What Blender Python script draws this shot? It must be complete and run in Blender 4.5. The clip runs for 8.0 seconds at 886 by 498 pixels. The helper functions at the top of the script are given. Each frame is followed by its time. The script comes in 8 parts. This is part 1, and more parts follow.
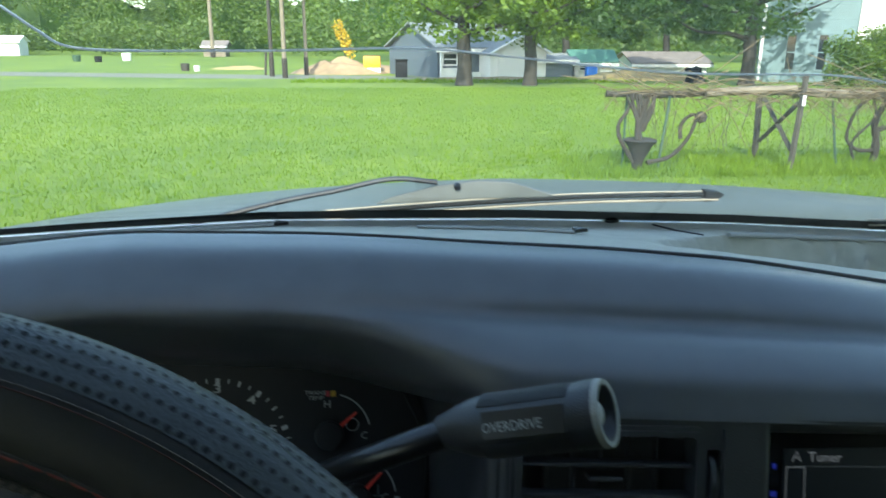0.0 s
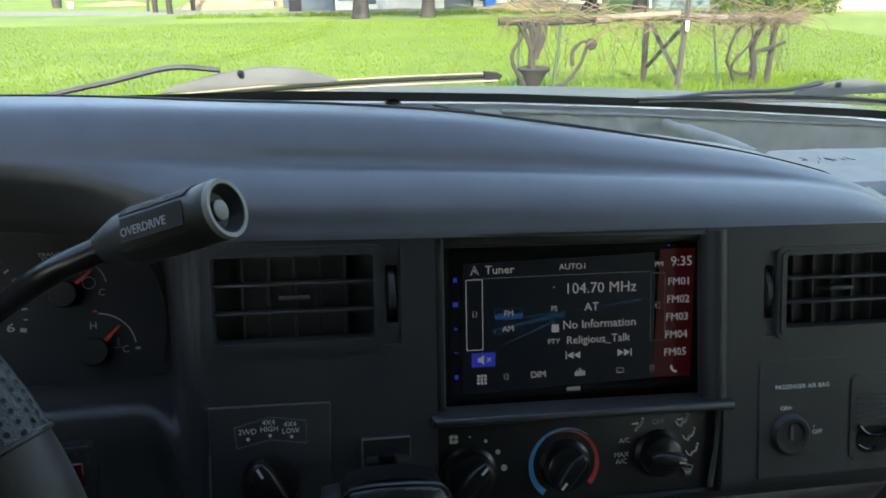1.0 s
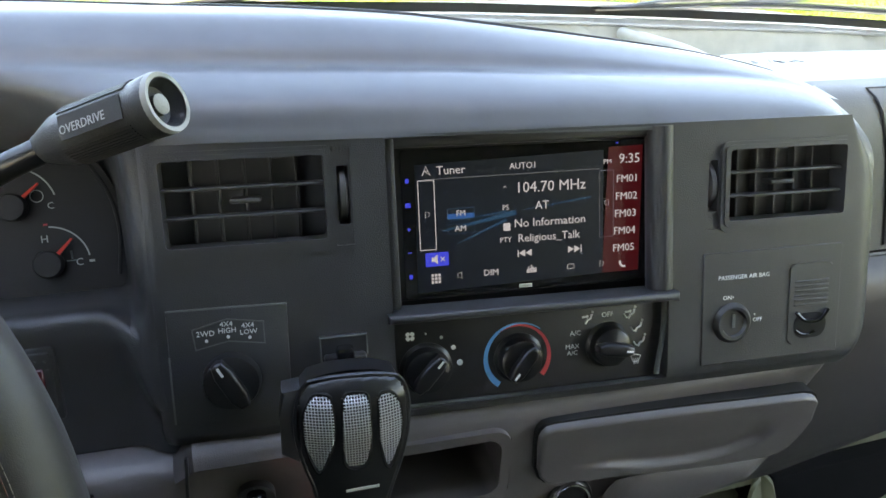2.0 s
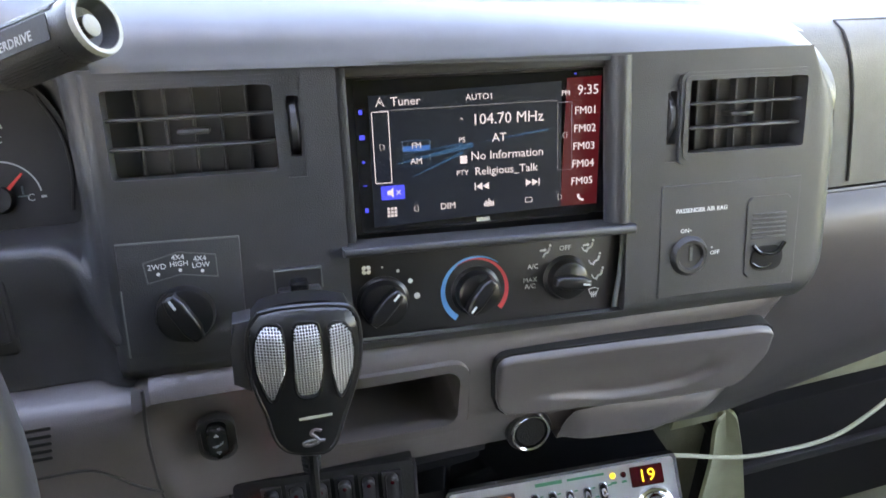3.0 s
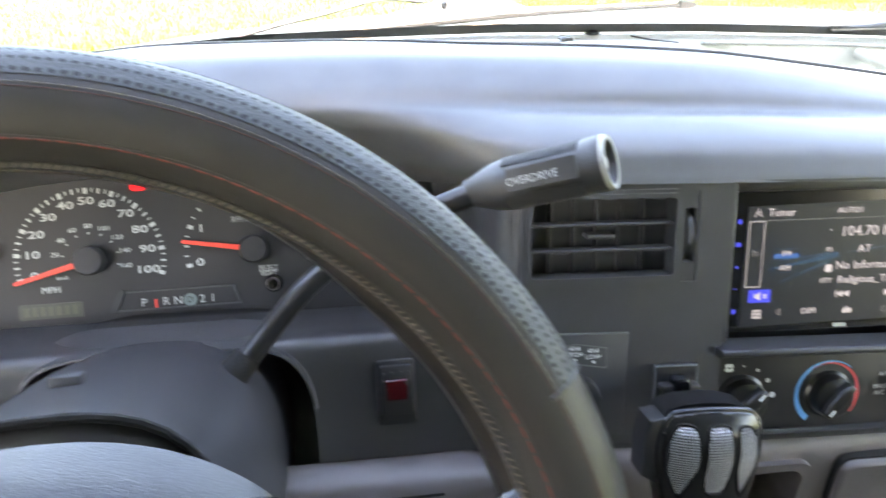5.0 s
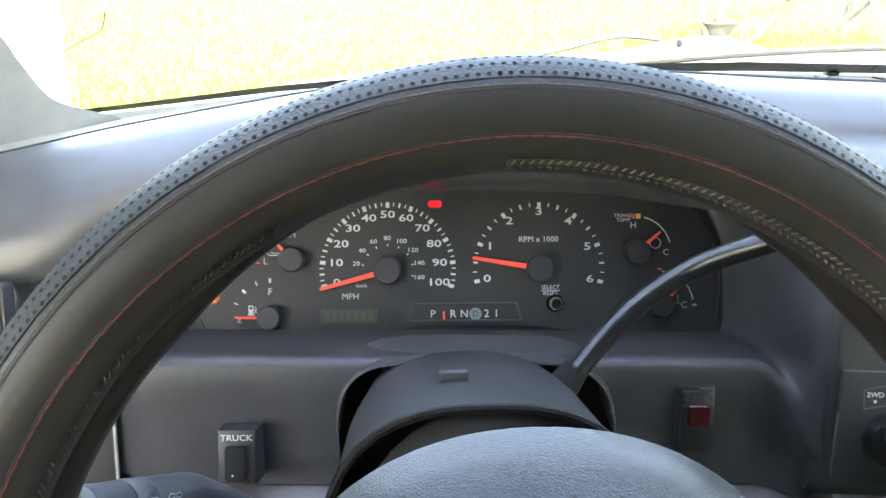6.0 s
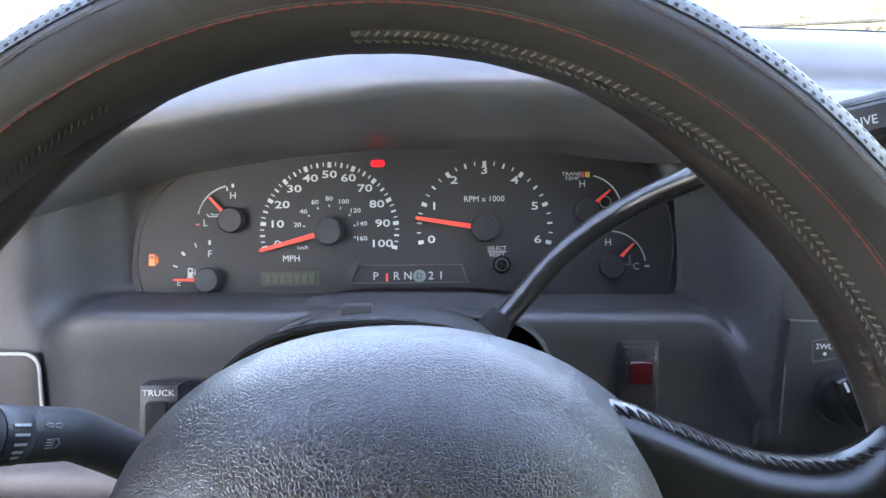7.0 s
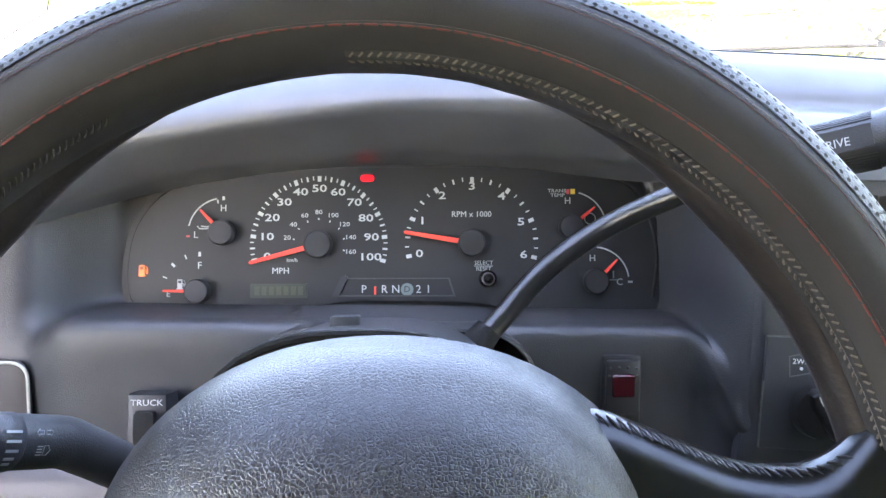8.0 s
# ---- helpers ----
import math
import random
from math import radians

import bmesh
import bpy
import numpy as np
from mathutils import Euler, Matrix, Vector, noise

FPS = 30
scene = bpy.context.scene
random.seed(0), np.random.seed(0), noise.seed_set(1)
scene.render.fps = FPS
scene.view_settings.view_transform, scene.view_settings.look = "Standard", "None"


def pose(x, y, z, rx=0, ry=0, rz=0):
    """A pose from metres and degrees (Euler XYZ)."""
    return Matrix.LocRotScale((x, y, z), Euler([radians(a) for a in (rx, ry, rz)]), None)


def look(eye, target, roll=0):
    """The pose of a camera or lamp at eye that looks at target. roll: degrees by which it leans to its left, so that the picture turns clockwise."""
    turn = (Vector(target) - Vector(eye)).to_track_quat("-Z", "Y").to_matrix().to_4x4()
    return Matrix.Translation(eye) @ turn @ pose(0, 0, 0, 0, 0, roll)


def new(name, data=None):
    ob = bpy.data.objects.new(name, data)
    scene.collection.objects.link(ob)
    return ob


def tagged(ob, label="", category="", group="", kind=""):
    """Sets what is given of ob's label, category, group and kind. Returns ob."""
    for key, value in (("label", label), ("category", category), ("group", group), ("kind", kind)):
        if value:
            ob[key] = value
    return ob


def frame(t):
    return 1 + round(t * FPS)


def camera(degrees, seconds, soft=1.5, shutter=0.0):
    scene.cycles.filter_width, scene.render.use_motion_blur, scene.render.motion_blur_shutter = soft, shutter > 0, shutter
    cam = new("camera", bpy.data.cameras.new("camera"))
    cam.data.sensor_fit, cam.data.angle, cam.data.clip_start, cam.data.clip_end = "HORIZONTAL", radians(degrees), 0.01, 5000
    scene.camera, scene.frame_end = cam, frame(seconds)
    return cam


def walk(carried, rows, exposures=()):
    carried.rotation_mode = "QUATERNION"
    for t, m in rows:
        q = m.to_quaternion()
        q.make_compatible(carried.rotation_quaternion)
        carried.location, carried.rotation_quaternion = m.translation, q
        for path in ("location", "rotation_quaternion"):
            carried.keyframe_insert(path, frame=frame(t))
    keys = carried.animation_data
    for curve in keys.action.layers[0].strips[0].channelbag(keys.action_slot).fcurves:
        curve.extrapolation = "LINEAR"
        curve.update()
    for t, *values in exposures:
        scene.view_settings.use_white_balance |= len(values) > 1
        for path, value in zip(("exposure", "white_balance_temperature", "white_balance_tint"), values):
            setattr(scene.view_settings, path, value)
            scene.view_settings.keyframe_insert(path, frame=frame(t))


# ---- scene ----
cam = camera(63.5, 8.0, shutter=0.22)
PATH = [
    (0, (-0.0120, 0.0590, 1.7240), (0.1530, 1.9730, 1.1660), 0.30),
    (0.5, (0.0550, 0.0220, 1.6960), (0.3530, 1.9010, 1.0790), 0.60),
    (1, (0.0920, 0.0000, 1.6830), (0.4950, 1.8220, 0.9620), -0.30),
    (1.5, (0.0980, -0.0060, 1.6760), (0.5470, 1.7570, 0.8460), -0.80),
    (1.7, (0.0970, -0.0100, 1.6710), (0.5540, 1.7370, 0.8120), -0.80),
    (2.8, (0.1090, -0.0160, 1.6670), (0.5970, 1.6490, 0.6720), -0.50),
    (3, (0.1140, -0.0200, 1.6600), (0.5970, 1.6300, 0.6390), -0.50),
    (3.5, (0.1220, -0.0260, 1.6400), (0.5850, 1.6060, 0.5820), -0.70),
    (4, (0.1220, -0.0310, 1.6340), (0.5380, 1.6110, 0.5700), -1.20),
    (4.5, (0.0650, -0.0180, 1.6690), (0.4060, 1.6650, 0.6430), -1.80),
    (5, (-0.0460, 0.0050, 1.7100), (0.1950, 1.7540, 0.7710), -1.30),
    (5.2, (-0.0900, 0.0120, 1.7180), (0.0910, 1.7700, 0.7810), -1.60),
    (6.3, (-0.1792, -0.0032, 1.6987), (-0.2041, 1.8296, 0.8985), -1.54),
    (6.5, (-0.1664, -0.0030, 1.6908), (-0.1981, 1.8313, 0.8943), -1.72),
    (7, (-0.1252, -0.0046, 1.6623), (-0.1815, 1.8407, 0.8931), -2.47),
    (7.5, (-0.1219, -0.0111, 1.6665), (-0.1555, 1.8430, 0.9173), -2.27),
    (8, (-0.1254, -0.0120, 1.6646), (-0.1445, 1.8495, 0.9335), -1.43),
]
EXPOSURES = [(0.0, 1.95, 6300, 0), (0.5, 2.15, 6500, 6), (1.0, 2.42, 7000, 12), (1.5, 3.45, 7900, 14), (2.8, 4.75, 8000, 24), (3.5, 5.5, 8000, 27), (4.5, 5.55, 8100, 24), (5.2, 4.75, 8100, 20), (6.3, 4.85, 8000, 16), (7.0, 5.0, 7300, 24), (8.0, 5.15, 7400, 26)]
walk(cam, [(t, look(eye, target, roll)) for t, eye, target, roll in PATH], EXPOSURES)

# ---- world and sun ----
SUN = Vector((-0.16, -0.80, 0.57)).normalized()
world = bpy.data.worlds.new("world")
scene.world = world
world.use_nodes = True
wn = world.node_tree.nodes
sky = wn.new("ShaderNodeTexSky")
sky.sky_type = "NISHITA"
sky.sun_disc = False
sky.dust_density, sky.air_density = 1.2, 1.0
sky.sun_elevation = math.asin(SUN.z)
sky.sun_rotation = math.atan2(SUN.x, SUN.y)
wn["Background"].inputs[1].default_value = 0.15
world.node_tree.links.new(sky.outputs[0], wn["Background"].inputs[0])
lamp = bpy.data.lights.new("sun", "SUN")
lamp.energy, lamp.angle, lamp.color = 2.4, radians(0.53), (1.0, 0.95, 0.86)
sun = new("sun", lamp)
sun.matrix_world = look(SUN * 60, (0, 0, 0))


# ---- materials ----
def material(name, colour, rough=0.5, metal=0.0, vary=0.12, scale=40.0, bump=0.0, bscale=300.0, coat=0.0, colour2=None, spec=0.5, broad=3.0):
    """A principled surface with variation at two scales and an optional fine relief."""
    m = bpy.data.materials.new(name)
    m.use_nodes = True
    nt = m.node_tree
    p = nt.nodes["Principled BSDF"]
    tc = nt.nodes.new("ShaderNodeTexCoord")
    fine, wide = nt.nodes.new("ShaderNodeTexNoise"), nt.nodes.new("ShaderNodeTexNoise")
    fine.inputs["Scale"].default_value, wide.inputs["Scale"].default_value = scale, broad
    fine.inputs["Detail"].default_value, wide.inputs["Detail"].default_value = 6, 4
    for n in (fine, wide):
        nt.links.new(tc.outputs["Object"], n.inputs["Vector"])
    both = nt.nodes.new("ShaderNodeMath")
    both.operation = "MULTIPLY_ADD"
    both.inputs[1].default_value = 0.5
    half = nt.nodes.new("ShaderNodeMath")
    half.operation = "MULTIPLY"
    half.inputs[1].default_value = 0.5
    nt.links.new(wide.outputs["Fac"], half.inputs[0])
    nt.links.new(fine.outputs["Fac"], both.inputs[0])
    nt.links.new(half.outputs[0], both.inputs[2])
    ramp = nt.nodes.new("ShaderNodeValToRGB")
    c = np.array(colour)
    lo = c * (1 - vary) if colour2 is None else c
    hi = np.minimum(c * (1 + vary), 1.0) if colour2 is None else np.array(colour2)
    ramp.color_ramp.elements[0].position, ramp.color_ramp.elements[1].position = 0.36, 0.64
    ramp.color_ramp.elements[0].color, ramp.color_ramp.elements[1].color = (*lo, 1), (*hi, 1)
    nt.links.new(both.outputs[0], ramp.inputs["Fac"])
    nt.links.new(ramp.outputs["Color"], p.inputs["Base Color"])
    p.inputs["Metallic"].default_value = metal
    p.inputs["Specular IOR Level"].default_value = spec
    p.inputs["Coat Weight"].default_value = coat
    rr = nt.nodes.new("ShaderNodeMapRange")
    rr.inputs["To Min"].default_value, rr.inputs["To Max"].default_value = max(rough * 0.8, 0.02), min(rough * 1.2, 1.0)
    nt.links.new(wide.outputs["Fac"], rr.inputs["Value"])
    nt.links.new(rr.outputs["Result"], p.inputs["Roughness"])
    if bump:
        bn = nt.nodes.new("ShaderNodeTexNoise")
        bn.inputs["Scale"].default_value, bn.inputs["Detail"].default_value = bscale, 3
        nt.links.new(tc.outputs["Object"], bn.inputs["Vector"])
        b = nt.nodes.new("ShaderNodeBump")
        b.inputs["Strength"].default_value, b.inputs["Distance"].default_value = bump, 0.0015
        nt.links.new(bn.outputs["Fac"], b.inputs["Height"])
        nt.links.new(b.outputs["Normal"], p.inputs["Normal"])
    return m


def leather(name, colour, rough, cells, depth, relief=0.0009, warp_by=0.03):
    """Grained vinyl: creases between small cells."""
    m = material(name, colour, rough, vary=0.15)
    nt = m.node_tree
    p = nt.nodes["Principled BSDF"]
    tc = nt.nodes.new("ShaderNodeTexCoord")
    warp = nt.nodes.new("ShaderNodeTexNoise")
    warp.inputs["Scale"].default_value = cells * 0.7
    mix = nt.nodes.new("ShaderNodeMixRGB")
    mix.inputs[0].default_value = warp_by
    vor = nt.nodes.new("ShaderNodeTexVoronoi")
    vor.feature = "DISTANCE_TO_EDGE"
    vor.inputs["Scale"].default_value = cells
    nt.links.new(tc.outputs["Object"], warp.inputs["Vector"])
    nt.links.new(tc.outputs["Object"], mix.inputs[1])
    nt.links.new(warp.outputs["Color"], mix.inputs[2])
    nt.links.new(mix.outputs[0], vor.inputs["Vector"])
    lim = nt.nodes.new("ShaderNodeMath")
    lim.operation = "MINIMUM"
    lim.inputs[1].default_value = 0.16
    nt.links.new(vor.outputs["Distance"], lim.inputs[0])
    b = nt.nodes.new("ShaderNodeBump")
    b.inputs["Strength"].default_value, b.inputs["Distance"].default_value = depth, relief
    nt.links.new(lim.outputs[0], b.inputs["Height"])
    nt.links.new(b.outputs["Normal"], p.inputs["Normal"])
    return m


def glow(name, colour, strength):
    m = bpy.data.materials.new(name)
    m.use_nodes = True
    p = m.node_tree.nodes["Principled BSDF"]
    p.inputs["Base Color"].default_value = (*[c * 0.03 for c in colour], 1)
    p.inputs["Emission Color"].default_value = (*colour, 1)
    p.inputs["Emission Strength"].default_value = strength
    p.inputs["Roughness"].default_value = 0.4
    return m


def clear(name, tint=(1, 1, 1), ior=1.45, rough=0.0):
    m = bpy.data.materials.new(name)
    m.use_nodes = True
    p = m.node_tree.nodes["Principled BSDF"]
    p.inputs["Base Color"].default_value = (*tint, 1)
    p.inputs["Transmission Weight"].default_value = 1.0
    p.inputs["Roughness"].default_value = rough
    p.inputs["IOR"].default_value = ior
    return m


DASH = leather("charcoal_dash_vinyl", (0.078, 0.082, 0.088), 0.34, 900, 0.20)
DASH.node_tree.nodes["Principled BSDF"].inputs["Coat Weight"].default_value = 0.32
DASH.node_tree.nodes["Principled BSDF"].inputs["Coat IOR"].default_value = 1.5
DASH.node_tree.nodes["Principled BSDF"].inputs["Coat Roughness"].default_value = 0.36
BEZEL = material("charcoal_bezel_plastic", (0.042, 0.043, 0.046), 0.40, bump=0.25, bscale=1400, spec=0.45)
SHROUD = material("sun_greyed_plastic", (0.105, 0.115, 0.108), 0.65, bump=0.3, bscale=600, vary=0.2)
PAD = material("faded_olive_pad_plastic", (0.44, 0.44, 0.37), 0.5, bump=0.3, bscale=1200, vary=0.15)
LOWER = material("warm_grey_moulded_plastic", (0.105, 0.094, 0.095), 0.31, bump=0.2, bscale=1500, vary=0.1)
TRIM = material("light_grey_cab_trim", (0.36, 0.36, 0.33), 0.6, bump=0.2, bscale=900)
BLACK = material("black_satin_plastic", (0.022, 0.022, 0.024), 0.45, bump=0.15, bscale=1500)
GLOSS = material("black_glossy_plastic", (0.008, 0.008, 0.009), 0.18)
RUBBER = material("black_rubber", (0.010, 0.010, 0.010), 0.75, bump=0.3, bscale=700, spec=0.25)
VENTBOX = material("vent_inner_grey", (0.055, 0.056, 0.060), 0.6)
VENT = material("vent_grey_plastic", (0.042, 0.043, 0.046), 0.5)
LACE_DARK = material("dark_lacing_cord", (0.035, 0.032, 0.030), 0.7)
PALEOLIVE = material("sunlit_olive", (0.30, 0.31, 0.20), 0.7, bump=0.2, bscale=900)
WHEEL = leather("steering_cover_leather", (0.034, 0.032, 0.031), 0.40, 420, 0.25)
WHEEL.node_tree.nodes["Principled BSDF"].inputs["Specular IOR Level"].default_value = 0.32
SPOKEM = leather("spoke_leather", (0.006, 0.006, 0.006), 0.17, 420, 0.10)
INNER = material("brown_black_inner_rim", (0.020, 0.017, 0.016), 0.30, bump=0.2, bscale=500)
SPOKEM.node_tree.nodes["Principled BSDF"].inputs["Specular IOR Level"].default_value = 0.45
COVER = material("pale_grey_airbag_cover", (0.20, 0.20, 0.19), 0.55, bump=0.2, bscale=900)
PERF = material("perforated_grey_leather", (0.048, 0.053, 0.054), 0.50, bump=0.3, bscale=900, spec=0.35)
HOLE = material("perforation_black", (0.006, 0.006, 0.006), 0.9)
PADSKIN = leather("airbag_pad_vinyl", (0.009, 0.009, 0.012), 0.36, 860, 0.60, 0.00100, 0.0007)
PADSKIN.node_tree.nodes["Principled BSDF"].inputs["Specular IOR Level"].default_value = 0.75
THREAD = material("red_thread", (0.17, 0.034, 0.026), 0.8)
THREAD_DULL = material("faded_red_thread", (0.075, 0.028, 0.022), 0.8)
TANRUBBER = material("sun_bleached_rubber", (0.36, 0.32, 0.25), 0.8, vary=0.25)
LACE = material("grey_lacing_cord", (0.14, 0.12, 0.10), 0.8)
CHROME = material("chrome", (0.75, 0.75, 0.76), 0.12, 1.0, vary=0.05)
STEEL = material("woven_steel_mesh", (0.80, 0.80, 0.81), 0.30, 0.85)
ALU = material("brushed_silver_faceplate", (0.62, 0.63, 0.64), 0.42, 0.6, vary=0.06)
WHITE = material("white_print", (0.44, 0.45, 0.45), 0.6, vary=0.04)
PRINT = material("bright_white_print", (0.74, 0.75, 0.75), 0.6, vary=0.04)
GLOVE = material("dark_warm_grey_plastic", (0.047, 0.041, 0.041), 0.45, bump=0.2, bscale=1500, vary=0.1)
SATIN = material("black_half_gloss_plastic", (0.011, 0.011, 0.012), 0.30)
BROWN = material("dark_brown_grey_plastic", (0.040, 0.035, 0.034), 0.5, bump=0.2, bscale=1500, vary=0.1)
PRINTGREEN = material("green_print", (0.06, 0.30, 0.17), 0.6)
NEEDLE = material("red_needle", (0.85, 0.07, 0.045), 0.5)
BLUEBAND = material("blue_print", (0.10, 0.36, 0.72), 0.5)
REDBAND = material("red_print", (0.62, 0.07, 0.08), 0.5)
AMBERPRINT = material("amber_print", (0.62, 0.38, 0.05), 0.5)
REDLENS = material("dark_red_lens", (0.055, 0.003, 0.005), 0.22, spec=0.5)
WIRE_RED = material("red_wire", (0.20, 0.014, 0.012), 0.5)
REDANO = material("red_anodised_metal", (0.42, 0.07, 0.08), 0.3, 0.85)
CABLE = material("pale_green_cable", (0.42, 0.42, 0.30), 0.5)
CARPET = material("olive_grey_carpet", (0.15, 0.155, 0.10), 0.95, bump=0.8, bscale=700, vary=0.12, scale=300)
SCREEN = glow("screen_background", (0.06, 0.11, 0.22), 0.0022)
SCR_RED = glow("screen_red_strip", (0.20, 0.014, 0.024), 0.012)
SCR_BLUE = glow("screen_blue_streak", (0.03, 0.16, 0.35), 0.017)
SCR_TEXT = glow("screen_white", (0.85, 0.9, 1.0), 0.029)
SCR_DIM = glow("screen_grey_line", (0.75, 0.85, 1.0), 0.010)
SCR_KEY = glow("screen_blue_key", (0.05, 0.08, 0.9), 0.042)
LED_RED = glow("red_led", (1.0, 0.05, 0.015), 0.32)
LAMP_RED = glow("red_warning_lamp", (1.0, 0.012, 0.02), 0.07)
CRACK = material("glint_white_crack", (0.95, 0.93, 0.88), 0.3, vary=0.02)
LED_AMB = glow("amber_warning", (1.0, 0.22, 0.03), 0.05)
LED_YEL = glow("yellow_led", (1.0, 0.72, 0.05), 0.075)
METER = glow("meter_orange", (1.0, 0.30, 0.12), 0.021)
SCR_FM = glow("screen_blue_button", (0.04, 0.22, 0.75), 0.022)
GLASS = clear("windshield_glass", (0.97, 1.0, 0.985))
PAINT = material("dark_green_grey_paint", (0.085, 0.098, 0.080), 0.50, coat=0.05, vary=0.06)
FRIT = material("black_glass_border", (0.006, 0.006, 0.006), 0.5)

# ---- building blocks ----


def axes(o, right, up):
    """A frame at o: x along right, y along up, z out of the plane."""
    u = Vector(right).normalized()
    v = Vector(up)
    v = (v - u * v.dot(u)).normalized()
    w = u.cross(v)
    return Matrix(((u.x, v.x, w.x, o[0]), (u.y, v.y, w.y, o[1]), (u.z, v.z, w.z, o[2]), (0, 0, 0, 1)))


PANEL = axes((0.2, 0.319, 1.47), (1, -0.05, -0.035), (0, 0.28, 1))
GAUGES = axes((-0.16, 0.437, 1.497), (1, 0, -0.02), (0, 0.45, 1))
LOW = axes((0.2, 0.303, 1.34), (1, -0.03, -0.035), (0, -0.05, 1))
RIM = axes((-0.1513, 0.1473, 1.4944), (0.9993, 0.0282, -0.024), (0.0101, 0.4142, 0.9101))

COLUMN = axes((-0.1549, 0.1488, 1.4913), (1, 0.0195, -0.02), (0, 0.4679, 0.8838))


def thing(name, label, category, m=None, group="", kind=""):
    e = new(name)
    e.empty_display_size = 0.02
    if m is not None:
        e.matrix_basis = m
    return tagged(e, label, category, group, kind)


def link_mesh(name, bm, mat, smooth=True, angle=40):
    me = bpy.data.meshes.new(name)
    bmesh.ops.recalc_face_normals(bm, faces=bm.faces)
    if smooth:
        lim = radians(angle)
        for f in bm.faces:
            f.smooth = True
        for e in bm.edges:
            if len(e.link_faces) == 2 and e.calc_face_angle(0) > lim:
                e.smooth = False
    bm.to_mesh(me)
    bm.free()
    me.materials.append(mat)
    return me


def part(name, bm, mat, parent, label="", m=None, smooth=True, kind="", angle=40):
    ob = new(name, link_mesh(name, bm, mat, smooth, angle))
    ob.parent = parent
    if m is not None:
        ob.matrix_basis = m
    return tagged(ob, label, "", "", kind)


def solid(name, bm, mat, label, category, m=None, group="", kind="", smooth=True, angle=40):
    ob = new(name, link_mesh(name, bm, mat, smooth, angle))
    if m is not None:
        ob.matrix_basis = m
    return tagged(ob, label, category, group, kind)


def box(x0, x1, y0, y1, z0, z1, bevel=0.0, seg=2, bm=None):
    bm = bm or bmesh.new()
    r = bmesh.ops.create_cube(bm, size=1.0)
    vs = r["verts"]
    for v in vs:
        v.co = ((x0 + x1) / 2 + v.co.x * (x1 - x0), (y0 + y1) / 2 + v.co.y * (y1 - y0), (z0 + z1) / 2 + v.co.z * (z1 - z0))
    if bevel:
        es = {e for v in vs for e in v.link_edges}
        bmesh.ops.bevel(bm, geom=list(es), offset=bevel, segments=seg, affect="EDGES", profile=0.5, clamp_overlap=True)
    return bm


def lathe(profile, seg=32, bm=None, m=None):
    """Turns (radius, height) pairs round the z axis; radius 0 closes an end."""
    bm = bm or bmesh.new()
    rings = []
    made = []
    for r, h in profile:
        if r <= 1e-6:
            ring = [bm.verts.new((0, 0, h))]
        else:
            ring = [bm.verts.new((r * math.cos(2 * math.pi * k / seg), r * math.sin(2 * math.pi * k / seg), h)) for k in range(seg)]
        rings.append(ring)
        made += ring
    for a, b in zip(rings, rings[1:]):
        for k in range(seg):
            n = (k + 1) % seg
            q = [a[k % len(a)], a[n % len(a)], b[n % len(b)], b[k % len(b)]]
            q = [v for i, v in enumerate(q) if v not in q[:i]]
            if len(q) > 2:
                bm.faces.new(q)
    if m is not None:
        for v in made:
            v.co = m @ v.co
    return bm


def smooth_path(points, n=8):
    """Catmull-Rom through the points."""
    P = [Vector(p) for p in points]
    P = [P[0] * 2 - P[1]] + P + [P[-1] * 2 - P[-2]]
    out = []
    for i in range(1, len(P) - 2):
        for k in range(n):
            t = k / n
            a, b, c, d = P[i - 1], P[i], P[i + 1], P[i + 2]
            out.append(0.5 * ((2 * b) + (c - a) * t + (2 * a - 5 * b + 4 * c - d) * t * t + (3 * b - a - 3 * c + d) * t ** 3))
    out.append(P[-2])
    return out


def tube(points, radius, seg=10, bm=None, closed=False, flat=1.0):
    """A tube along points; radius may be a list. flat squeezes it along its second normal."""
    bm = bm or bmesh.new()
    P = [Vector(p) for p in points]
    n = len(P)
    R = radius if isinstance(radius, (list, tuple)) else [radius] * n
    rings = []
    side = None
    for i in range(n):
        if closed:
            d = P[(i + 1) % n] - P[i - 1]
        else:
            d = P[min(i + 1, n - 1)] - P[max(i - 1, 0)]
        d.normalize()
        if side is None:
            side = d.cross(Vector((0, 0, 1)))
            if side.length < 0.1:
                side = d.cross(Vector((0, 1, 0)))
        side = (side - d * side.dot(d)).normalized()
        up = side.cross(d)
        rings.append([bm.verts.new(P[i] + R[i] * (math.cos(2 * math.pi * k / seg) * side + flat * math.sin(2 * math.pi * k / seg) * up)) for k in range(seg)])
    pairs = list(zip(rings, rings[1:])) + ([(rings[-1], rings[0])] if closed else [])
    for a, b in pairs:
        for k in range(seg):
            bm.faces.new((a[k], a[(k + 1) % seg], b[(k + 1) % seg], b[k]))
    if not closed:
        bm.faces.new(rings[0])
        bm.faces.new(rings[-1][::-1])
    return bm


def sheet(rows, thick=0.0, bm=None):
    """Quads over a grid of points (rows of equal length); thick gives it a back at that distance along y."""
    bm = bm or bmesh.new()
    V = [[bm.verts.new(p) for p in r] for r in rows]
    for a, b in zip(V, V[1:]):
        for k in range(len(a) - 1):
            bm.faces.new((a[k], a[k + 1], b[k + 1], b[k]))
    if thick:
        bmesh.ops.recalc_face_normals(bm, faces=bm.faces)
        bmesh.ops.solidify(bm, geom=bm.faces[:], thickness=thick)
    return bm


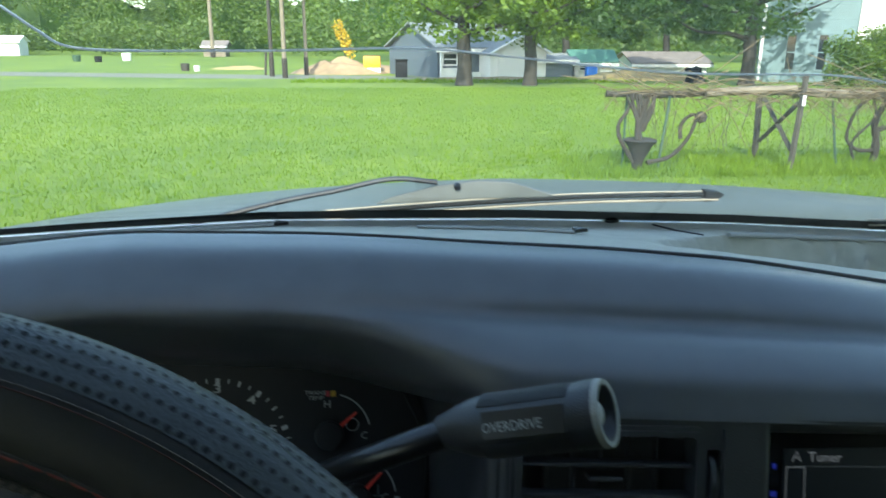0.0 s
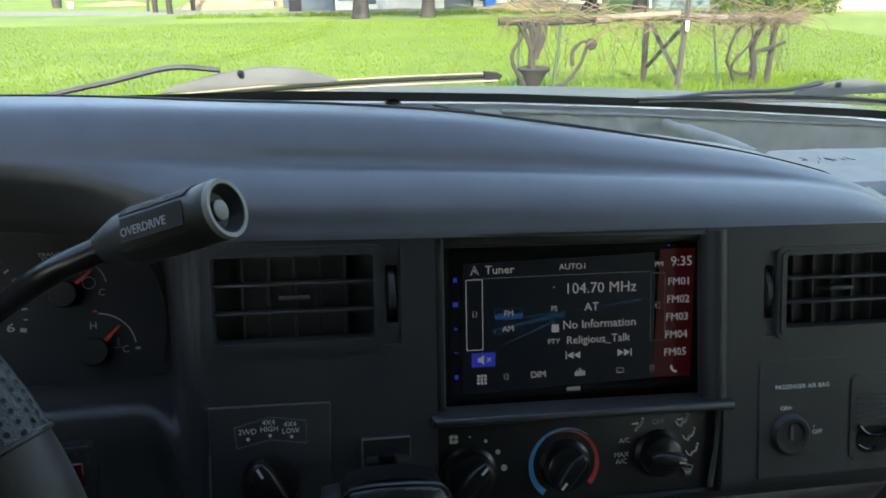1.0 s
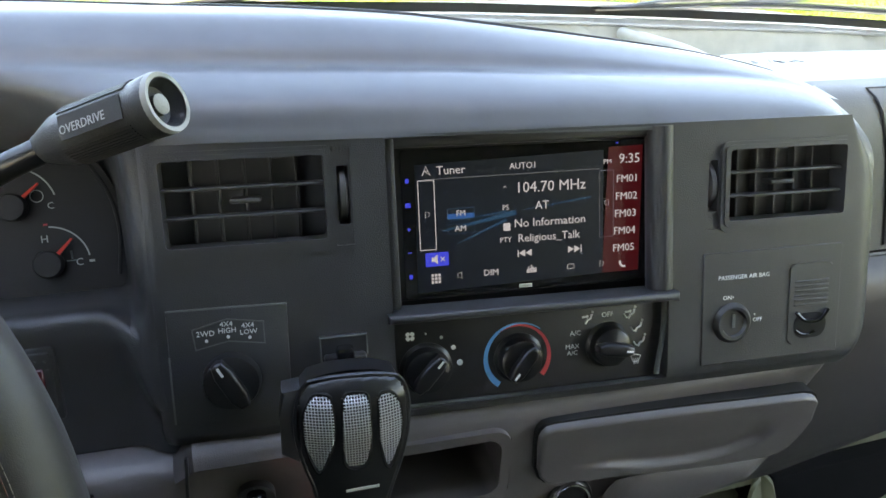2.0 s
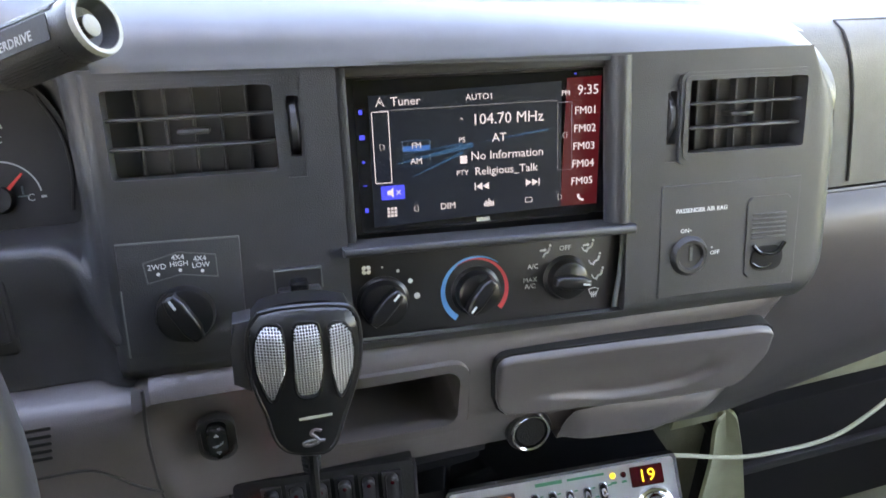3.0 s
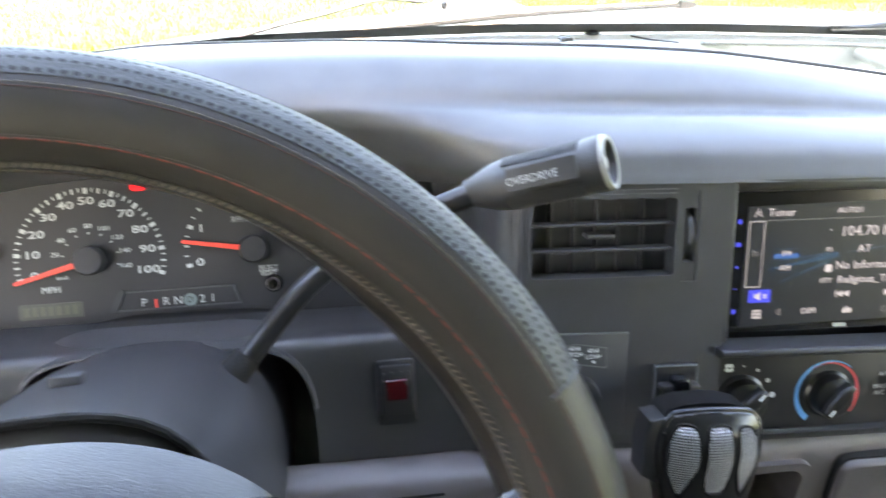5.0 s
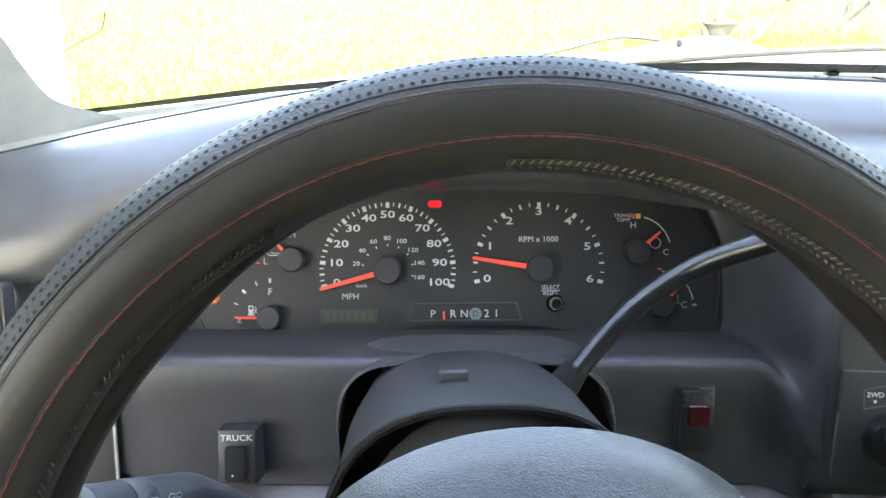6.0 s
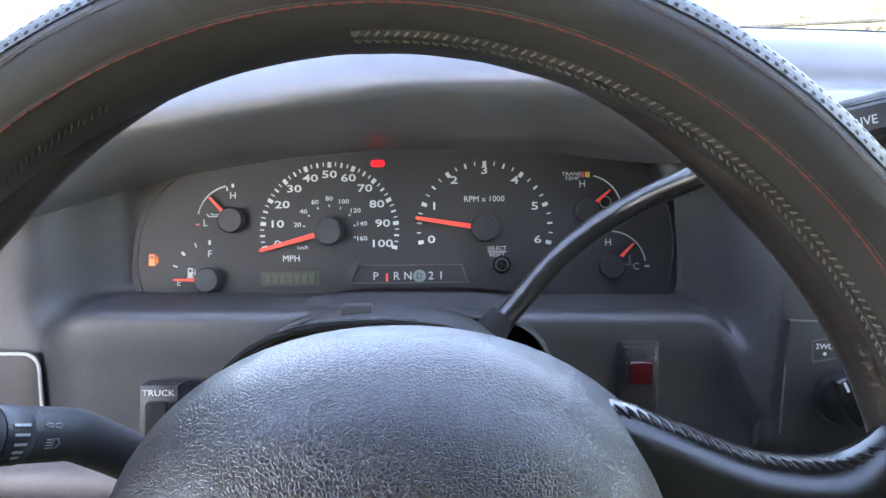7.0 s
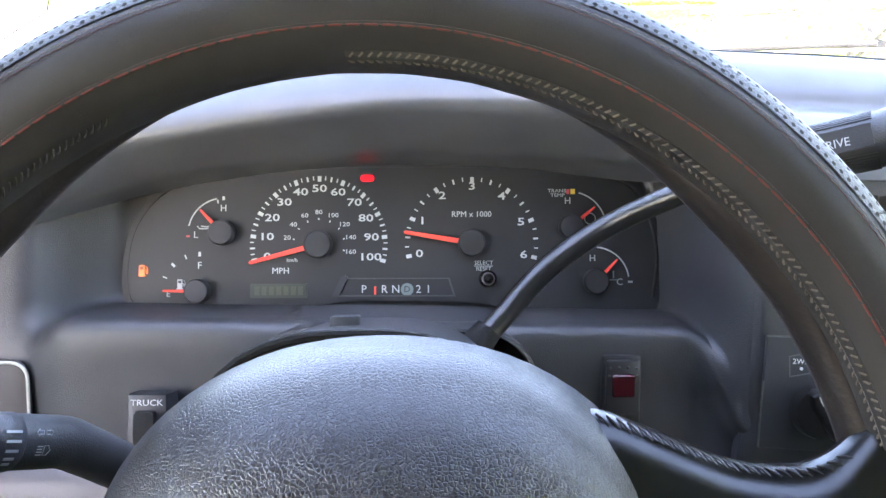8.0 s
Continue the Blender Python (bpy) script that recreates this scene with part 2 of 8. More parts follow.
def prism(outline, z0, z1, bevel=0.0, seg=2, bm=None):
    """An outline of (x, y) points raised from z0 to z1."""
    bm = bm or bmesh.new()
    low = [bm.verts.new((x, y, z0)) for x, y in outline]
    top = [bm.verts.new((x, y, z1)) for x, y in outline]
    n = len(outline)
    fs = [bm.faces.new(low[::-1]), bm.faces.new(top)]
    for k in range(n):
        fs.append(bm.faces.new((low[k], low[(k + 1) % n], top[(k + 1) % n], top[k])))
    if bevel:
        es = [e for e in fs[1].edges]
        bmesh.ops.bevel(bm, geom=es, offset=bevel, segments=seg, affect="EDGES", profile=0.5, clamp_overlap=True)
    return bm


def rounded(x0, x1, y0, y1, r, n=5):
    """The outline of a rectangle with round corners."""
    pts = []
    for cx, cy, a in ((x1 - r, y1 - r, 0), (x0 + r, y1 - r, 90), (x0 + r, y0 + r, 180), (x1 - r, y0 + r, 270)):
        for k in range(n + 1):
            t = radians(a + 90 * k / n)
            pts.append((cx + r * math.cos(t), cy + r * math.sin(t)))
    return pts


def frame_ring(outer, inner, z0, z1, bm=None):
    """A flat ring between two outlines of the same count."""
    bm = bm or bmesh.new()
    n = len(outer)
    a = [[bm.verts.new((x, y, z)) for x, y in o] for o, z in ((outer, z0), (outer, z1), (inner, z1), (inner, z0))]
    for i in range(4):
        p, q = a[i], a[(i + 1) % 4]
        for k in range(n):
            bm.faces.new((p[k], p[(k + 1) % n], q[(k + 1) % n], q[k]))
    return bm


def lettering(text, size, mat, parent, x, y, z=0.0, align="CENTER", turn=0.0, wide=1.0, m=None, name="lettering", bold=0.0):
    """Words in the built-in font as a thin mesh in the parent's plane."""
    cu = bpy.data.curves.new(name, "FONT")
    cu.body, cu.size, cu.align_x, cu.align_y = text, size, align, "CENTER"
    cu.extrude, cu.offset, cu.resolution_u = 0.00012, bold * size, 2
    tmp = bpy.data.objects.new("tmp", cu)
    scene.collection.objects.link(tmp)
    bpy.context.view_layer.update()
    me = bpy.data.meshes.new_from_object(tmp.evaluated_get(bpy.context.evaluated_depsgraph_get()))
    bpy.data.objects.remove(tmp)
    me.name = name
    me.materials.clear()
    me.materials.append(mat)
    ob = new(name, me)
    ob.parent = parent
    base = m if m is not None else Matrix.Identity(4)
    ob.matrix_basis = base @ pose(x, y, z, 0, 0, turn) @ Matrix.Diagonal((wide, 1, 1, 1))
    return ob


def flat(outline, mat, parent, name, z=0.0, h=0.00025, label="", m=None):
    return part(name, prism(outline, z, z + h), mat, parent, label, m, smooth=False)


def bar(parent, x, y, w, h, mat, z=0.0, turn=0.0, name="bar"):
    return part(name, box(-w / 2, w / 2, -h / 2, h / 2, 0, 0.00025), mat, parent, "", pose(x, y, z, 0, 0, turn), smooth=False)


def lerp_table(table, x):
    """Piecewise smooth reading of rows (x, values...)."""
    if x <= table[0][0]:
        return table[0][1:]
    for a, b in zip(table, table[1:]):
        if x <= b[0]:
            t = (x - a[0]) / (b[0] - a[0])
            return tuple(p + (q - p) * t for p, q in zip(a[1:], b[1:]))
    return table[-1][1:]


def level(x, q):
    """Height of the dash's level q at x: the truck leans a little."""
    return q - 0.035 * (x - 0.2)


# ---- the dashboard ----
dash = thing("dashboard", "charcoal truck dashboard with moulded hood and warm grey lower panel", "dashboard")

# x, then level and y of: seam, crest, groove, brow, lip, foot of the hood
HOOD = [
    (-0.80, 0.470, 1.500, 0.445, 1.497, 0.415, 1.480, 0.400, 1.470, 0.385, 1.462, 0.375, 1.450, 0.372, 1.430, 0.372, 1.420),
    (-0.47, 0.455, 1.551, 0.430, 1.548, 0.405, 1.538, 0.392, 1.530, 0.382, 1.525, 0.372, 1.515, 0.366, 1.500, 0.366, 1.490),
    (-0.39, 0.455, 1.570, 0.432, 1.567, 0.408, 1.556, 0.396, 1.548, 0.388, 1.541, 0.380, 1.530, 0.376, 1.515, 0.378, 1.505),
    (-0.32, 0.458, 1.583, 0.434, 1.580, 0.412, 1.570, 0.402, 1.562, 0.400, 1.554, 0.406, 1.545, 0.422, 1.527, 0.446, 1.512),
    (-0.24, 0.460, 1.597, 0.434, 1.594, 0.414, 1.584, 0.405, 1.576, 0.402, 1.568, 0.408, 1.559, 0.426, 1.541, 0.452, 1.524),
    (-0.16, 0.462, 1.607, 0.435, 1.604, 0.415, 1.594, 0.405, 1.586, 0.402, 1.579, 0.407, 1.570, 0.426, 1.548, 0.455, 1.530),
    (-0.05, 0.458, 1.609, 0.432, 1.606, 0.412, 1.596, 0.402, 1.588, 0.398, 1.581, 0.402, 1.570, 0.423, 1.546, 0.455, 1.526),
    (0.00, 0.456, 1.608, 0.430, 1.606, 0.408, 1.595, 0.398, 1.586, 0.389, 1.581, 0.384, 1.571, 0.392, 1.550, 0.420, 1.528),
    (0.04, 0.455, 1.606, 0.428, 1.605, 0.405, 1.593, 0.396, 1.584, 0.381, 1.581, 0.362, 1.573, 0.353, 1.560, 0.350, 1.554),
    (0.12, 0.452, 1.604, 0.426, 1.603, 0.403, 1.591, 0.394, 1.581, 0.377, 1.579, 0.357, 1.571, 0.348, 1.558, 0.345, 1.553),
    (0.20, 0.450, 1.599, 0.425, 1.599, 0.402, 1.588, 0.392, 1.578, 0.375, 1.577, 0.355, 1.569, 0.345, 1.557, 0.342, 1.552),
    (0.30, 0.446, 1.586, 0.422, 1.588, 0.398, 1.580, 0.388, 1.573, 0.371, 1.572, 0.350, 1.565, 0.340, 1.555, 0.337, 1.550),
    (0.395, 0.432, 1.573, 0.412, 1.576, 0.392, 1.571, 0.382, 1.567, 0.366, 1.566, 0.347, 1.560, 0.336, 1.551, 0.333, 1.547),
    (0.440, 0.408, 1.5650, 0.394, 1.5665, 0.381, 1.5650, 0.372, 1.5630, 0.360, 1.5610, 0.346, 1.5550, 0.338, 1.5455, 0.335, 1.5390),
    (0.464, 0.396, 1.5590, 0.385, 1.5605, 0.374, 1.5590, 0.365, 1.5565, 0.354, 1.5535, 0.343, 1.5470, 0.337, 1.5375, 0.335, 1.5305),
    (0.480, 0.386, 1.5505, 0.377, 1.5520, 0.368, 1.5500, 0.360, 1.5465, 0.351, 1.5425, 0.342, 1.5350, 0.337, 1.5260, 0.335, 1.5190),
    (0.486, 0.370, 1.5370, 0.364, 1.5370, 0.357, 1.5340, 0.351, 1.5300, 0.345, 1.5250, 0.340, 1.5180, 0.337, 1.5100, 0.336, 1.5020),
]


HOOD_END = 0.486


def hood_rows(step=0.012):
    rows = []
    x = -0.80
    while x <= HOOD_END + 0.0005:
        v = lerp_table(HOOD, x)
        pts = smooth_path([(x, v[2 * k], level(x, v[2 * k + 1])) for k in range(8)], 5)
        rows.append(pts)
        x += step
    # ease the kinks between the stations
    for _ in range(3):
        rows = [rows[0]] + [[a * 0.25 + b * 0.5 + c * 0.25 for a, b, c in zip(p, q, r)] for p, q, r in zip(rows, rows[1:], rows[2:])] + [rows[-1]]
    return rows


hood_grid = hood_rows()
# the front edge of the hood turns down a little into the seam
hood_all = [[p[0] + Vector((0, 0.004, -0.004)), p[0] + Vector((0, 0.0035, -0.0008))] + p for p in hood_grid]
part("hood", sheet(hood_all), DASH, dash, "soft charcoal vinyl hood over the gauges")
seam_r = [0.0012 + 0.0013 * min(1.0, max(0.0, p[1].x / 0.40)) for p in hood_all]
part("hood_seam", tube([p[1] + Vector((0, 0.0010, 0.0004)) for p in hood_all], seam_r[:-3] + [0.0016, 0.0010, 0.0005], 6), BLACK, dash, "dark seam along the hood")
# the defroster pad between hood and glass
BASE = [(-0.80, 0.52, 1.520), (-0.50, 0.62, 1.538), (-0.30, 0.649, 1.5570), (-0.10, 0.653, 1.5715), (0.10, 0.660, 1.5745), (0.30, 0.692, 1.5670), (0.50, 0.715, 1.5565), (0.75, 0.70, 1.545), (1.00, 0.64, 1.530), (1.20, 0.54, 1.515)]


def base_at(x):
    y, q = lerp_table(BASE, x)
    return Vector((x, y, level(x, q)))


BIN = [(0.19, 0.565, 0.535), (0.30, 0.650, 0.526), (0.46, 0.682, 0.530), (0.80, 0.672, 0.545), (1.02, 0.630, 0.560)]


def pad_ends(x):
    """The pad's edge under the glass and its edge under the hood's seam."""
    a = base_at(x) + Vector((0, -0.003, -0.0015))
    if x <= HOOD_END:
        v = lerp_table(HOOD, x)
        return a, Vector((x, v[0] + 0.003, level(x, max(v[1] - 0.0035, 1.5485 if x > 0.44 else 0.0))))
    t = min(1, (x - HOOD_END) / 0.05)
    return a, Vector((x, 0.373 + 0.052 * min(1, 4 * t), level(x, 1.5485 + 0.0015 * t)))


def pad_dip(t):
    """The pad sinks a little just inside the glass."""
    return 0.0060 * min(1.0, t / 0.05) * (1 - t)


def pad_at(x, y, lift=0.0):
    a, b = pad_ends(x)
    t = (y - a.y) / (b.y - a.y)
    return Vector((x, y, a.z + (b.z - a.z) * t - pad_dip(t) + lift))


pad = []
for i in range(0, 168):
    x = -0.80 + i * 0.012
    a, b = pad_ends(x)
    far_y, near_y = lerp_table(BIN, x)
    row = []
    for k in range(0, 61):
        p = a.lerp(b, k / 60)
        p.z -= pad_dip(k / 60)
        # an open bin lies in the pad before the passenger; a rolled lip rounds its edge
        ex = min(max((x - 0.19) / 0.10, 0), 1) * min(max((1.02 - x) / 0.04, 0), 1)
        ey = min(max((far_y - p.y) / 0.010, 0), 1) * min(max((p.y - near_y) / 0.010, 0), 1)
        p.z -= 0.042 * ex * ey * ey * (3 - 2 * ey)
        row.append(p)
    pad.append(row)
part("defroster_pad", sheet(pad), PAD, dash, "faded grey textured pad below the glass with an open bin")
# a raised web crosses the bin
part("bin_web", tube(smooth_path([(0.480, 0.676, 1.534), (0.486, 0.632, 1.532), (0.493, 0.588, 1.531), (0.499, 0.552, 1.527)], 4), [0.006] * 3 + [0.008] * 4 + [0.008] * 6, 10), PAD, dash)
# scuffs on the pad and a stray hair on the hood
for k in range(9):
    a = Vector((0.500 + 0.006 * k, 0.492 + 0.004 * math.sin(k * 2.1), 0.0))
    b = a + Vector((0.006 * math.cos(k * 1.9), 0.010 * math.sin(k * 2.7), 0.0))
    part("scuff", tube([pad_at(p.x, p.y, 0.0006) for p in (a, a.lerp(b, 0.5), b)], 0.00025, 4), BLACK, dash)
# defroster grille: narrow slots with a rubber lip along the glass
for x0, x1, y0, y1 in ((-0.28, -0.10, 0.628, 0.634), (0.015, 0.136, 0.612, 0.588)):
    pts = [pad_at(x0 + (x1 - x0) * t, y0 + (y1 - y0) * t, 0.0015) for t in (0, 0.33, 0.66, 1)]
    part("defroster_slot", tube([p + Vector((0, 0.007, -0.0010)) for p in pts], 0.0026, 6, flat=0.35), BLACK, dash)
    part("slot_lip", tube(pts, 0.0024, 8, flat=0.6), TRIM, dash, "pale lip of the defroster slot")
    part("slot_end", prism([(0, -0.004), (0.011, 0.0), (0, 0.006)], 0, 0.003, 0.0008), BLACK, dash, "", Matrix.Translation(pts[-1]))
rim_pts = [pad_at(x, lerp_table(BIN, x)[0] + 0.001, 0.0005) for x in (0.29, 0.34, 0.40, 0.46, 0.54, 0.64, 0.74, 0.84)]
part("bin_lip", tube(smooth_path(rim_pts, 3), 0.0032, 8, flat=0.7), TRIM, dash, "pale rounded lip of the bin")
part("pad_joint", tube([pad_at(0.232, 0.672, 0.0004), pad_at(0.248, 0.652, 0.0004), pad_at(0.262, 0.632, 0.0004)], 0.0009, 6), BLACK, dash, "dark joint across the pad")
# the sunload sensor dome
sensor = pad_at(0.192, 0.674)
part("sunload_sensor", lathe([(0.0, 0.010), (0.004, 0.0095), (0.0075, 0.006), (0.0085, 0.001), (0.011, 0.0), (0.011, -0.003)], 20), GLOSS, dash, "small black dome sensor", Matrix.Translation(sensor) @ Matrix.Scale(0.8, 4))


# ---- finish bezel: surround of the gauges ----
def panel_y(x, q):
    return 0.319 - 0.05 * (x - 0.2) + 0.28 * (q - 1.47)


CUP = [0.455, 1.531, 0.447, 1.508, 0.437, 1.484, 0.427, 1.461, 0.418, 1.4460, 0.405, 1.4475, 0.378, 1.4560, 0.3585, 1.4622, 0.3500, 1.4612, 0.3455, 1.4520, 0.3400, 1.425, 0.3310, 1.388]
QS = [1.5545, 1.540, 1.524, 1.508, 1.492, 1.476, 1.460, 1.446, 1.432, 1.418, 1.404, 1.388]
FLATP = [w for q in QS for w in (panel_y(0.035, q) + 0.0015 + (0.012 if q < 1.41 else 0.0), q)]
SIDE = [w for q in QS for w in (0.366 + 0.28 * (q - 1.47), q - 0.045 * max(0, (q - 1.43)) / 0.12)]


def blend(a, b, t):
    return [p + (q - p) * t for p, q in zip(a, b)]


SUR = [
    (-0.80, *blend(SIDE, SIDE, 0)), (-0.40, *SIDE), (-0.375, *blend(SIDE, CUP, 0.10)), (-0.362, *blend(SIDE, CUP, 0.55)), (-0.350, *blend(SIDE, CUP, 0.90)), (-0.338, *CUP),
    (-0.16, *CUP), (0.006, *CUP), (0.015, *blend(CUP, FLATP, 0.08)), (0.021, *blend(CUP, FLATP, 0.35)), (0.026, *blend(CUP, FLATP, 0.80)), (0.032, *FLATP), (0.050, *FLATP),
]
rows = []
xs = sorted(set([-0.80 + 0.02 * k for k in range(20)] + [-0.40 + 0.004 * k for k in range(17)] + [-0.336 + 0.012 * k for k in range(28)] + [-0.246 + 0.003 * k for k in range(59)] + [-0.012 + 0.003 * k for k in range(21)]))
for x in xs:
    v = lerp_table(SUR, x)
    rows.append(smooth_path([(x, v[2 * k], level(x, v[2 * k + 1])) for k in range(12)], 8))
for _ in range(4):
    rows = [rows[0]] + [[a * 0.25 + b * 0.5 + c * 0.25 for a, b, c in zip(p, q, r)] for p, q, r in zip(rows, rows[1:], rows[2:])] + [rows[-1]]


def arch_top(u):
    """Level up to which the opening for the steering column reaches at u from its middle."""
    return 1.375 + 0.087 * max(0.0, 1 - (abs(u) / 0.0805) ** 5.5) ** (1 / 5.5)


def arch(p):
    u, q = p.x + 0.158, p.z + 0.035 * (p.x - 0.2)
    return abs(u) < 0.0805 and q < arch_top(u) and p.y < 0.3535


bm = bmesh.new()
V = [[bm.verts.new(p) for p in r] for r in rows]
for a, b in zip(V, V[1:]):
    for k in range(len(a) - 1):
        c = (a[k].co + b[k + 1].co) / 2
        if not arch(c):
            bm.faces.new((a[k], a[k + 1], b[k + 1], b[k]))
bmesh.ops.delete(bm, geom=[v for v in bm.verts if not v.link_faces], context="VERTS")
part("gauge_surround", bm, BEZEL, dash)
# raised rim round the column's arch
FRONT = sorted((CUP[2 * k + 1], CUP[2 * k]) for k in range(8, 12))
lip = []
for k in range(73):
    a = math.pi * k / 72
    u = -0.0800 * math.copysign(abs(math.cos(a)) ** 0.6, math.cos(a))
    q = arch_top(u)
    y = lerp_table(FRONT, q)[0]
    c = Vector((-0.158 + u, 0, level(-0.158 + u, q)))
    away = Vector((u / 0.0805 * 0.9, 0, 0.6)).normalized()
    lip.append([c + away * 0.0030 + Vector((0, y + 0.003, 0)), c + away * 0.0026 + Vector((0, y - 0.0028, 0)), c + away * 0.0010 + Vector((0, y - 0.0036, 0)), c + Vector((0, y - 0.0028, 0)), c + Vector((0, y + 0.030, 0))])
part("arch_rim", sheet(lip), BEZEL, dash, "thin raised lip round the steering column")

SIDEP = axes((-0.4335, 0.3395, 1.42), (1, 0, -0.035), (0, 0.28, 1))
part("side_plate", prism(rounded(-0.075, 0.0600, -0.060, 0.0400, 0.009), -0.016, 0.0020, 0.0012, 2), BROWN, dash, "dark brown-grey switch plate beside the gauges", SIDEP)
part("plate_edge", tube([(x, y, 0.0012) for x, y in rounded(-0.0755, 0.0605, -0.0605, 0.0405, 0.009)], 0.0011, 6, closed=True), PAD, dash, "pale tan plate edge", SIDEP)

# ---- finish bezel: centre panel with its openings ----
HOLES = [(-0.1575, -0.0590, 0.0300, 0.0815), (-0.0405, 0.1260, -0.0680, 0.0850), (0.1495, 0.2455, 0.0225, 0.0725), (0.2065, 0.2390, -0.0560, -0.0020)]


def panel_w(u, v):
    """The panel rolls back along its right and lower edges."""
    r = max(0.0, u - 0.256) / 0.016
    b = max(0.0, -0.062 - v) / 0.012
    s = max(0.0, -0.159 - u) / 0.0075
    return -0.012 * min(r, 1) ** 2 - 0.006 * min(b, 1) ** 2 - 0.0050 * min(s, 1) ** 2


def panel_end(v):
    """How far right the panel reaches at v: its corners are rounded."""
    return 0.276 - 0.032 * max(0.0, (v - 0.036) / 0.0505) ** 2 - 0.016 * max(0.0, (-0.046 - v) / 0.028) ** 2


def panel_point(u, v):
    end = panel_end(v)
    across = u if u < 0.2456 else 0.2456 + (u - 0.2456) * max(0.0, end - 0.2456) / 0.0264
    return Vector((across, v, panel_w(u, v)))


us = sorted({-0.1665, -0.1640, -0.1615, 0.2475, 0.250, 0.253, 0.256, 0.259, 0.262, 0.264, 0.266, 0.268, 0.270, 0.272, *[h[0] for h in HOLES], *[h[1] for h in HOLES], *[round(-0.16 + 0.02 * k, 4) for k in range(21)]})
vs = sorted({0.0865, 0.078, 0.060, -0.056, -0.062, -0.067, -0.071, -0.074, *[h[2] for h in HOLES], *[h[3] for h in HOLES], *[round(-0.05 + 0.02 * k, 4) for k in range(7)]})
bm = bmesh.new()
G = [[bm.verts.new(panel_point(u, v)) for v in vs] for u in us]
for i in range(len(us) - 1):
    for k in range(len(vs) - 1):
        cu, cv = (us[i] + us[i + 1]) / 2, (vs[k] + vs[k + 1]) / 2
        if any(h[0] < cu < h[1] and h[2] < cv < h[3] for h in HOLES):
            continue
        bm.faces.new((G[i][k], G[i + 1][k], G[i + 1][k + 1], G[i][k + 1]))
bmesh.ops.delete(bm, geom=[v for v in bm.verts if not v.link_faces], context="VERTS")
bmesh.ops.recalc_face_normals(bm, faces=bm.faces)
walls = bmesh.ops.extrude_edge_only(bm, edges=[e for e in bm.edges if e.is_boundary])["geom"]
for v in walls:
    if isinstance(v, bmesh.types.BMVert):
        v.co.z -= 0.012
part("centre_bezel", bm, BEZEL, dash, "charcoal centre panel round vents, stereo and knobs", PANEL)
# closing side of hood and panel towards the passenger
edge = hood_all[-1] + [PANEL @ panel_point(0.272, v) for v in (0.030, 0.010, -0.010, -0.030, -0.050, -0.060, -0.067, -0.074)]
part("panel_side", sheet([edge, [p + Vector((0.004, 0.010, -0.001)) for p in edge], [p + Vector((0.010, 0.075, -0.006)) for p in edge]]), BEZEL, dash)
# backs behind the openings
part("bay_back", box(-0.044, 0.130, -0.072, 0.089, -0.040, -0.030), BLACK, dash, "", PANEL)


def air_vent(u0, u1, v0, v1, bars, fins, wheel_side, m):
    """A face vent: proud frame, cross bars, upright fins behind them, thumbwheel in a slot beside the frame."""
    t = thing("air_vent", "charcoal plastic dashboard air vent with crossing slats", "air vent", m, "dashboard air vents")
    f0, f1 = (u0 + 0.0095 if wheel_side < 0 else u0), (u1 - 0.0105 if wheel_side > 0 else u1)
    o = rounded(f0 - 0.0015, f1 + 0.0015, v0 - 0.0020, v1 + 0.0015, 0.0045)
    mid = rounded(f0 + 0.0006, f1 - 0.0006, v0 + 0.0010, v1 - 0.0006, 0.0038)
    i = rounded(f0 + 0.0036, f1 - 0.0036, v0 + 0.0046, v1 - 0.0032, 0.0022)
    bm = frame_ring(o, mid, -0.010, 0.0014)
    frame_ring(mid, i, -0.012, 0.0024, bm=bm)
    part("vent_frame", bm, BEZEL, t, angle=30)
    part("vent_box", box(u0 - 0.012, u1 + 0.012, v0 - 0.012, v1 + 0.012, -0.0185, -0.0160), VENTBOX, t, "dark closed damper behind the slats")
    g0, g1, h0, h1 = f0 + 0.0036, f1 - 0.0036, v0 + 0.0046, v1 - 0.0032
    for k in range(1, bars + 1):
        v = h0 + (h1 - h0) * k / (bars + 1)
        part("slat", box(g0, g1, v - 0.0009, v + 0.0009, -0.010, -0.0010, 0.0007, 2), BEZEL, t)
    for k in range(1, fins + 1):
        u = g0 + (g1 - g0) * k / (fins + 1)
        part("fin", box(u - 0.0008, u + 0.0008, h0 - 0.002, h1 + 0.002, -0.0165, -0.0105, 0.0005, 1), VENT, t)
    um, vm = (g0 + g1) / 2, (h0 + h1) / 2
    part("vane_tab", box(um - 0.008, um + 0.008, vm - 0.0014, vm + 0.0014, -0.014, -0.0030, 0.0012, 2), VENT, t, "small finger tab")
    if wheel_side:
        c = u1 - 0.0045 if wheel_side > 0 else u0 + 0.0040
        w0, w1 = min(c - 0.0045, c + 0.0045), max(c - 0.0045, c + 0.0045)
        part("wheel_plate", frame_ring(rounded(w0, w1, v0 - 0.001, v1 + 0.001, 0.001, 2), rounded(c - 0.0030, c + 0.0030, vm - 0.0155, vm + 0.0155, 0.001, 2), -0.008, -0.0010), BEZEL, t)
        part("thumbwheel", lathe([(0.0, -0.0022), (0.0150, -0.0022), (0.0160, -0.0014), (0.0160, 0.0014), (0.0150, 0.0022), (0.0, 0.0022)], 30), VENT, t, "ridged thumbwheel", pose(c, vm, -0.0150, 0, 90, 0))
    return t


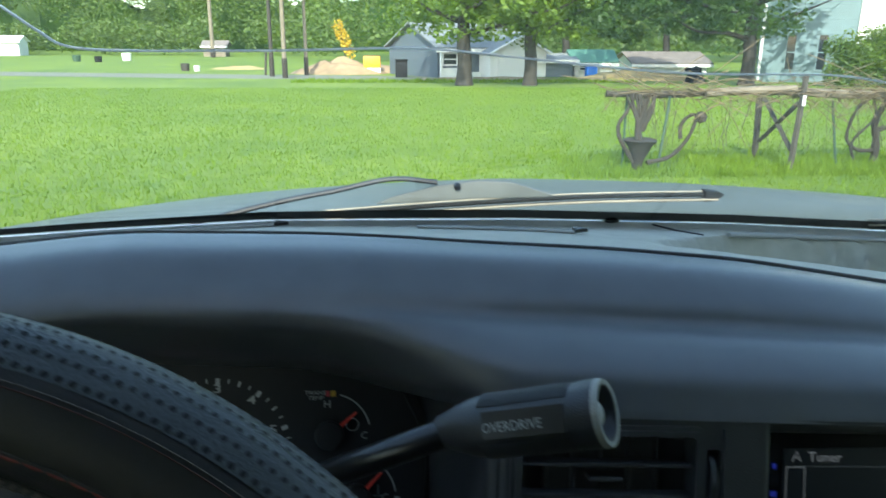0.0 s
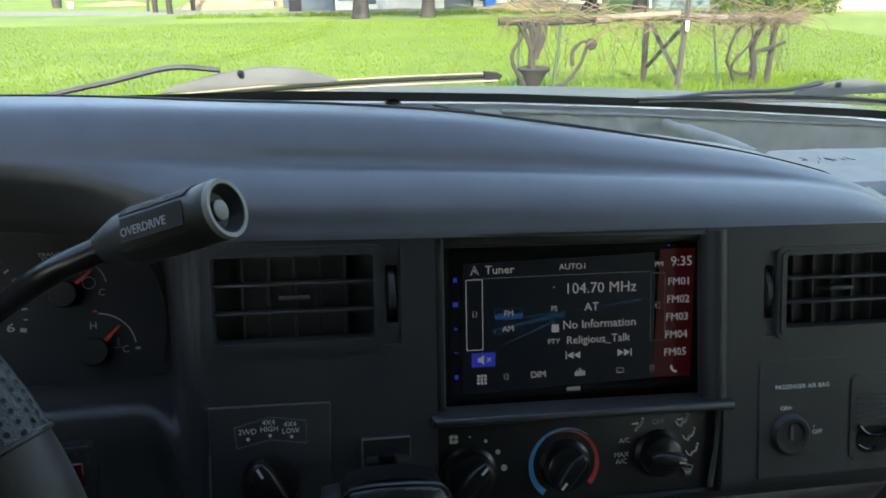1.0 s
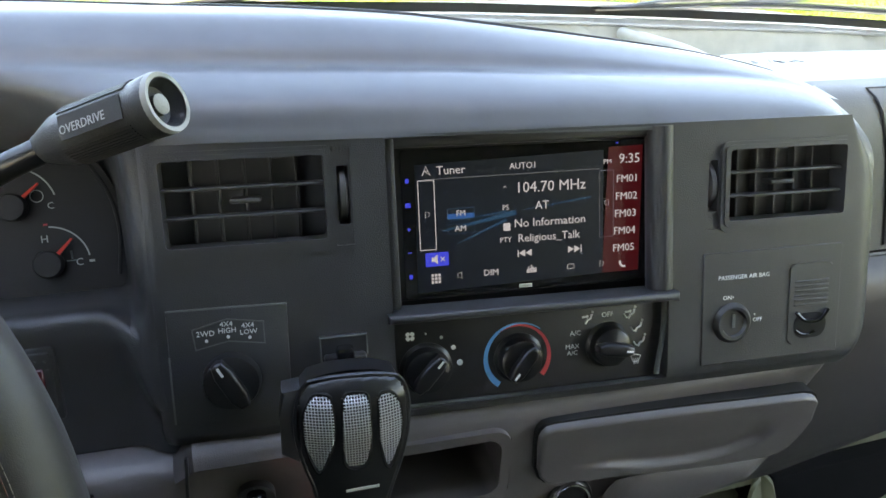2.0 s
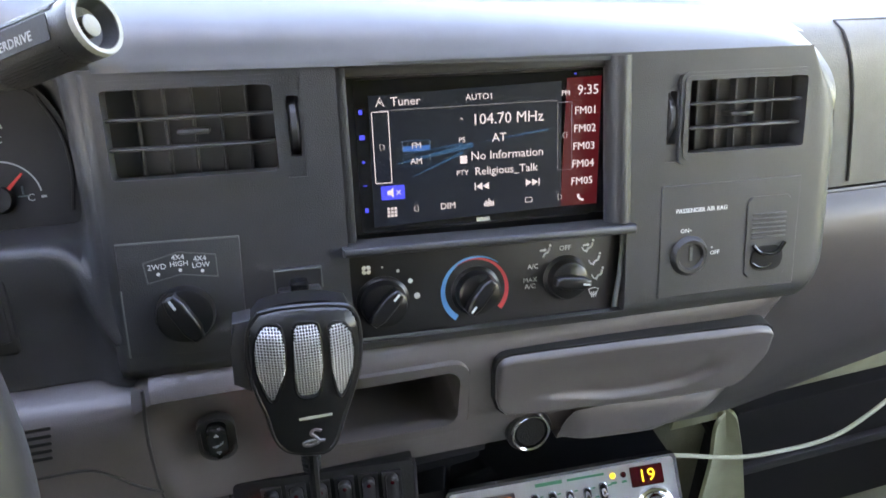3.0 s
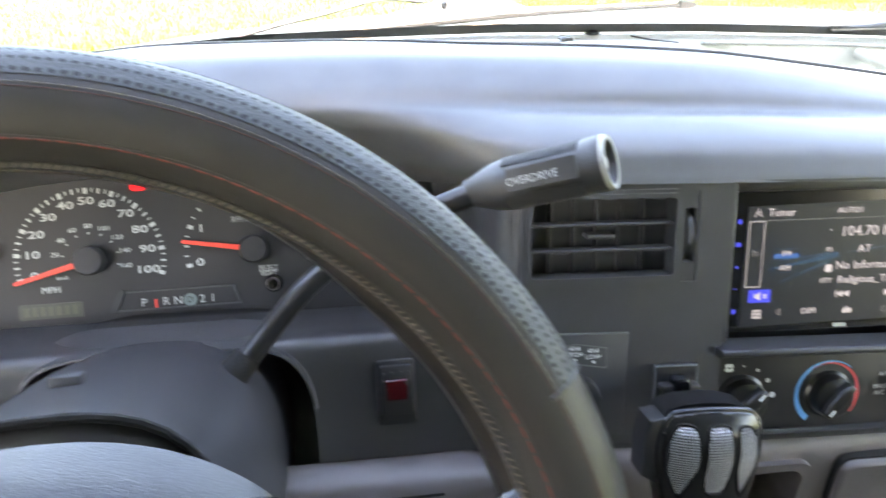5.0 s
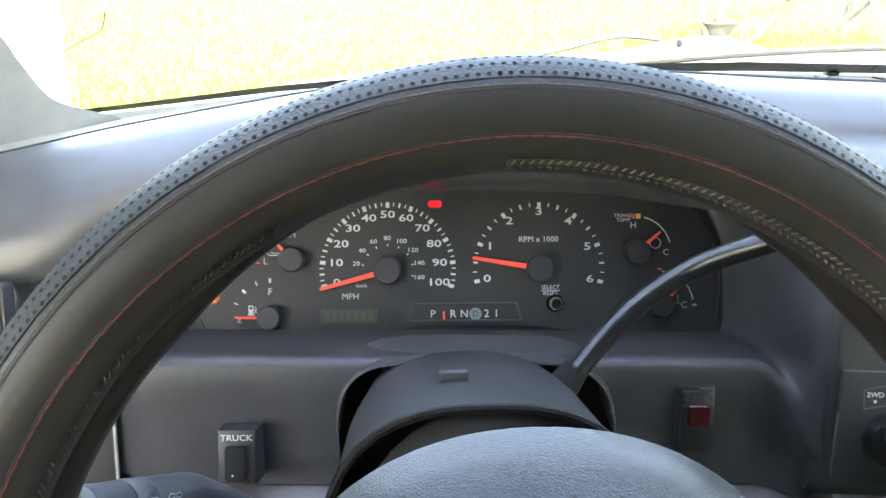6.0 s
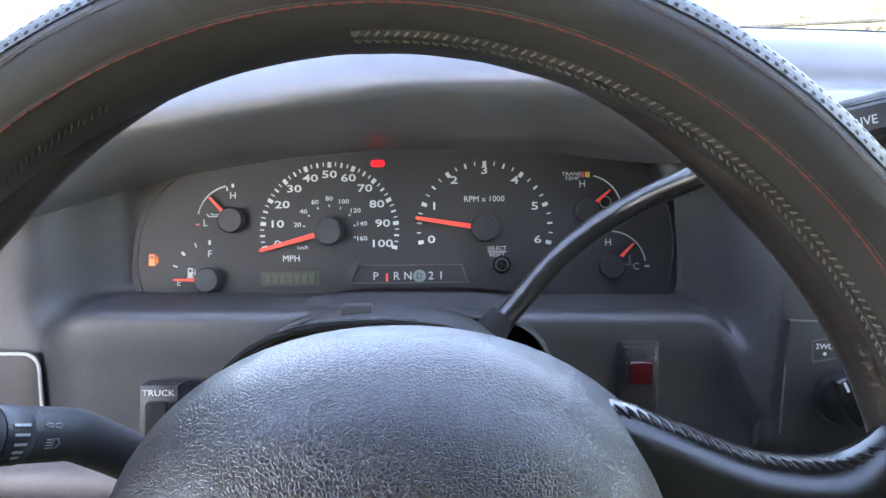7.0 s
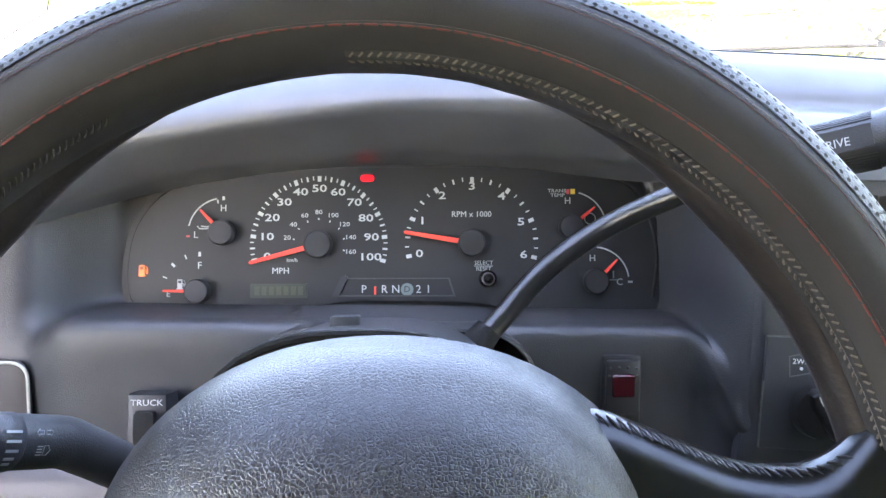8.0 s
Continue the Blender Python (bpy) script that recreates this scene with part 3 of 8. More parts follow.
air_vent(-0.1575, -0.0590, 0.0300, 0.0815, 2, 5, 1, PANEL)
air_vent(0.1495, 0.2455, 0.0225, 0.0725, 2, 5, -1, PANEL)
air_vent(-0.060, 0.045, -0.035, 0.033, 3, 5, 0, axes((-0.47, 0.351, 1.497), (1, 0.0, -0.035), (0, 0.28, 1)))

# ---- lower panel, warm grey ----
lower_x = [-0.80, -0.55, -0.44] + [-0.40 + 0.012 * k for k in range(68)] + [0.412, 0.420, 0.427, 0.433, 0.438, 0.442, 0.445, 0.4475, 0.449]
LOW_EDGE = [(0.335, 1.286), (0.372, 1.290), (0.405, 1.307), (0.421, 1.3236), (0.436, 1.3465), (0.444, 1.3640), (0.4475, 1.378), (0.449, 1.392)]
LQ = [1.3995, 1.3985, 1.395, 1.388, 1.375, 1.36, 1.345, 1.33, 1.315, 1.30, 1.292, 1.288, 1.286]
bm = bmesh.new()
G = []
for x in lower_x:
    row = []
    for k, q in enumerate(LQ):
        y = (0.325, 0.312, 0.304, 0.300, 0.299, 0.300, 0.301, 0.303, 0.305, 0.308, 0.318, 0.340, 0.370)[k] - 0.02 * (x - 0.2) * (x < 0.2) * 0.2
        if x < 0.036:
            low = 1.290 - 0.68 * min(0.041, 0.036 - x) - 1.77 * max(0.0, min(0.035, -0.005 - x))
            q = 1.3865 - (1.3995 - q) / 0.1135 * (1.3865 - low)
        qq = q
        if x > 0.335:
            # the lower edge rises in a curve towards the passenger
            qq = 1.3995 - (1.3995 - q) / 0.1135 * (1.3995 - lerp_table(LOW_EDGE, x)[0])
        d = (max(0, 1 - ((x - 0.070) / 0.036) ** 2) * max(0, 1 - ((q - 1.349) / 0.036) ** 2)) ** 0.7
        y += 0.016 * d
        if x < 0.036:
            y += 0.006
        row.append(bm.verts.new((x, y, level(x, qq))))
    G.append(row)
for i in range(len(lower_x) - 1):
    for k in range(len(LQ) - 1):
        xm, qm = (lower_x[i] + lower_x[i + 1]) / 2, (LQ[k] + LQ[k + 1]) / 2
        if 0.125 < xm < 0.218 and 1.331 < qm < 1.381:
            continue
        bm.faces.new((G[i][k], G[i][k + 1], G[i + 1][k + 1], G[i + 1][k]))
bmesh.ops.delete(bm, geom=[v for v in bm.verts if not v.link_faces], context="VERTS")
part("lower_panel", bm, LOWER, dash, "warm grey moulded lower dash panel")
# open cubby with rounded lip
co, ci = rounded(-0.078, 0.022, -0.0125, 0.0445, 0.012), rounded(-0.072, 0.016, -0.0065, 0.0385, 0.010)
part("cubby", frame_ring(co, ci, -0.006, 0.0050), LOWER, dash, "", LOW)
bm = frame_ring(rounded(-0.074, 0.018, -0.0085, 0.0405, 0.010), rounded(-0.0735, 0.0175, -0.008, 0.040, 0.010), -0.06, 0.0)
prism(rounded(-0.074, 0.018, -0.0085, 0.0405, 0.010), -0.062, -0.060, bm=bm)
part("cubby_well", bm, LOWER, dash, "", LOW)
# pull-out tray door
TRAY_TOP = [(0.0385, 0.036), (0.0400, 0.0400), (0.0430, 0.0430), (0.048, 0.0439), (0.0701, 0.0437), (0.1074, 0.0429), (0.1463, 0.0416), (0.1871, 0.0398), (0.223, 0.0385), (0.2311, 0.0363), (0.2350, 0.0330), (0.2370, 0.0290)]
TRAY_FOOT = [(0.0385, 0.030), (0.0400, 0.010), (0.0430, 0.0010), (0.048, -0.0045), (0.0761, -0.0078), (0.1164, -0.0108), (0.1585, -0.0138), (0.1931, -0.0145), (0.2150, -0.0140), (0.222, -0.0090), (0.2290, 0.0010), (0.2350, 0.0150), (0.2370, 0.0260)]
CREASE = [(0.0548, 0.0125), (0.0741, 0.0085), (0.1185, 0.0002), (0.1475, -0.0018), (0.1764, 0.0004), (0.1961, 0.0068), (0.2063, 0.0135)]


def ease(t):
    t = min(1.0, max(0.0, t))
    return t * t * (3 - 2 * t)


tu = [0.0385, 0.0392, 0.0400, 0.0412, 0.0430, 0.0455] + [0.048 + 0.004 * k for k in range(44)] + [0.2230, 0.2255, 0.2280, 0.2305, 0.2325, 0.2345, 0.2360, 0.2370]
rows = []
for u in tu:
    top_v, foot_v, cv = lerp_table(TRAY_TOP, u)[0], lerp_table(TRAY_FOOT, u)[0], lerp_table(CREASE, u)[0]
    fade = ease((u - 0.055) / 0.05) * ease((0.209 - u) / 0.022)
    side = min(u - 0.0385, 0.2370 - u)
    row = []
    for k in range(41):
        e = k / 40
        v = foot_v + (top_v - foot_v) * e
        scoop = 0.0042 * fade * (ease((top_v - 0.006 - v) / max(0.001, top_v - 0.006 - cv)) ** 1.4 if v > cv else max(0.0, 1 - (cv - v) / 0.0030))
        edge_in = min(side, v - foot_v, top_v - v)
        row.append((u, v, 0.0086 - scoop - 0.0040 * (1 - min(1.0, edge_in / 0.0028)) ** 2))
    rows.append(row)
part("tray_door", sheet(rows, 0.003), LOWER, dash, "closed grey tray door with a scooped grip", LOW, angle=75)
gap = [(u - 0.0016 if u < 0.06 else u + 0.0006, v + 0.0013) for u, v in TRAY_TOP] + [(u - 0.0016 if u < 0.06 else u + 0.0008, v - 0.0006) for u, v in reversed(TRAY_FOOT)]
part("tray_gap", prism(gap[::-1], -0.010, 0.0041), HOLE, dash, "", LOW)
# knee bulge under the tray
BULGE = [(0.0885, -0.036, -0.040), (0.0925, -0.0225, -0.0445), (0.0987, -0.0150, -0.0480), (0.1168, -0.0138, -0.0515), (0.1400, -0.0155, -0.0532), (0.1592, -0.0170, -0.0538), (0.1700, -0.0175, -0.0495), (0.1942, -0.0180, -0.0400), (0.2060, -0.0178, -0.0320), (0.2140, -0.0170, -0.0200)]
rows = []
for i in range(51):
    u = 0.0885 + 0.1255 * i / 50
    hi, lo = lerp_table(BULGE, u)
    fat = ease(min(i, 50 - i) / 8)
    rows.append([(u, lo + (hi - lo) * k / 14, 0.0036 + 0.0050 * fat * math.sin(math.pi * k / 14) ** 0.7 - 0.016 * max(0.0, 1 - k / 5) ** 2) for k in range(15)])
part("knee_bulge", sheet(rows), LOWER, dash, "", LOW, angle=75)
# seam to the column cover and its slots
part("seam", tube(smooth_path([LOW @ Vector(p) for p in ((-0.1605, 0.058, 0.0035), (-0.1640, 0.017, 0.0038), (-0.1638, -0.034, 0.001), (-0.158, -0.048, -0.006))], 5), 0.0010, 6), BLACK, dash)
part("cover_seam", tube(smooth_path([LOW @ Vector(p) for p in ((-0.262, 0.0005, 0.0034), (-0.233, 0.0037, 0.0034), (-0.201, 0.0050, 0.0034), (-0.189, -0.001, 0.0034), (-0.1755, -0.0150, 0.0032), (-0.163, -0.0240, 0.0030))], 5), 0.0009, 6), BLACK, dash)
# slots are surface strips, black for the shade inside them
for k in range(5):
    part("slot", prism(rounded(-0.026, 0.022, -0.0011, 0.0011, 0.0010, 4), 0.0, 0.0004), HOLE, dash, "flat black strip for a shaded ventilation slot", LOW @ pose(-0.2305 - 0.001 * k, 0.0405 - 0.0054 * k, 0.0036, 0, 0, 2.5), smooth=False)
# black filler in place of the shade under the dash
part("under_dash_fill", box(-0.80, 0.425, 0.52, 0.60, 0.90, 1.21), BLACK, dash, "black box standing in for the dark under the dash")
# shell behind everything, so that no light comes through
part("dash_core", box(-0.80, 1.15, 0.47, 0.60, 1.20, 1.46), BLACK, dash)

# ---- passenger side of the dash ----
rows = []
for i in range(27):
    x = 0.444 + 0.029 * i
    s, r = min(1.0, max(0.0, (x - 0.470) / 0.10)), min(1.0, max(0.0, (x - 0.52) / 0.30))
    rows.append(smooth_path([(x, 0.425, level(x, 1.5500)), (x, 0.401 - 0.006 * s, level(x, 1.5430)), (x, 0.387, level(x, 1.505)), (x, 0.39, level(x, 1.44)), (x, 0.392, level(x, 1.418)), (x, 0.388, level(x, 1.412)), (x, 0.375, level(x, 1.395)), (x, 0.370, level(x, 1.35)), (x, 0.372, level(x, 1.285)), (x, 0.385, level(x, 1.215 + 0.050 * r)), (x, 0.415, level(x, 1.160 + 0.065 * r)), (x, 0.475, level(x, 1.146 + 0.065 * r))], 3))
passenger = thing("passenger_dash", "light grey padded passenger dash with closed airbag cover", "dashboard")
part("upper_cover", sheet([r[:13] for r in rows[1:]]), COVER, passenger, "pale grey airbag cover")


def cover_point(x, k):
    i = min(len(rows) - 2, max(0, int((x - 0.444) / 0.029)))
    return rows[i][k].lerp(rows[i + 1][k], (x - 0.444) / 0.029 - i)


# the airbag door's near edge slants outwards towards its foot
door_rows = [[cover_point(0.530 + 0.34 * (1.545 - rows[3][k].z) + 0.024 * i, k) + Vector((0, -0.0018, 0.0005)) for k in range(2, 12)] for i in range(24)]
part("airbag_door", sheet(door_rows, 0.0016), COVER, passenger, "slightly raised pale airbag door")
part("door_seam", tube([p + Vector((-0.0008, 0.0012, 0)) for p in reversed(door_rows[0])] + [r[0] + Vector((0, 0.0006, 0.0006)) for r in door_rows[1:]], 0.0008, 6), BEZEL, passenger, "dark seam round the airbag door")
part("glovebox_door", sheet([r[13:] for r in rows]), GLOVE, passenger, "dark warm grey glovebox door")
# added pale band in place of sunlight below the glovebox
part("underside_lit_strip", sheet([[r[-1] + Vector((0, 0.002, -0.002)), r[-1] + Vector((0, 0.004, -0.035)), Vector((r[-1].x, 0.486, 1.06))] for r in rows[3:]], 0.004), PALEOLIVE, passenger, "pale olive strip under the glovebox, sunlight put into its colour")
part("cover_seam", tube([r[13] + Vector((0, -0.0005, 0)) for r in rows], 0.002, 6), BLACK, passenger)

# ---- cab shell ----
WTOP = [(-0.66, 0.13, 1.935), (-0.40, 0.055, 1.968), (0.20, 0.02, 1.985), (0.80, 0.055, 1.968), (1.06, 0.13, 1.935)]
rows = []
for i in range(25):
    t = i / 24
    b = base_at(-0.60 + 1.68 * t)
    xt = -0.56 + 1.52 * t
    ty, tz = lerp_table(WTOP, xt)
    a = Vector((xt, ty, level(xt, tz)))
    rows.append([b.lerp(a, k / 10) + Vector((0, 0.018 * math.sin(math.pi * k / 10), 0.018 * math.sin(math.pi * k / 10))) for k in range(11)])
glass = solid("windshield", sheet(rows, 0.005), GLASS, "clear cracked truck windshield with a black border", "windshield", kind="structure")
glass.visible_shadow = False
part("glass_border", sheet([[p + Vector((0, -0.004, 0.001)) for p in (r[0], r[0].lerp(r[1], 0.05), r[0].lerp(r[1], 0.08 + 0.14 * min(1.0, i / 9)))] for i, r in enumerate(rows)]), FRIT, glass, "black printed band")


def band(name, pts, r, mat, label, flat_=1.0):
    return solid(name, tube(pts, r, 12, flat=flat_), mat, label, "pillar", kind="structure")


lp = [rows[0][k] for k in range(0, 11, 2)]
band("pillar_1", [p + Vector((-0.035, -0.01, 0.0)) for p in lp], 0.042, TRIM, "light grey windshield pillar trim, driver side")
band("pillar_2", [rows[-1][k] + Vector((0.035, -0.01, 0.0)) for k in range(0, 11, 2)], 0.042, TRIM, "light grey windshield pillar trim, passenger side")
# driver's pillar: its foot flares forward over the dash
EDGE = smooth_path([(-0.452, 0.625, 1.552), (-0.450, 0.605, 1.5635), (-0.468, 0.580, 1.577), (-0.478, 0.560, 1.591), (-0.482, 0.540, 1.620), (-0.482, 0.510, 1.657), (-0.487, 0.400, 1.760), (-0.505, 0.250, 1.860), (-0.550, 0.120, 1.935)], 5)
solid("pillar_foot", sheet([[p, p + Vector((-0.018, -0.020, -0.006)), p + Vector((-0.060, -0.075, -0.018)), p + Vector((-0.13, -0.15, -0.030)), p + Vector((-0.26, -0.20, -0.040)), p + Vector((-0.26, 0.06, -0.040)), p + Vector((-0.02, 0.012, 0.0))] for p in EDGE]), TRIM, "grey flared windshield pillar trim on the dash", "trim", kind="structure")
ro = sheet([[(x, y, z) for y in (0.10, -0.4, -1.0, -1.55)] for x, z in ((-0.72, 1.93), (-0.5, 1.985), (0.2, 2.005), (0.9, 1.985), (1.12, 1.93))], 0.03)
solid("roof", ro, TRIM, "light grey cab headliner and roof", "roof", kind="structure")
solid("header", tube([Vector(r[10]) + Vector((0, -0.03, 0.0)) for r in rows], 0.030, 10), TRIM, "light grey windshield header trim", "trim", kind="structure")
for n, sx in (("wall_left", -0.78), ("wall_right", 1.18)):
    d = -1 if sx < 0 else 1
    # driver's side is closed further to keep light off the left dash
    sill, quarter = (1.53, 0.12) if d < 0 else (1.34, 0.34)
    bm = box(sx - 0.03, sx + 0.03, -1.6, 0.95, 0.75, sill, 0.01)
    box(sx - 0.03 - d * 0.02, sx + 0.03 - d * 0.02, -0.62, -0.40, 1.34, 1.95, bm=bm)
    box(sx - 0.03 - d * 0.02, sx + 0.03 - d * 0.02, -1.6, -0.92, 1.34, 1.95, bm=bm)
    box(sx - 0.05 - d * 0.03, sx + 0.02 - d * 0.03, -1.6, 0.06, 1.89, 1.97, bm=bm)
    box(sx - 0.03 - d * 0.02, sx + 0.03 - d * 0.02, quarter, 0.70, 1.34, 2.0 - quarter, bm=bm)
    solid(n, bm, LOWER, "grey cab door wall, unseen, its window opening narrowed against side light", "wall", kind="structure", smooth=False)
# rear window left out so that less light reaches the panel
bm = box(-0.8, 1.2, -1.62, -1.56, 0.75, 1.99, 0.01)
solid("wall_back", bm, LOWER, "grey rear wall of the cab, unseen, windowless to keep the cab dark", "wall", kind="structure", smooth=False)
# unseen slab that seals the footwell from outside light
solid("firewall", box(-0.76, 1.16, 0.955, 0.975, 0.75, 1.47, 0.004), RUBBER, "black firewall behind the dash, unseen, added to stop light leaks", "wall", kind="structure", smooth=False)
# panes out of view, added to take a little off the side light
TINT = bpy.data.materials.new("tinted_side_glass")
TINT.use_nodes = True
tn = TINT.node_tree
see, shine, both = tn.nodes.new("ShaderNodeBsdfTransparent"), tn.nodes.new("ShaderNodeBsdfGlossy"), tn.nodes.new("ShaderNodeMixShader")
see.inputs["Color"].default_value = (0.94, 0.96, 0.94, 1)
shine.inputs["Roughness"].default_value = 0.02
both.inputs[0].default_value = 0.06
tn.links.new(see.outputs[0], both.inputs[1])
tn.links.new(shine.outputs[0], both.inputs[2])
tn.links.new(both.outputs[0], tn.nodes["Material Output"].inputs["Surface"])
for n, sx in (("window_1", -0.765), ("window_2", 1.165)):
    solid(n, box(sx - 0.002, sx + 0.002, -0.94, 0.36, 1.32, 1.92), TINT, "lightly tinted cab side pane, unseen, added to trim side light", "window", kind="structure", smooth=False)
fl = sheet([[(x, y, z) for x in (-0.78, -0.2, 0.1, 0.2, 0.3, 0.6, 1.18)] for y, z in ((-1.6, 0.86), (0.2, 0.86), (0.62, 0.87), (0.78, 0.97), (0.90, 1.15), (0.93, 1.45))], 0.02)
solid("cab_floor", fl, CARPET, "olive grey carpeted cab floor and footwell", "floor", kind="structure")
tun = sheet([[(x, y, 0.86 + h) for y, h in ((-0.9, k * 0.10), (0.4, k * 0.17), (0.70, k * 0.22), (0.86, k * 0.30))] for x, k in ((-0.02, 0), (0.02, 0.8), (0.08, 1), (0.32, 1), (0.38, 0.8), (0.42, 0))])
solid("tunnel", tun, CARPET, "olive grey carpeted transmission hump", "floor", kind="structure")

# plain black block where the passenger footwell lies in shadow
heater = thing("footwell_dark_box", "black box standing in for the dark passenger footwell", "heater box")
part("case", box(0.600, 1.12, 0.46, 0.70, 0.87, 1.086, 0.006, 2), RUBBER, heater)
part("flange", box(0.596, 1.12, 0.452, 0.462, 0.985, 1.000, 0.003, 2), BLACK, heater)
# pale strip whose colour carries the sunlight on the footwell's edge
STRIP_L = [(0.570, 0.45, 1.104), (0.560, 0.447, 1.101), (0.555, 0.445, 1.088), (0.555, 0.44, 1.05), (0.555, 0.44, 1.00), (0.552, 0.44, 0.875)]
STRIP_R = [(0.582, 0.45, 1.104), (0.587, 0.448, 1.096), (0.592, 0.445, 1.078), (0.600, 0.44, 1.045), (0.612, 0.44, 1.000), (0.645, 0.44, 0.875)]
strip = [[Vector(a).lerp(Vector(b), t) + Vector((0, 0.012 * math.sin(math.pi * t), 0)) for t in (0, 0.33, 0.66, 1)] for a, b in zip(smooth_path(STRIP_L, 3), smooth_path(STRIP_R, 3))]
solid("carpet_panel", sheet([[(x, 0.506 + 0.02 * (0.598 - x), z) for z in (0.865, 0.95, 1.03, 1.085)] for x in (0.500, 0.530, 0.565, 0.598)], 0.004), CARPET, "olive carpet lining in the passenger footwell", "carpet", kind="structure")
solid("footwell_lit_strip", sheet(strip, 0.004), PALEOLIVE, "pale olive strip standing in for a sunlit edge of the footwell", "trim", kind="structure")

# ---- outside of the truck, seen over the dash ----
truck = thing("pickup_truck", "dark green-grey glossy truck hood and cowl", "truck")
rows = []
for i in range(29):
    x = 0.2 + (-0.86 + 1.72 * i / 28)
    e = abs(x - 0.2) / 0.86
    drop = 0.055 * e ** 3 + 0.02 * e
    rows.append(smooth_path([(x, y, z - drop * k) for y, z, k in ((0.80, 1.520, 0.7), (0.95, 1.540, 0.9), (1.3, 1.494, 1.2), (1.7, 1.408, 1.6), (1.95, 1.33, 2.0), (2.05, 1.24, 2.0), (2.06, 0.9, 2.0))], 4))
part("hood_skin", sheet(rows, 0.004), PAINT, truck, "dark glossy hood reflecting the lawn")
cowl = [[base_at(-0.62 + 0.06 * i) + Vector((0, dy, dz)) for dy, dz in ((0.0, -0.010), (0.03, -0.022), (0.07, -0.030), (0.11, -0.034), (0.15, -0.040))] for i in range(29)]
part("cowl", sheet(cowl), RUBBER, truck, "black cowl grille under the wipers")
for i in range(40):
    a = base_at(-0.42 + 0.035 * i) + Vector((0, 0.035, -0.027))
    part("cowl_slat", box(-0.007, 0.007, 0, 0.07, 0, 0.007, 0.002, 1), BLACK, truck, "", Matrix.Translation(a) @ pose(0, 0, 0, -8, 0, 0), smooth=False)
nozzle = part("washer_nozzle", prism([(-0.030, -0.010), (-0.012, -0.013), (0.020, -0.012), (0.034, -0.004), (0.030, 0.010), (-0.006, 0.013), (-0.026, 0.008)], 0.0, 0.014, 0.004, 2), SHROUD, truck, "grey washer nozzle housing", Matrix.Translation(base_at(0.262) + Vector((0, 0.075, -0.030))))
part("nozzle_clip", box(0.036, 0.060, -0.004, 0.002, 0.002, 0.006, 0.001, 1), TRIM, nozzle, "bright metal clip")
for sx in (-0.70, 1.10):
    for y in (1.35, -1.1):
        ty = part("tyre", lathe([(0.20, -0.12), (0.36, -0.12), (0.39, -0.09), (0.40, 0.0), (0.39, 0.09), (0.36, 0.12), (0.20, 0.12)], 36), RUBBER, truck, "", pose(sx, y, 0.40, 0, 90, 0))
        part("wheel_disc", lathe([(0.0, 0.06), (0.08, 0.07), (0.19, 0.10), (0.205, 0.09), (0.205, -0.09), (0.0, -0.06)], 30), STEEL, ty)
part("chassis", box(-0.45, 0.85, -1.5, 1.9, 0.42, 0.74, 0.03), BLACK, truck)
for sx in (-0.74, 1.14):
    part("fender", box(sx - 0.10, sx + 0.10, 0.75, 1.98, 0.75, 1.25, 0.06, 3), PAINT, truck)


def wiper(x0, run, drop=0.0, arm_drop=0.0):
    """Arm, shroud with its stud, blade along run; x0 is the stud's place."""
    w = thing("windshield_wiper", "weathered black wiper with grey shroud resting on the glass", "wiper", Matrix.Translation((x0, 0.706, level(x0, 1.5955) - 0.0015 - drop)), "windshield wipers")
    part("arm", tube(smooth_path([(-0.240, -0.01, -0.030 + arm_drop), (-0.160, 0.0, -0.013 + arm_drop * 0.4), (-0.112, 0.0, -0.004), (-0.060, 0.0, 0.0065 - arm_drop * 0.5), (-0.018, 0.0, 0.003)], 5), 0.0042, 8, flat=0.6), BLACK, w)
    o = [(-0.075, -0.016), (-0.06, -0.010), (-0.02, 0.000), (0.02, 0.0050), (0.05, 0.0030), (0.09, -0.009), (0.085, -0.0125), (0.02, -0.0115), (-0.04, -0.0150)]
    sh = part("shroud", prism(o, -0.004, 0.004, 0.0015), SHROUD, w, "dull grey plastic shroud", pose(0, 0, 0, 90, 0, 0))
    part("stud", lathe([(0.0, 0.004), (0.0025, 0.0038), (0.0032, 0.0025), (0.0034, 0.0)], 14), GLOSS, sh, "", pose(0.0, 0.0, 0.004))
    for nm, dy, dz, r, mat, lb in (("blade_spine", 0.0, 0.0, 0.0026, RUBBER, ""), ("blade_cap", 0.001, 0.0030, 0.0011, TANRUBBER, "sun-bleached upper edge"), ("blade_strip", -0.006, -0.0036, 0.0017, TANRUBBER, "worn tan rubber edge"), ("blade_groove", -0.007, -0.0018, 0.0006, BLACK, "")):
        part(nm, tube(smooth_path([(x, y + dy, z + dz) for x, y, z in run], 6), r, 6, flat=0.8), mat, w, lb)
    part("blade_tip", prism([(-0.010, 0.0045), (0.004, 0.0030), (0.0085, 0.0005), (0.002, -0.0055), (-0.010, -0.0065)], -0.005, 0.005, 0.0010), RUBBER, w, "", Matrix.Translation((run[-1][0] - 0.003, run[-1][1] - 0.002, run[-1][2] + 0.0005)) @ pose(0, 0, 0, 90, 0, 0))
    return w


wiper(0.056, [(-0.12, -0.006, -0.0240), (0.0, -0.004, -0.0168), (0.12, -0.003, -0.0118), (0.246, -0.004, -0.0105)])
wiper(0.702, [(-0.245, -0.006, -0.0070), (-0.08, -0.004, -0.0105), (0.02, -0.003, -0.0170), (0.16, -0.004, -0.0310)], 0.0105, 0.021)
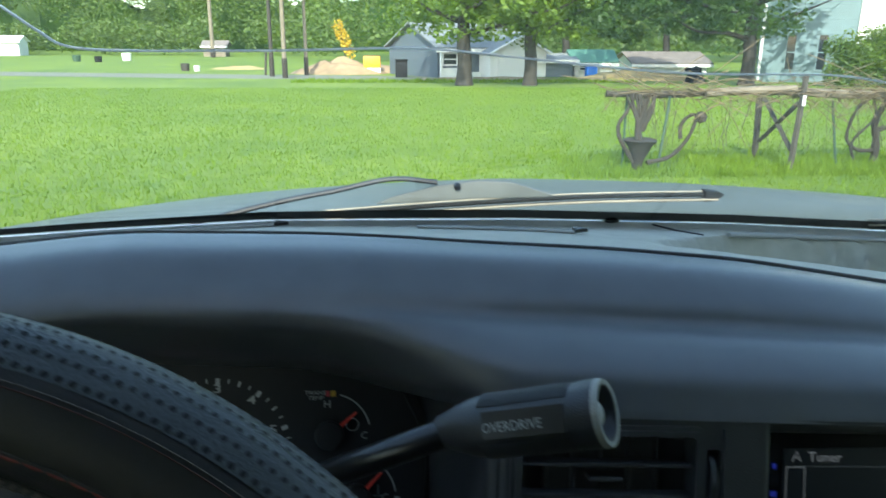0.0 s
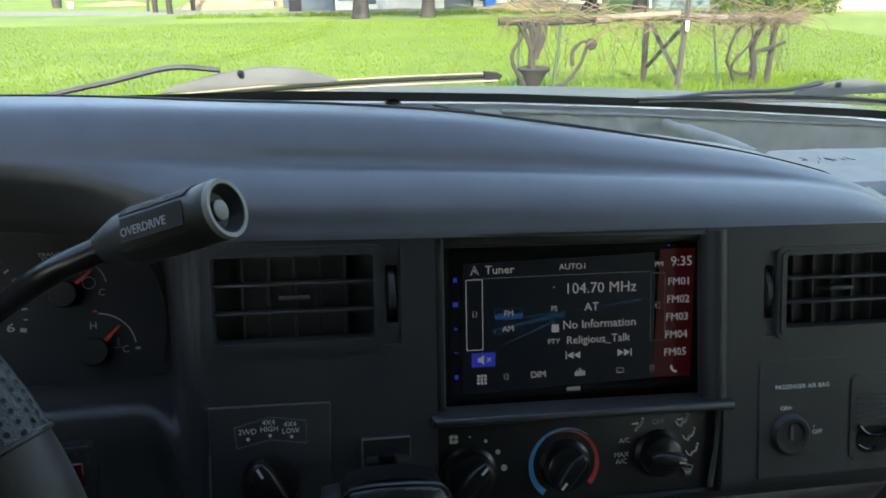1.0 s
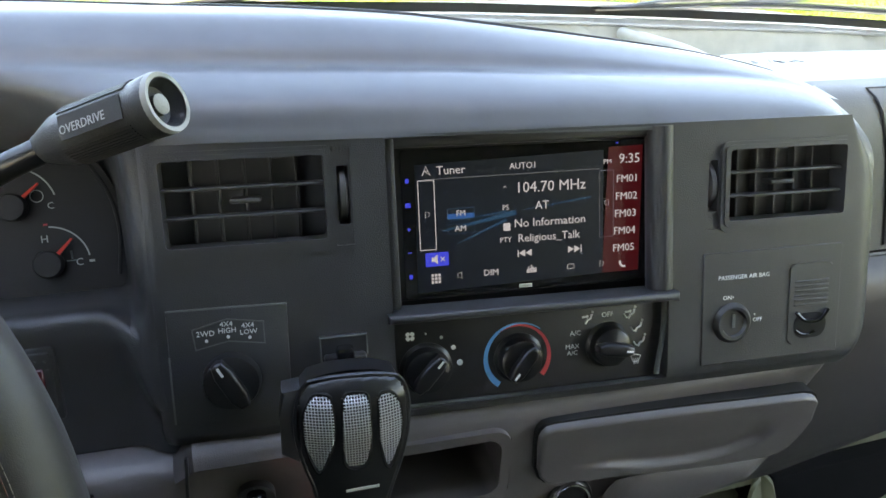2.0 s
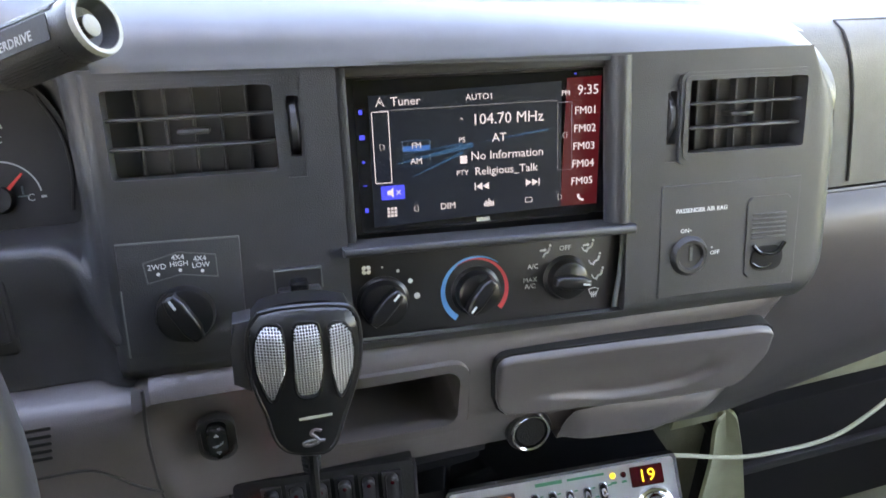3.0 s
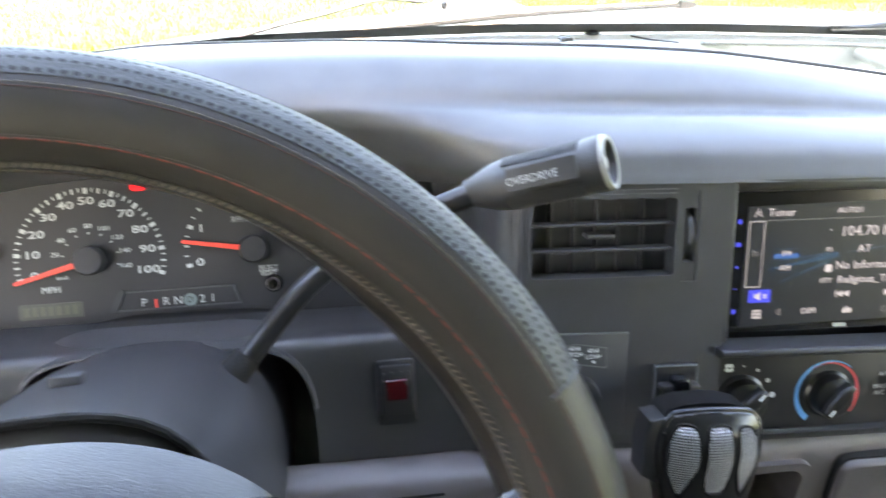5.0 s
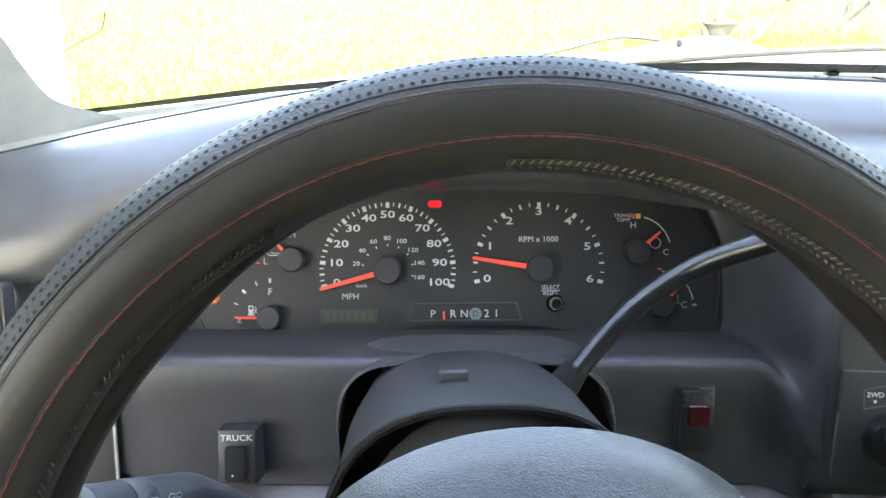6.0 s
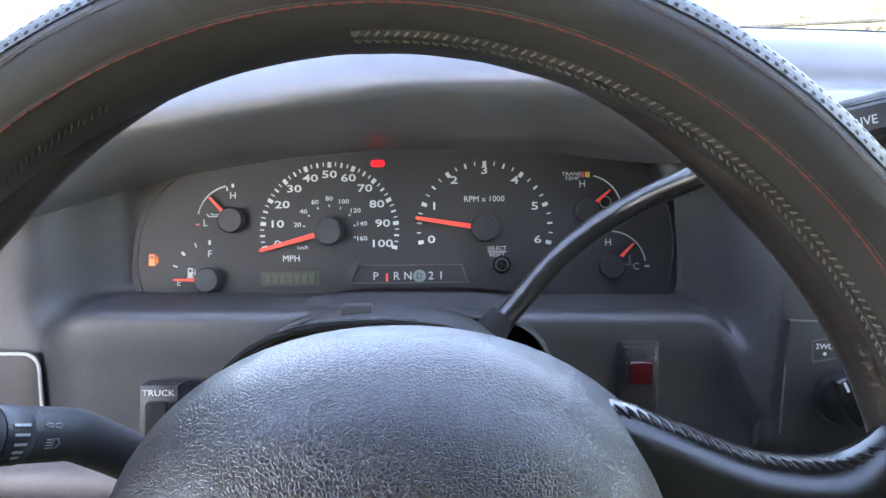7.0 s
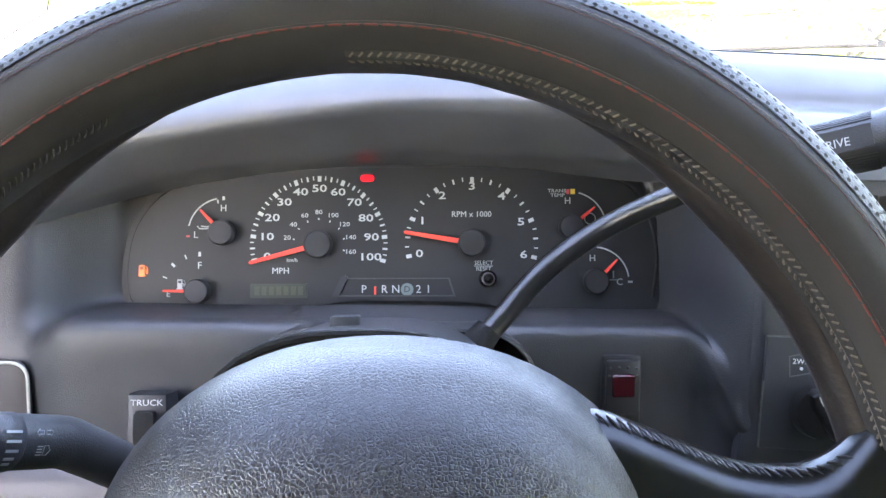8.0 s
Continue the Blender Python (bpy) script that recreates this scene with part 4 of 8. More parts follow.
# the crack that runs across the pane; its white colour carries the light caught
CRACK_LINE = [(-0.1944, 0.4421, 1.7411), (-0.1847, 0.4580, 1.7293), (-0.1757, 0.4678, 1.7221), (-0.1452, 0.4713, 1.7200), (-0.0674, 0.4709, 1.7203), (0.0065, 0.4678, 1.7218), (0.0642, 0.4734, 1.7172), (0.1293, 0.4827, 1.7108), (0.1657, 0.4873, 1.7081), (0.2021, 0.4896, 1.7071), (0.2384, 0.4903, 1.7071), (0.2769, 0.4932, 1.7057), (0.337, 0.505, 1.696), (0.430, 0.531, 1.678), (0.490, 0.549, 1.663)]
cpts = [p + (p - Vector((0, 0.05, 1.72))).normalized() * 0.0075 for p in smooth_path([(-0.225, 0.395, 1.778)] + CRACK_LINE, 4)]
part("crack", tube(cpts, 0.00090, 6), CRACK, glass, "long crack, whitened for the light it catches")
BRANCH = [(-0.5044, 0.5696, 1.6085), (-0.4917, 0.5680, 1.6128), (-0.4758, 0.5657, 1.6183), (-0.4602, 0.5610, 1.6257), (-0.4402, 0.5543, 1.6342), (-0.4203, 0.5479, 1.6421), (-0.4141, 0.5410, 1.6489), (-0.4088, 0.5334, 1.6563)]
part("crack", tube([Vector(p) + Vector((0, -0.0015, 0)) for p in BRANCH], 0.0006, 5), RUBBER, glass, "fine dark branch crack")
# ---- instrument cluster ----
FACE = material("gauge_face", (0.012, 0.0125, 0.014), 0.6, vary=0.08)
HUBM = material("gauge_hub", (0.030, 0.031, 0.034), 0.55, spec=0.35)
DRIVEM = material("dim_drive_mark", (0.14, 0.18, 0.18), 0.6)
cluster = thing("instrument_cluster", "dark instrument cluster with white scales and red needles", "gauges", GAUGES)
OUT = [(-0.176, -0.040), (-0.178, -0.022), (-0.172, 0.008), (-0.150, 0.033), (-0.112, 0.0425), (-0.06, 0.0458), (0.0, 0.0466), (0.06, 0.0463), (0.113, 0.0445), (0.150, 0.036), (0.166, 0.016), (0.175, -0.015), (0.1755, -0.040), (0.165, -0.0465), (0.125, -0.0490), (0.085, -0.0465), (0.047, -0.0405), (0.0, -0.0395), (-0.031, -0.0395), (-0.076, -0.0465), (-0.12, -0.0495), (-0.165, -0.0490)]
OUT = [(p.x, p.y) for p in smooth_path([(x, y, 0) for x, y in OUT + OUT[:1]], 4)[:-1]]
part("faceplate", prism(OUT, 0.0035, 0.0060, 0.001, 1), FACE, cluster)
part("face_rim", frame_ring([(x * 1.02, y * 1.06) for x, y in OUT], OUT, 0.002, 0.0064), FACE, cluster)
part("side_rib", tube(smooth_path([(0.158, 0.030, 0.006), (0.168, 0.008, 0.0065), (0.171, -0.015, 0.0065), (0.168, -0.040, 0.006)], 4), 0.0012, 6), FACE, cluster)
ZF = 0.0061


def dial_ticks(cx, cy, r, a0, a1, n, big, parent):
    for k in range(n + 1):
        a = a0 + (a1 - a0) * k / n
        main, mid = k % big == 0, big % 2 == 0 and k % big == big // 2
        ln, wd = (0.0036, 0.0024) if main else ((0.0032, 0.0012) if mid else (0.0026, 0.0007))
        rr = r - ln / 2
        bar(parent, cx + rr * math.cos(radians(a)), cy + rr * math.sin(radians(a)), ln, wd, WHITE, ZF, a, "tick")


def needle(parent, cx, cy, a, r0, r1, w0, w1):
    o = [(r0, -w0 / 2), (r1, -w1 / 2), (r1 + w1 * 0.4, 0), (r1, w1 / 2), (r0, w0 / 2)]
    part("needle", prism(o, 0.0, 0.0012, 0.0003, 1), NEEDLE, parent, "", pose(cx, cy, ZF + 0.003, 0, 0, a))


def hub(parent, cx, cy, r, mat):
    part("hub", lathe([(0.0, 0.0075), (r * 0.9, 0.0073), (r, 0.0062), (r, 0.0)], 28), mat, parent, "", pose(cx, cy, ZF))


def arc(parent, cx, cy, r, a0, a1, w=0.0009, mat=None, name="arc"):
    pts = [(cx + r * math.cos(radians(a0 + (a1 - a0) * k / 18)), cy + r * math.sin(radians(a0 + (a1 - a0) * k / 18)), ZF) for k in range(19)]
    part(name, tube(pts, w / 2, 4, flat=0.4), mat or WHITE, parent)


MX, MY = -0.0519, -0.0048
dial_ticks(MX, MY, 0.0455, 193.5, -14.2, 40, 4, cluster)
for k in range(11):
    a = radians(193.5 - 20.77 * k)
    lettering(str(10 * k), 0.0068, WHITE, cluster, MX + 0.0350 * math.cos(a), MY + 0.0006 + 0.0366 * math.sin(a), ZF, wide=1.50, bold=0.012)
for k in range(1, 9):
    a = radians(193.5 - 20.77 * 2 * k * 0.6214)
    lettering(str(20 * k), 0.0042, WHITE, cluster, MX + 0.0215 * math.cos(a), MY + 0.0215 * math.sin(a), ZF, wide=1.2)
    bar(cluster, MX + 0.0170 * math.cos(a), MY + 0.0170 * math.sin(a), 0.0014, 0.0007, WHITE, ZF, math.degrees(a), "tick")
lettering("MPH", 0.0058, WHITE, cluster, -0.0770, -0.0222, ZF, bold=0.0)
lettering("km/h", 0.0036, WHITE, cluster, -0.0695, -0.0150, ZF)
needle(cluster, MX, MY, 195, 0.008, 0.046, 0.0034, 0.0024)
hub(cluster, MX, MY, 0.0092, HUBM)
TX, TY = 0.0491, -0.0042
dial_ticks(TX, TY, 0.0440, 191.5, -12.8, 24, 4, cluster)
for k in range(7):
    a = radians(191.5 - 34.05 * k)
    lettering(str(k), 0.0070, WHITE, cluster, TX + 0.0352 * math.cos(a), TY + 0.0006 + 0.0372 * math.sin(a), ZF, wide=1.5, bold=0.012)
lettering("RPM x 1000", 0.0054, WHITE, cluster, 0.0491, 0.0150, ZF, bold=0.0)
needle(cluster, TX, TY, 170.5, 0.008, 0.0445, 0.0034, 0.0022)
hub(cluster, TX, TY, 0.0090, FACE)
# oil pressure
hub(cluster, -0.1153, 0.0031, 0.0083, HUBM)
arc(cluster, -0.1153, 0.0031, 0.0232, 101, 168)
bar(cluster, -0.1190, 0.0240, 0.0024, 0.0009, WHITE, ZF, 90, "tick")
bar(cluster, -0.1152, 0.0262, 0.0016, 0.0024, WHITE, ZF, 0, "tick")
bar(cluster, -0.1385, 0.0010, 0.0024, 0.0012, REDBAND, ZF, 0, "tick")
needle(cluster, -0.1153, 0.0031, 133, 0.008, 0.0205, 0.0024, 0.0014)
lettering("H", 0.0062, WHITE, cluster, -0.1152, 0.0195, ZF)
lettering("L", 0.0062, WHITE, cluster, -0.1335, 0.0018, ZF)
part("oil_can_icon", tube([(-0.1325, 0.0078, ZF), (-0.1310, 0.0060, ZF), (-0.1262, 0.0060, ZF), (-0.1225, 0.0080, ZF), (-0.1265, 0.0072, ZF), (-0.1300, 0.0078, ZF)], 0.0004, 4), WHITE, cluster)
# fuel
hub(cluster, -0.1306, -0.0354, 0.0080, HUBM)
for a, big in ((90, 1), (112, 0), (135, 1), (158, 0)):
    bar(cluster, -0.1306 + 0.0245 * math.cos(radians(a)), -0.0354 + 0.0245 * math.sin(radians(a)), 0.0030, 0.0016 if big else 0.0008, WHITE, ZF, a, "tick")
lettering("F", 0.0064, WHITE, cluster, -0.1306, -0.0185, ZF)
lettering("E", 0.0056, WHITE, cluster, -0.1510, -0.0372, ZF)
needle(cluster, -0.1306, -0.0354, 179, 0.008, 0.0225, 0.0022, 0.0014)


def pump_icon(parent, x, y, s, mat, z=ZF):
    t = part("pump_icon", box(-0.5 * s, 0.15 * s, -0.6 * s, 0.6 * s, 0, 0.0003), mat, parent, "", pose(x, y, z), smooth=False)
    part("pump_base", box(-0.62 * s, 0.28 * s, -0.72 * s, -0.58 * s, 0, 0.0003), mat, t, smooth=False)
    part("pump_hose", tube([(0.15 * s, 0.1 * s, 0.0002), (0.36 * s, 0.0, 0.0002), (0.36 * s, -0.4 * s, 0.0002), (0.52 * s, -0.4 * s, 0.0002), (0.52 * s, 0.2 * s, 0.0002), (0.34 * s, 0.45 * s, 0.0002)], 0.055 * s, 4), mat, t)
    part("pump_window", box(-0.36 * s, 0.02 * s, 0.1 * s, 0.42 * s, 0.0003, 0.0005), FACE, t, smooth=False)


pump_icon(cluster, -0.1425, -0.0305, 0.0050, WHITE)
pump_icon(cluster, -0.1677, -0.0215, 0.0056, LED_AMB)
# brake warning lamp
part("brake_lamp", prism(rounded(-0.0245, -0.0155, 0.0372, 0.0414, 0.0019), ZF, ZF + 0.0004), LAMP_RED, cluster, "lit red brake lamp", smooth=False)
# transmission temperature
hub(cluster, 0.1145, 0.0063, 0.0082, FACE)
arc(cluster, 0.1145, 0.0063, 0.0235, 76, 14)
needle(cluster, 0.1145, 0.0063, 40, 0.0085, 0.0200, 0.0024, 0.0012)
arc(cluster, 0.1275, 0.0120, 0.0036, 0, 360, 0.0006, name="gear_icon")
lettering("H", 0.0062, WHITE, cluster, 0.1128, 0.0238, ZF)
lettering("TRANS", 0.0033, WHITE, cluster, 0.1058, 0.0305, ZF, wide=1.2)
lettering("TEMP", 0.0033, WHITE, cluster, 0.1062, 0.0275, ZF, wide=1.2)
bar(cluster, 0.1130, 0.0300, 0.0020, 0.0032, REDBAND, ZF)
bar(cluster, 0.1162, 0.0300, 0.0030, 0.0034, AMBERPRINT, ZF)
lettering("C", 0.0058, WHITE, cluster, 0.1345, -0.0050 + 0.0105, ZF)
# coolant temperature
hub(cluster, 0.1302, -0.0295, 0.0082, FACE)
arc(cluster, 0.1302, -0.0295, 0.0225, 86, 8)
needle(cluster, 0.1302, -0.0295, 45, 0.0080, 0.0200, 0.0024, 0.0012)
lettering("H", 0.0062, WHITE, cluster, 0.1288, -0.0143, ZF)
lettering("C", 0.0062, WHITE, cluster, 0.1465, -0.0300, ZF)
bar(cluster, 0.1535, -0.0298, 0.0030, 0.0014, WHITE, ZF, 0, "tick")
bar(cluster, 0.1302, -0.0055, 0.0024, 0.0012, REDBAND, ZF, 0, "tick")
part("coolant_icon", tube([(0.1425, -0.0275, ZF), (0.1425, -0.0225, ZF)], 0.0006, 5), DRIVEM, cluster)
bar(cluster, 0.1425, -0.0285, 0.0060, 0.0008, DRIVEM, ZF, 0, "icon_wave")
# odometer window with its digits as bars
LCD = material("odometer_window", (0.030, 0.035, 0.028), 0.3)
DIG = material("odometer_digit", (0.050, 0.060, 0.038), 0.5)
part("odometer_window", prism(rounded(-0.0970, -0.0592, -0.0400, -0.0305, 0.001), ZF, ZF + 0.0004), LCD, cluster, "dim odometer window", smooth=False)
for k in range(7):
    bar(cluster, -0.0925 + 0.0048 * k, -0.0352, 0.0030, 0.0058, DIG, ZF + 0.0005, 0, "digit_bar")
# shift indicator
part("shift_window", frame_ring([(-0.0405, -0.0392), (0.0385, -0.0392), (0.0345, -0.0268), (-0.0345, -0.0268)], [(-0.0385, -0.0382), (0.0368, -0.0382), (0.0335, -0.0276), (-0.0335, -0.0276)], ZF, ZF + 0.0012), BEZEL, cluster)
part("shift_flag", prism([(-0.0430, -0.0392), (-0.0385, -0.0392), (-0.0325, -0.0262), (-0.0345, -0.0250), (-0.0370, -0.0262)], ZF, ZF + 0.0016), HUBM, cluster, smooth=False)
for c, u in (("P", -0.0220), ("R", -0.0085), ("N", -0.0010), ("2", 0.0140), ("1", 0.0205)):
    lettering(c, 0.0074, WHITE, cluster, u, -0.0345, ZF)
part("drive_ring", lathe([(0.0, 0.0003), (0.0042, 0.0003), (0.0042, 0.0)], 20), DRIVEM, cluster, "", pose(0.0065, -0.0345, ZF), smooth=False)
lettering("D", 0.0058, FACE, cluster, 0.0065, -0.0345, ZF + 0.0004)
bar(cluster, -0.0146, -0.0352, 0.0013, 0.0055, NEEDLE, ZF + 0.0004, 0, "shift_pointer")
part("reset_knob", lathe([(0.0, 0.010), (0.0030, 0.0095), (0.0034, 0.008), (0.0034, 0.002), (0.0056, 0.0015), (0.0060, 0.0)], 22), GLOSS, cluster, "", pose(0.0597, -0.0277, ZF))
# lighter ring added in place of the highlight round the knob
part("reset_glint", lathe([(0.0034, 0.0078), (0.0040, 0.0072), (0.0043, 0.0050), (0.0036, 0.0046)], 22), LOWER, cluster, "grey ring painted for the highlight on the reset knob", pose(0.0597, -0.0277, ZF))
lettering("SELECT", 0.0038, WHITE, cluster, 0.0570, -0.0172, ZF)
lettering("RESET", 0.0038, WHITE, cluster, 0.0570, -0.0212, ZF)
bar(cluster, 0.0570, -0.0192, 0.0125, 0.0004, WHITE, ZF, 0, "rule")

# ---- stereo ----
stereo = thing("car_stereo", "double-size touchscreen car stereo showing a lit radio tuner page", "car stereo", PANEL @ pose(0, 0, -0.015))
part("housing", box(-0.0345, 0.1105, -0.0085, 0.0810, -0.014, -0.0008, 0.002), BLACK, stereo)
part("screen", prism(rounded(-0.0305, 0.1190, -0.0070, 0.0775, 0.002), -0.0008, 0.0), GLOSS, stereo, "glossy touchscreen glass", smooth=False)
part("display", prism([(-0.0235, -0.0040), (0.0900, -0.0015), (0.0900, 0.0720), (-0.0225, 0.0690)], 0.0, 0.0003), SCREEN, stereo, "lit dark blue display", smooth=False)
part("red_strip", prism([(0.0895, -0.0015), (0.1130, -0.0015), (0.1150, 0.0740), (0.0935, 0.0735)], 0.0, 0.0003), SCR_RED, stereo, "red preset strip", smooth=False)
for a, b, w in (((-0.008, 0.0310), (0.036, 0.0390), 0.0032), ((0.000, 0.0230), (0.030, 0.0350), 0.0016), ((0.040, 0.0400), (0.082, 0.0450), 0.0012), ((-0.004, 0.0360), (0.030, 0.0400), 0.0010)):
    c = ((a[0] + b[0]) / 2, (a[1] + b[1]) / 2)
    ln, an = math.hypot(b[0] - a[0], b[1] - a[1]), math.degrees(math.atan2(b[1] - a[1], b[0] - a[0]))
    part("light_streak", prism([(-ln / 2, -w / 8), (ln / 2, -w / 2), (ln / 2, w / 2), (-ln / 2, w / 8)], 0.0003, 0.0004), SCR_BLUE, stereo, "", pose(*c, 0, 0, 0, an), smooth=False)
ZS = 0.0006
for s, h, u, v, al in (("Tuner", 0.0068, -0.0105, 0.0652, "LEFT"), ("AUTO1", 0.0050, 0.0405, 0.0655, "CENTER"), ("104.70 MHz", 0.0088, 0.0355, 0.0528, "LEFT"), ("AT", 0.0068, 0.0517, 0.0420, "CENTER"), ("No Information", 0.0070, 0.0343, 0.0322, "LEFT"), ("Religious_Talk", 0.0066, 0.0365, 0.0233, "LEFT"), ("PS", 0.0042, 0.0295, 0.0420, "CENTER"), ("PTY", 0.0042, 0.0292, 0.0231, "CENTER"), ("DIM", 0.0052, 0.0200, 0.0046, "CENTER"), ("FM", 0.0046, 0.0030, 0.0405, "CENTER"), ("AM", 0.0048, 0.0026, 0.0318, "CENTER"), ("PM", 0.0042, 0.0925, 0.0650, "CENTER"), ("9:35", 0.0080, 0.1065, 0.0662, "CENTER")):
    lettering(s, h, SCR_TEXT, stereo, u, v, ZS, al)
for k in range(5):
    lettering("FM0%d" % (k + 1), 0.0064, SCR_TEXT, stereo, 0.1052 - 0.0005 * k, 0.0545 - 0.0104 * k, ZS)


def outline_box(parent, o, w, mat, name):
    part(name, tube([(x, y, ZS) for x, y in o], w / 2, 4, closed=True, flat=0.5), mat, parent)


outline_box(stereo, rounded(-0.0212, -0.0120, 0.0208, 0.0602, 0.0003, 2), 0.00045, SCR_TEXT, "key_outline")
outline_box(stereo, rounded(0.0876, 0.0963, 0.0205, 0.0600, 0.0003, 2), 0.00030, SCR_DIM, "key_outline")
part("band_key", prism(rounded(-0.0050, 0.0108, 0.0376, 0.0405, 0.0002, 2), 0.0003, 0.0004), SCR_FM, stereo, "lit blue band key", smooth=False)
outline_box(stereo, rounded(-0.0050, 0.0108, 0.0290, 0.0346, 0.0003, 2), 0.00020, SCR_BLUE, "key_outline")
outline_box(stereo, rounded(-0.0050, 0.0108, 0.0375, 0.0434, 0.0003, 2), 0.00035, SCR_BLUE, "key_outline")
bar(stereo, 0.035, 0.0610, 0.105, 0.0003, SCR_DIM, ZS, 0.3, "rule")
part("mute_key", prism(rounded(-0.0185, -0.0050, 0.0110, 0.0190, 0.0004), 0.0003, 0.0005), SCR_KEY, stereo, "blue mute key", smooth=False)
part("speaker_icon", prism([(-0.0150, 0.0138), (-0.0135, 0.0138), (-0.0115, 0.0122), (-0.0115, 0.0178), (-0.0135, 0.0162), (-0.0150, 0.0162)], 0.0005, 0.0007), SCR_TEXT, stereo, smooth=False)
for a in (45, -45):
    bar(stereo, -0.0086, 0.0150, 0.0034, 0.0005, SCR_TEXT, 0.0006, a, "cross_stroke")
for u, d in ((0.0410, -1), (0.0715, 1)):
    for k in (0, 1):
        x = u + d * (k * 0.0040 - 0.0020)
        part("skip_icon", prism([(x - d * 0.0019, 0.0125), (x + d * 0.0019, 0.0146), (x - d * 0.0019, 0.0167)][::d], ZS - 0.0002, ZS), SCR_TEXT, stereo, smooth=False)
    bar(stereo, u + d * 0.0044, 0.0146, 0.0006, 0.0044, SCR_TEXT, ZS - 0.0002, 0, "skip_bar")
for i in range(3):
    for k in range(3):
        bar(stereo, -0.0148 + 0.0020 * i, 0.0018 + 0.0020 * k, 0.0014, 0.0014, SCR_TEXT, ZS - 0.0002, 0, "menu_dot")
for k, h in enumerate((0.002, 0.0036, 0.0026, 0.0046, 0.0034, 0.0024, 0.0030)):
    bar(stereo, 0.0420 + 0.0009 * k, 0.0025 + h / 2, 0.0006, h, SCR_TEXT, ZS - 0.0002, 0, "level_bar")
outline_box(stereo, rounded(0.0672, 0.0712, 0.0028, 0.0055, 0.0002, 2), 0.0003, SCR_TEXT, "window_icon")
for u, v, d in ((-0.0165, 0.0410, 1), (0.0920, 0.0410, -1), (0.0012, 0.0046, -1), (0.0890, 0.0043, 1)):
    outline_box(stereo, [(u - 0.0011 * d, v - 0.0018), (u + 0.0011 * d, v - 0.0010), (u + 0.0011 * d, v + 0.0010), (u - 0.0011 * d, v + 0.0018)], 0.0003, SCR_TEXT, "arrow_icon")
part("phone_icon", tube(smooth_path([(0.1008, 0.0050, ZS), (0.1012, 0.0030, ZS), (0.1025, 0.0018, ZS), (0.1042, 0.0014, ZS)], 4), 0.0007, 5), SCR_TEXT, stereo)
part("aerial_icon", tube([(-0.0185, 0.0630, ZS), (-0.0162, 0.0680, ZS), (-0.0140, 0.0630, ZS), (-0.0172, 0.0655, ZS), (-0.0152, 0.0655, ZS)], 0.0003, 4), SCR_TEXT, stereo)
part("note_icon", prism(rounded(0.0280, 0.0322, 0.0285, 0.0330, 0.0004), ZS - 0.0002, ZS), SCR_TEXT, stereo, smooth=False)
part("tune_icon", tube([(0.0295, 0.0545, ZS), (0.0283, 0.0530, ZS), (0.0295, 0.0515, ZS), (0.0307, 0.0530, ZS)], 0.0003, 4, closed=True), SCR_TEXT, stereo)
for k, v in enumerate((0.0605, 0.0468, 0.0332, 0.0199, 0.0059)):
    bar(stereo, -0.0272, v, 0.0020 if k != 1 else 0.0030, 0.0026 if k in (0, 1, 4) else 0.0006, SCR_KEY, 0.0001, 0, "touch_key")
bar(stereo, -0.0272, 0.0332, 0.0006, 0.0020, SCR_KEY, 0.0001, 0, "touch_key")
bar(stereo, 0.0410, -0.0050, 0.0080, 0.0022, PAD, 0.0001, 0, "logo_bar")
bar(stereo, 0.0985, 0.0758, 0.0014, 0.0008, SCR_KEY, 0.0001, 0, "indicator")
# mouldings of the stereo bay
bay = thing("bay_moulding", "charcoal ledge and pillar moulding framing the stereo", "trim", PANEL)
part("ledge", prism([(-0.0440, -0.0150), (0.1295, -0.0175), (0.1295, -0.0120), (-0.0440, -0.0100)], -0.014, 0.0075, 0.0025, 3), BEZEL, bay)
part("pillar", tube([(0.1205, 0.0850, -0.006), (0.1215, 0.035, -0.006), (0.1225, -0.0115, -0.006)], 0.0078, 14, flat=1.2), BEZEL, bay, "rounded upright moulding")
part("bay_cheek", box(-0.0405, -0.0350, -0.0100, 0.0850, -0.016, -0.004, 0.0015), BEZEL, bay)
part("bay_top", box(-0.0405, 0.1260, 0.0790, 0.0850, -0.016, -0.006, 0.0015), BEZEL, bay)

# ---- climate controls ----
climate = thing("climate_control", "black climate control plate with three round knobs", "climate control", PANEL @ pose(0, 0, -0.008))
part("plate", box(-0.0405, 0.1260, -0.0680, -0.0150, -0.006, 0.0, 0.001), BLACK, climate)
# bevelled edges of the plate, their highlight laid on as lighter grey
part("edge_strip", tube([(0.1262, -0.020, 0.004), (0.1240, -0.045, 0.004), (0.1205, -0.0655, 0.004)], 0.0016, 8), SHROUD, climate, "grey bevelled edge, highlight put into its colour")
part("edge_strip", tube([(-0.040, -0.0672, 0.003), (0.05, -0.0690, 0.003), (0.118, -0.0685, 0.003)], 0.0010, 6), SHROUD, climate)


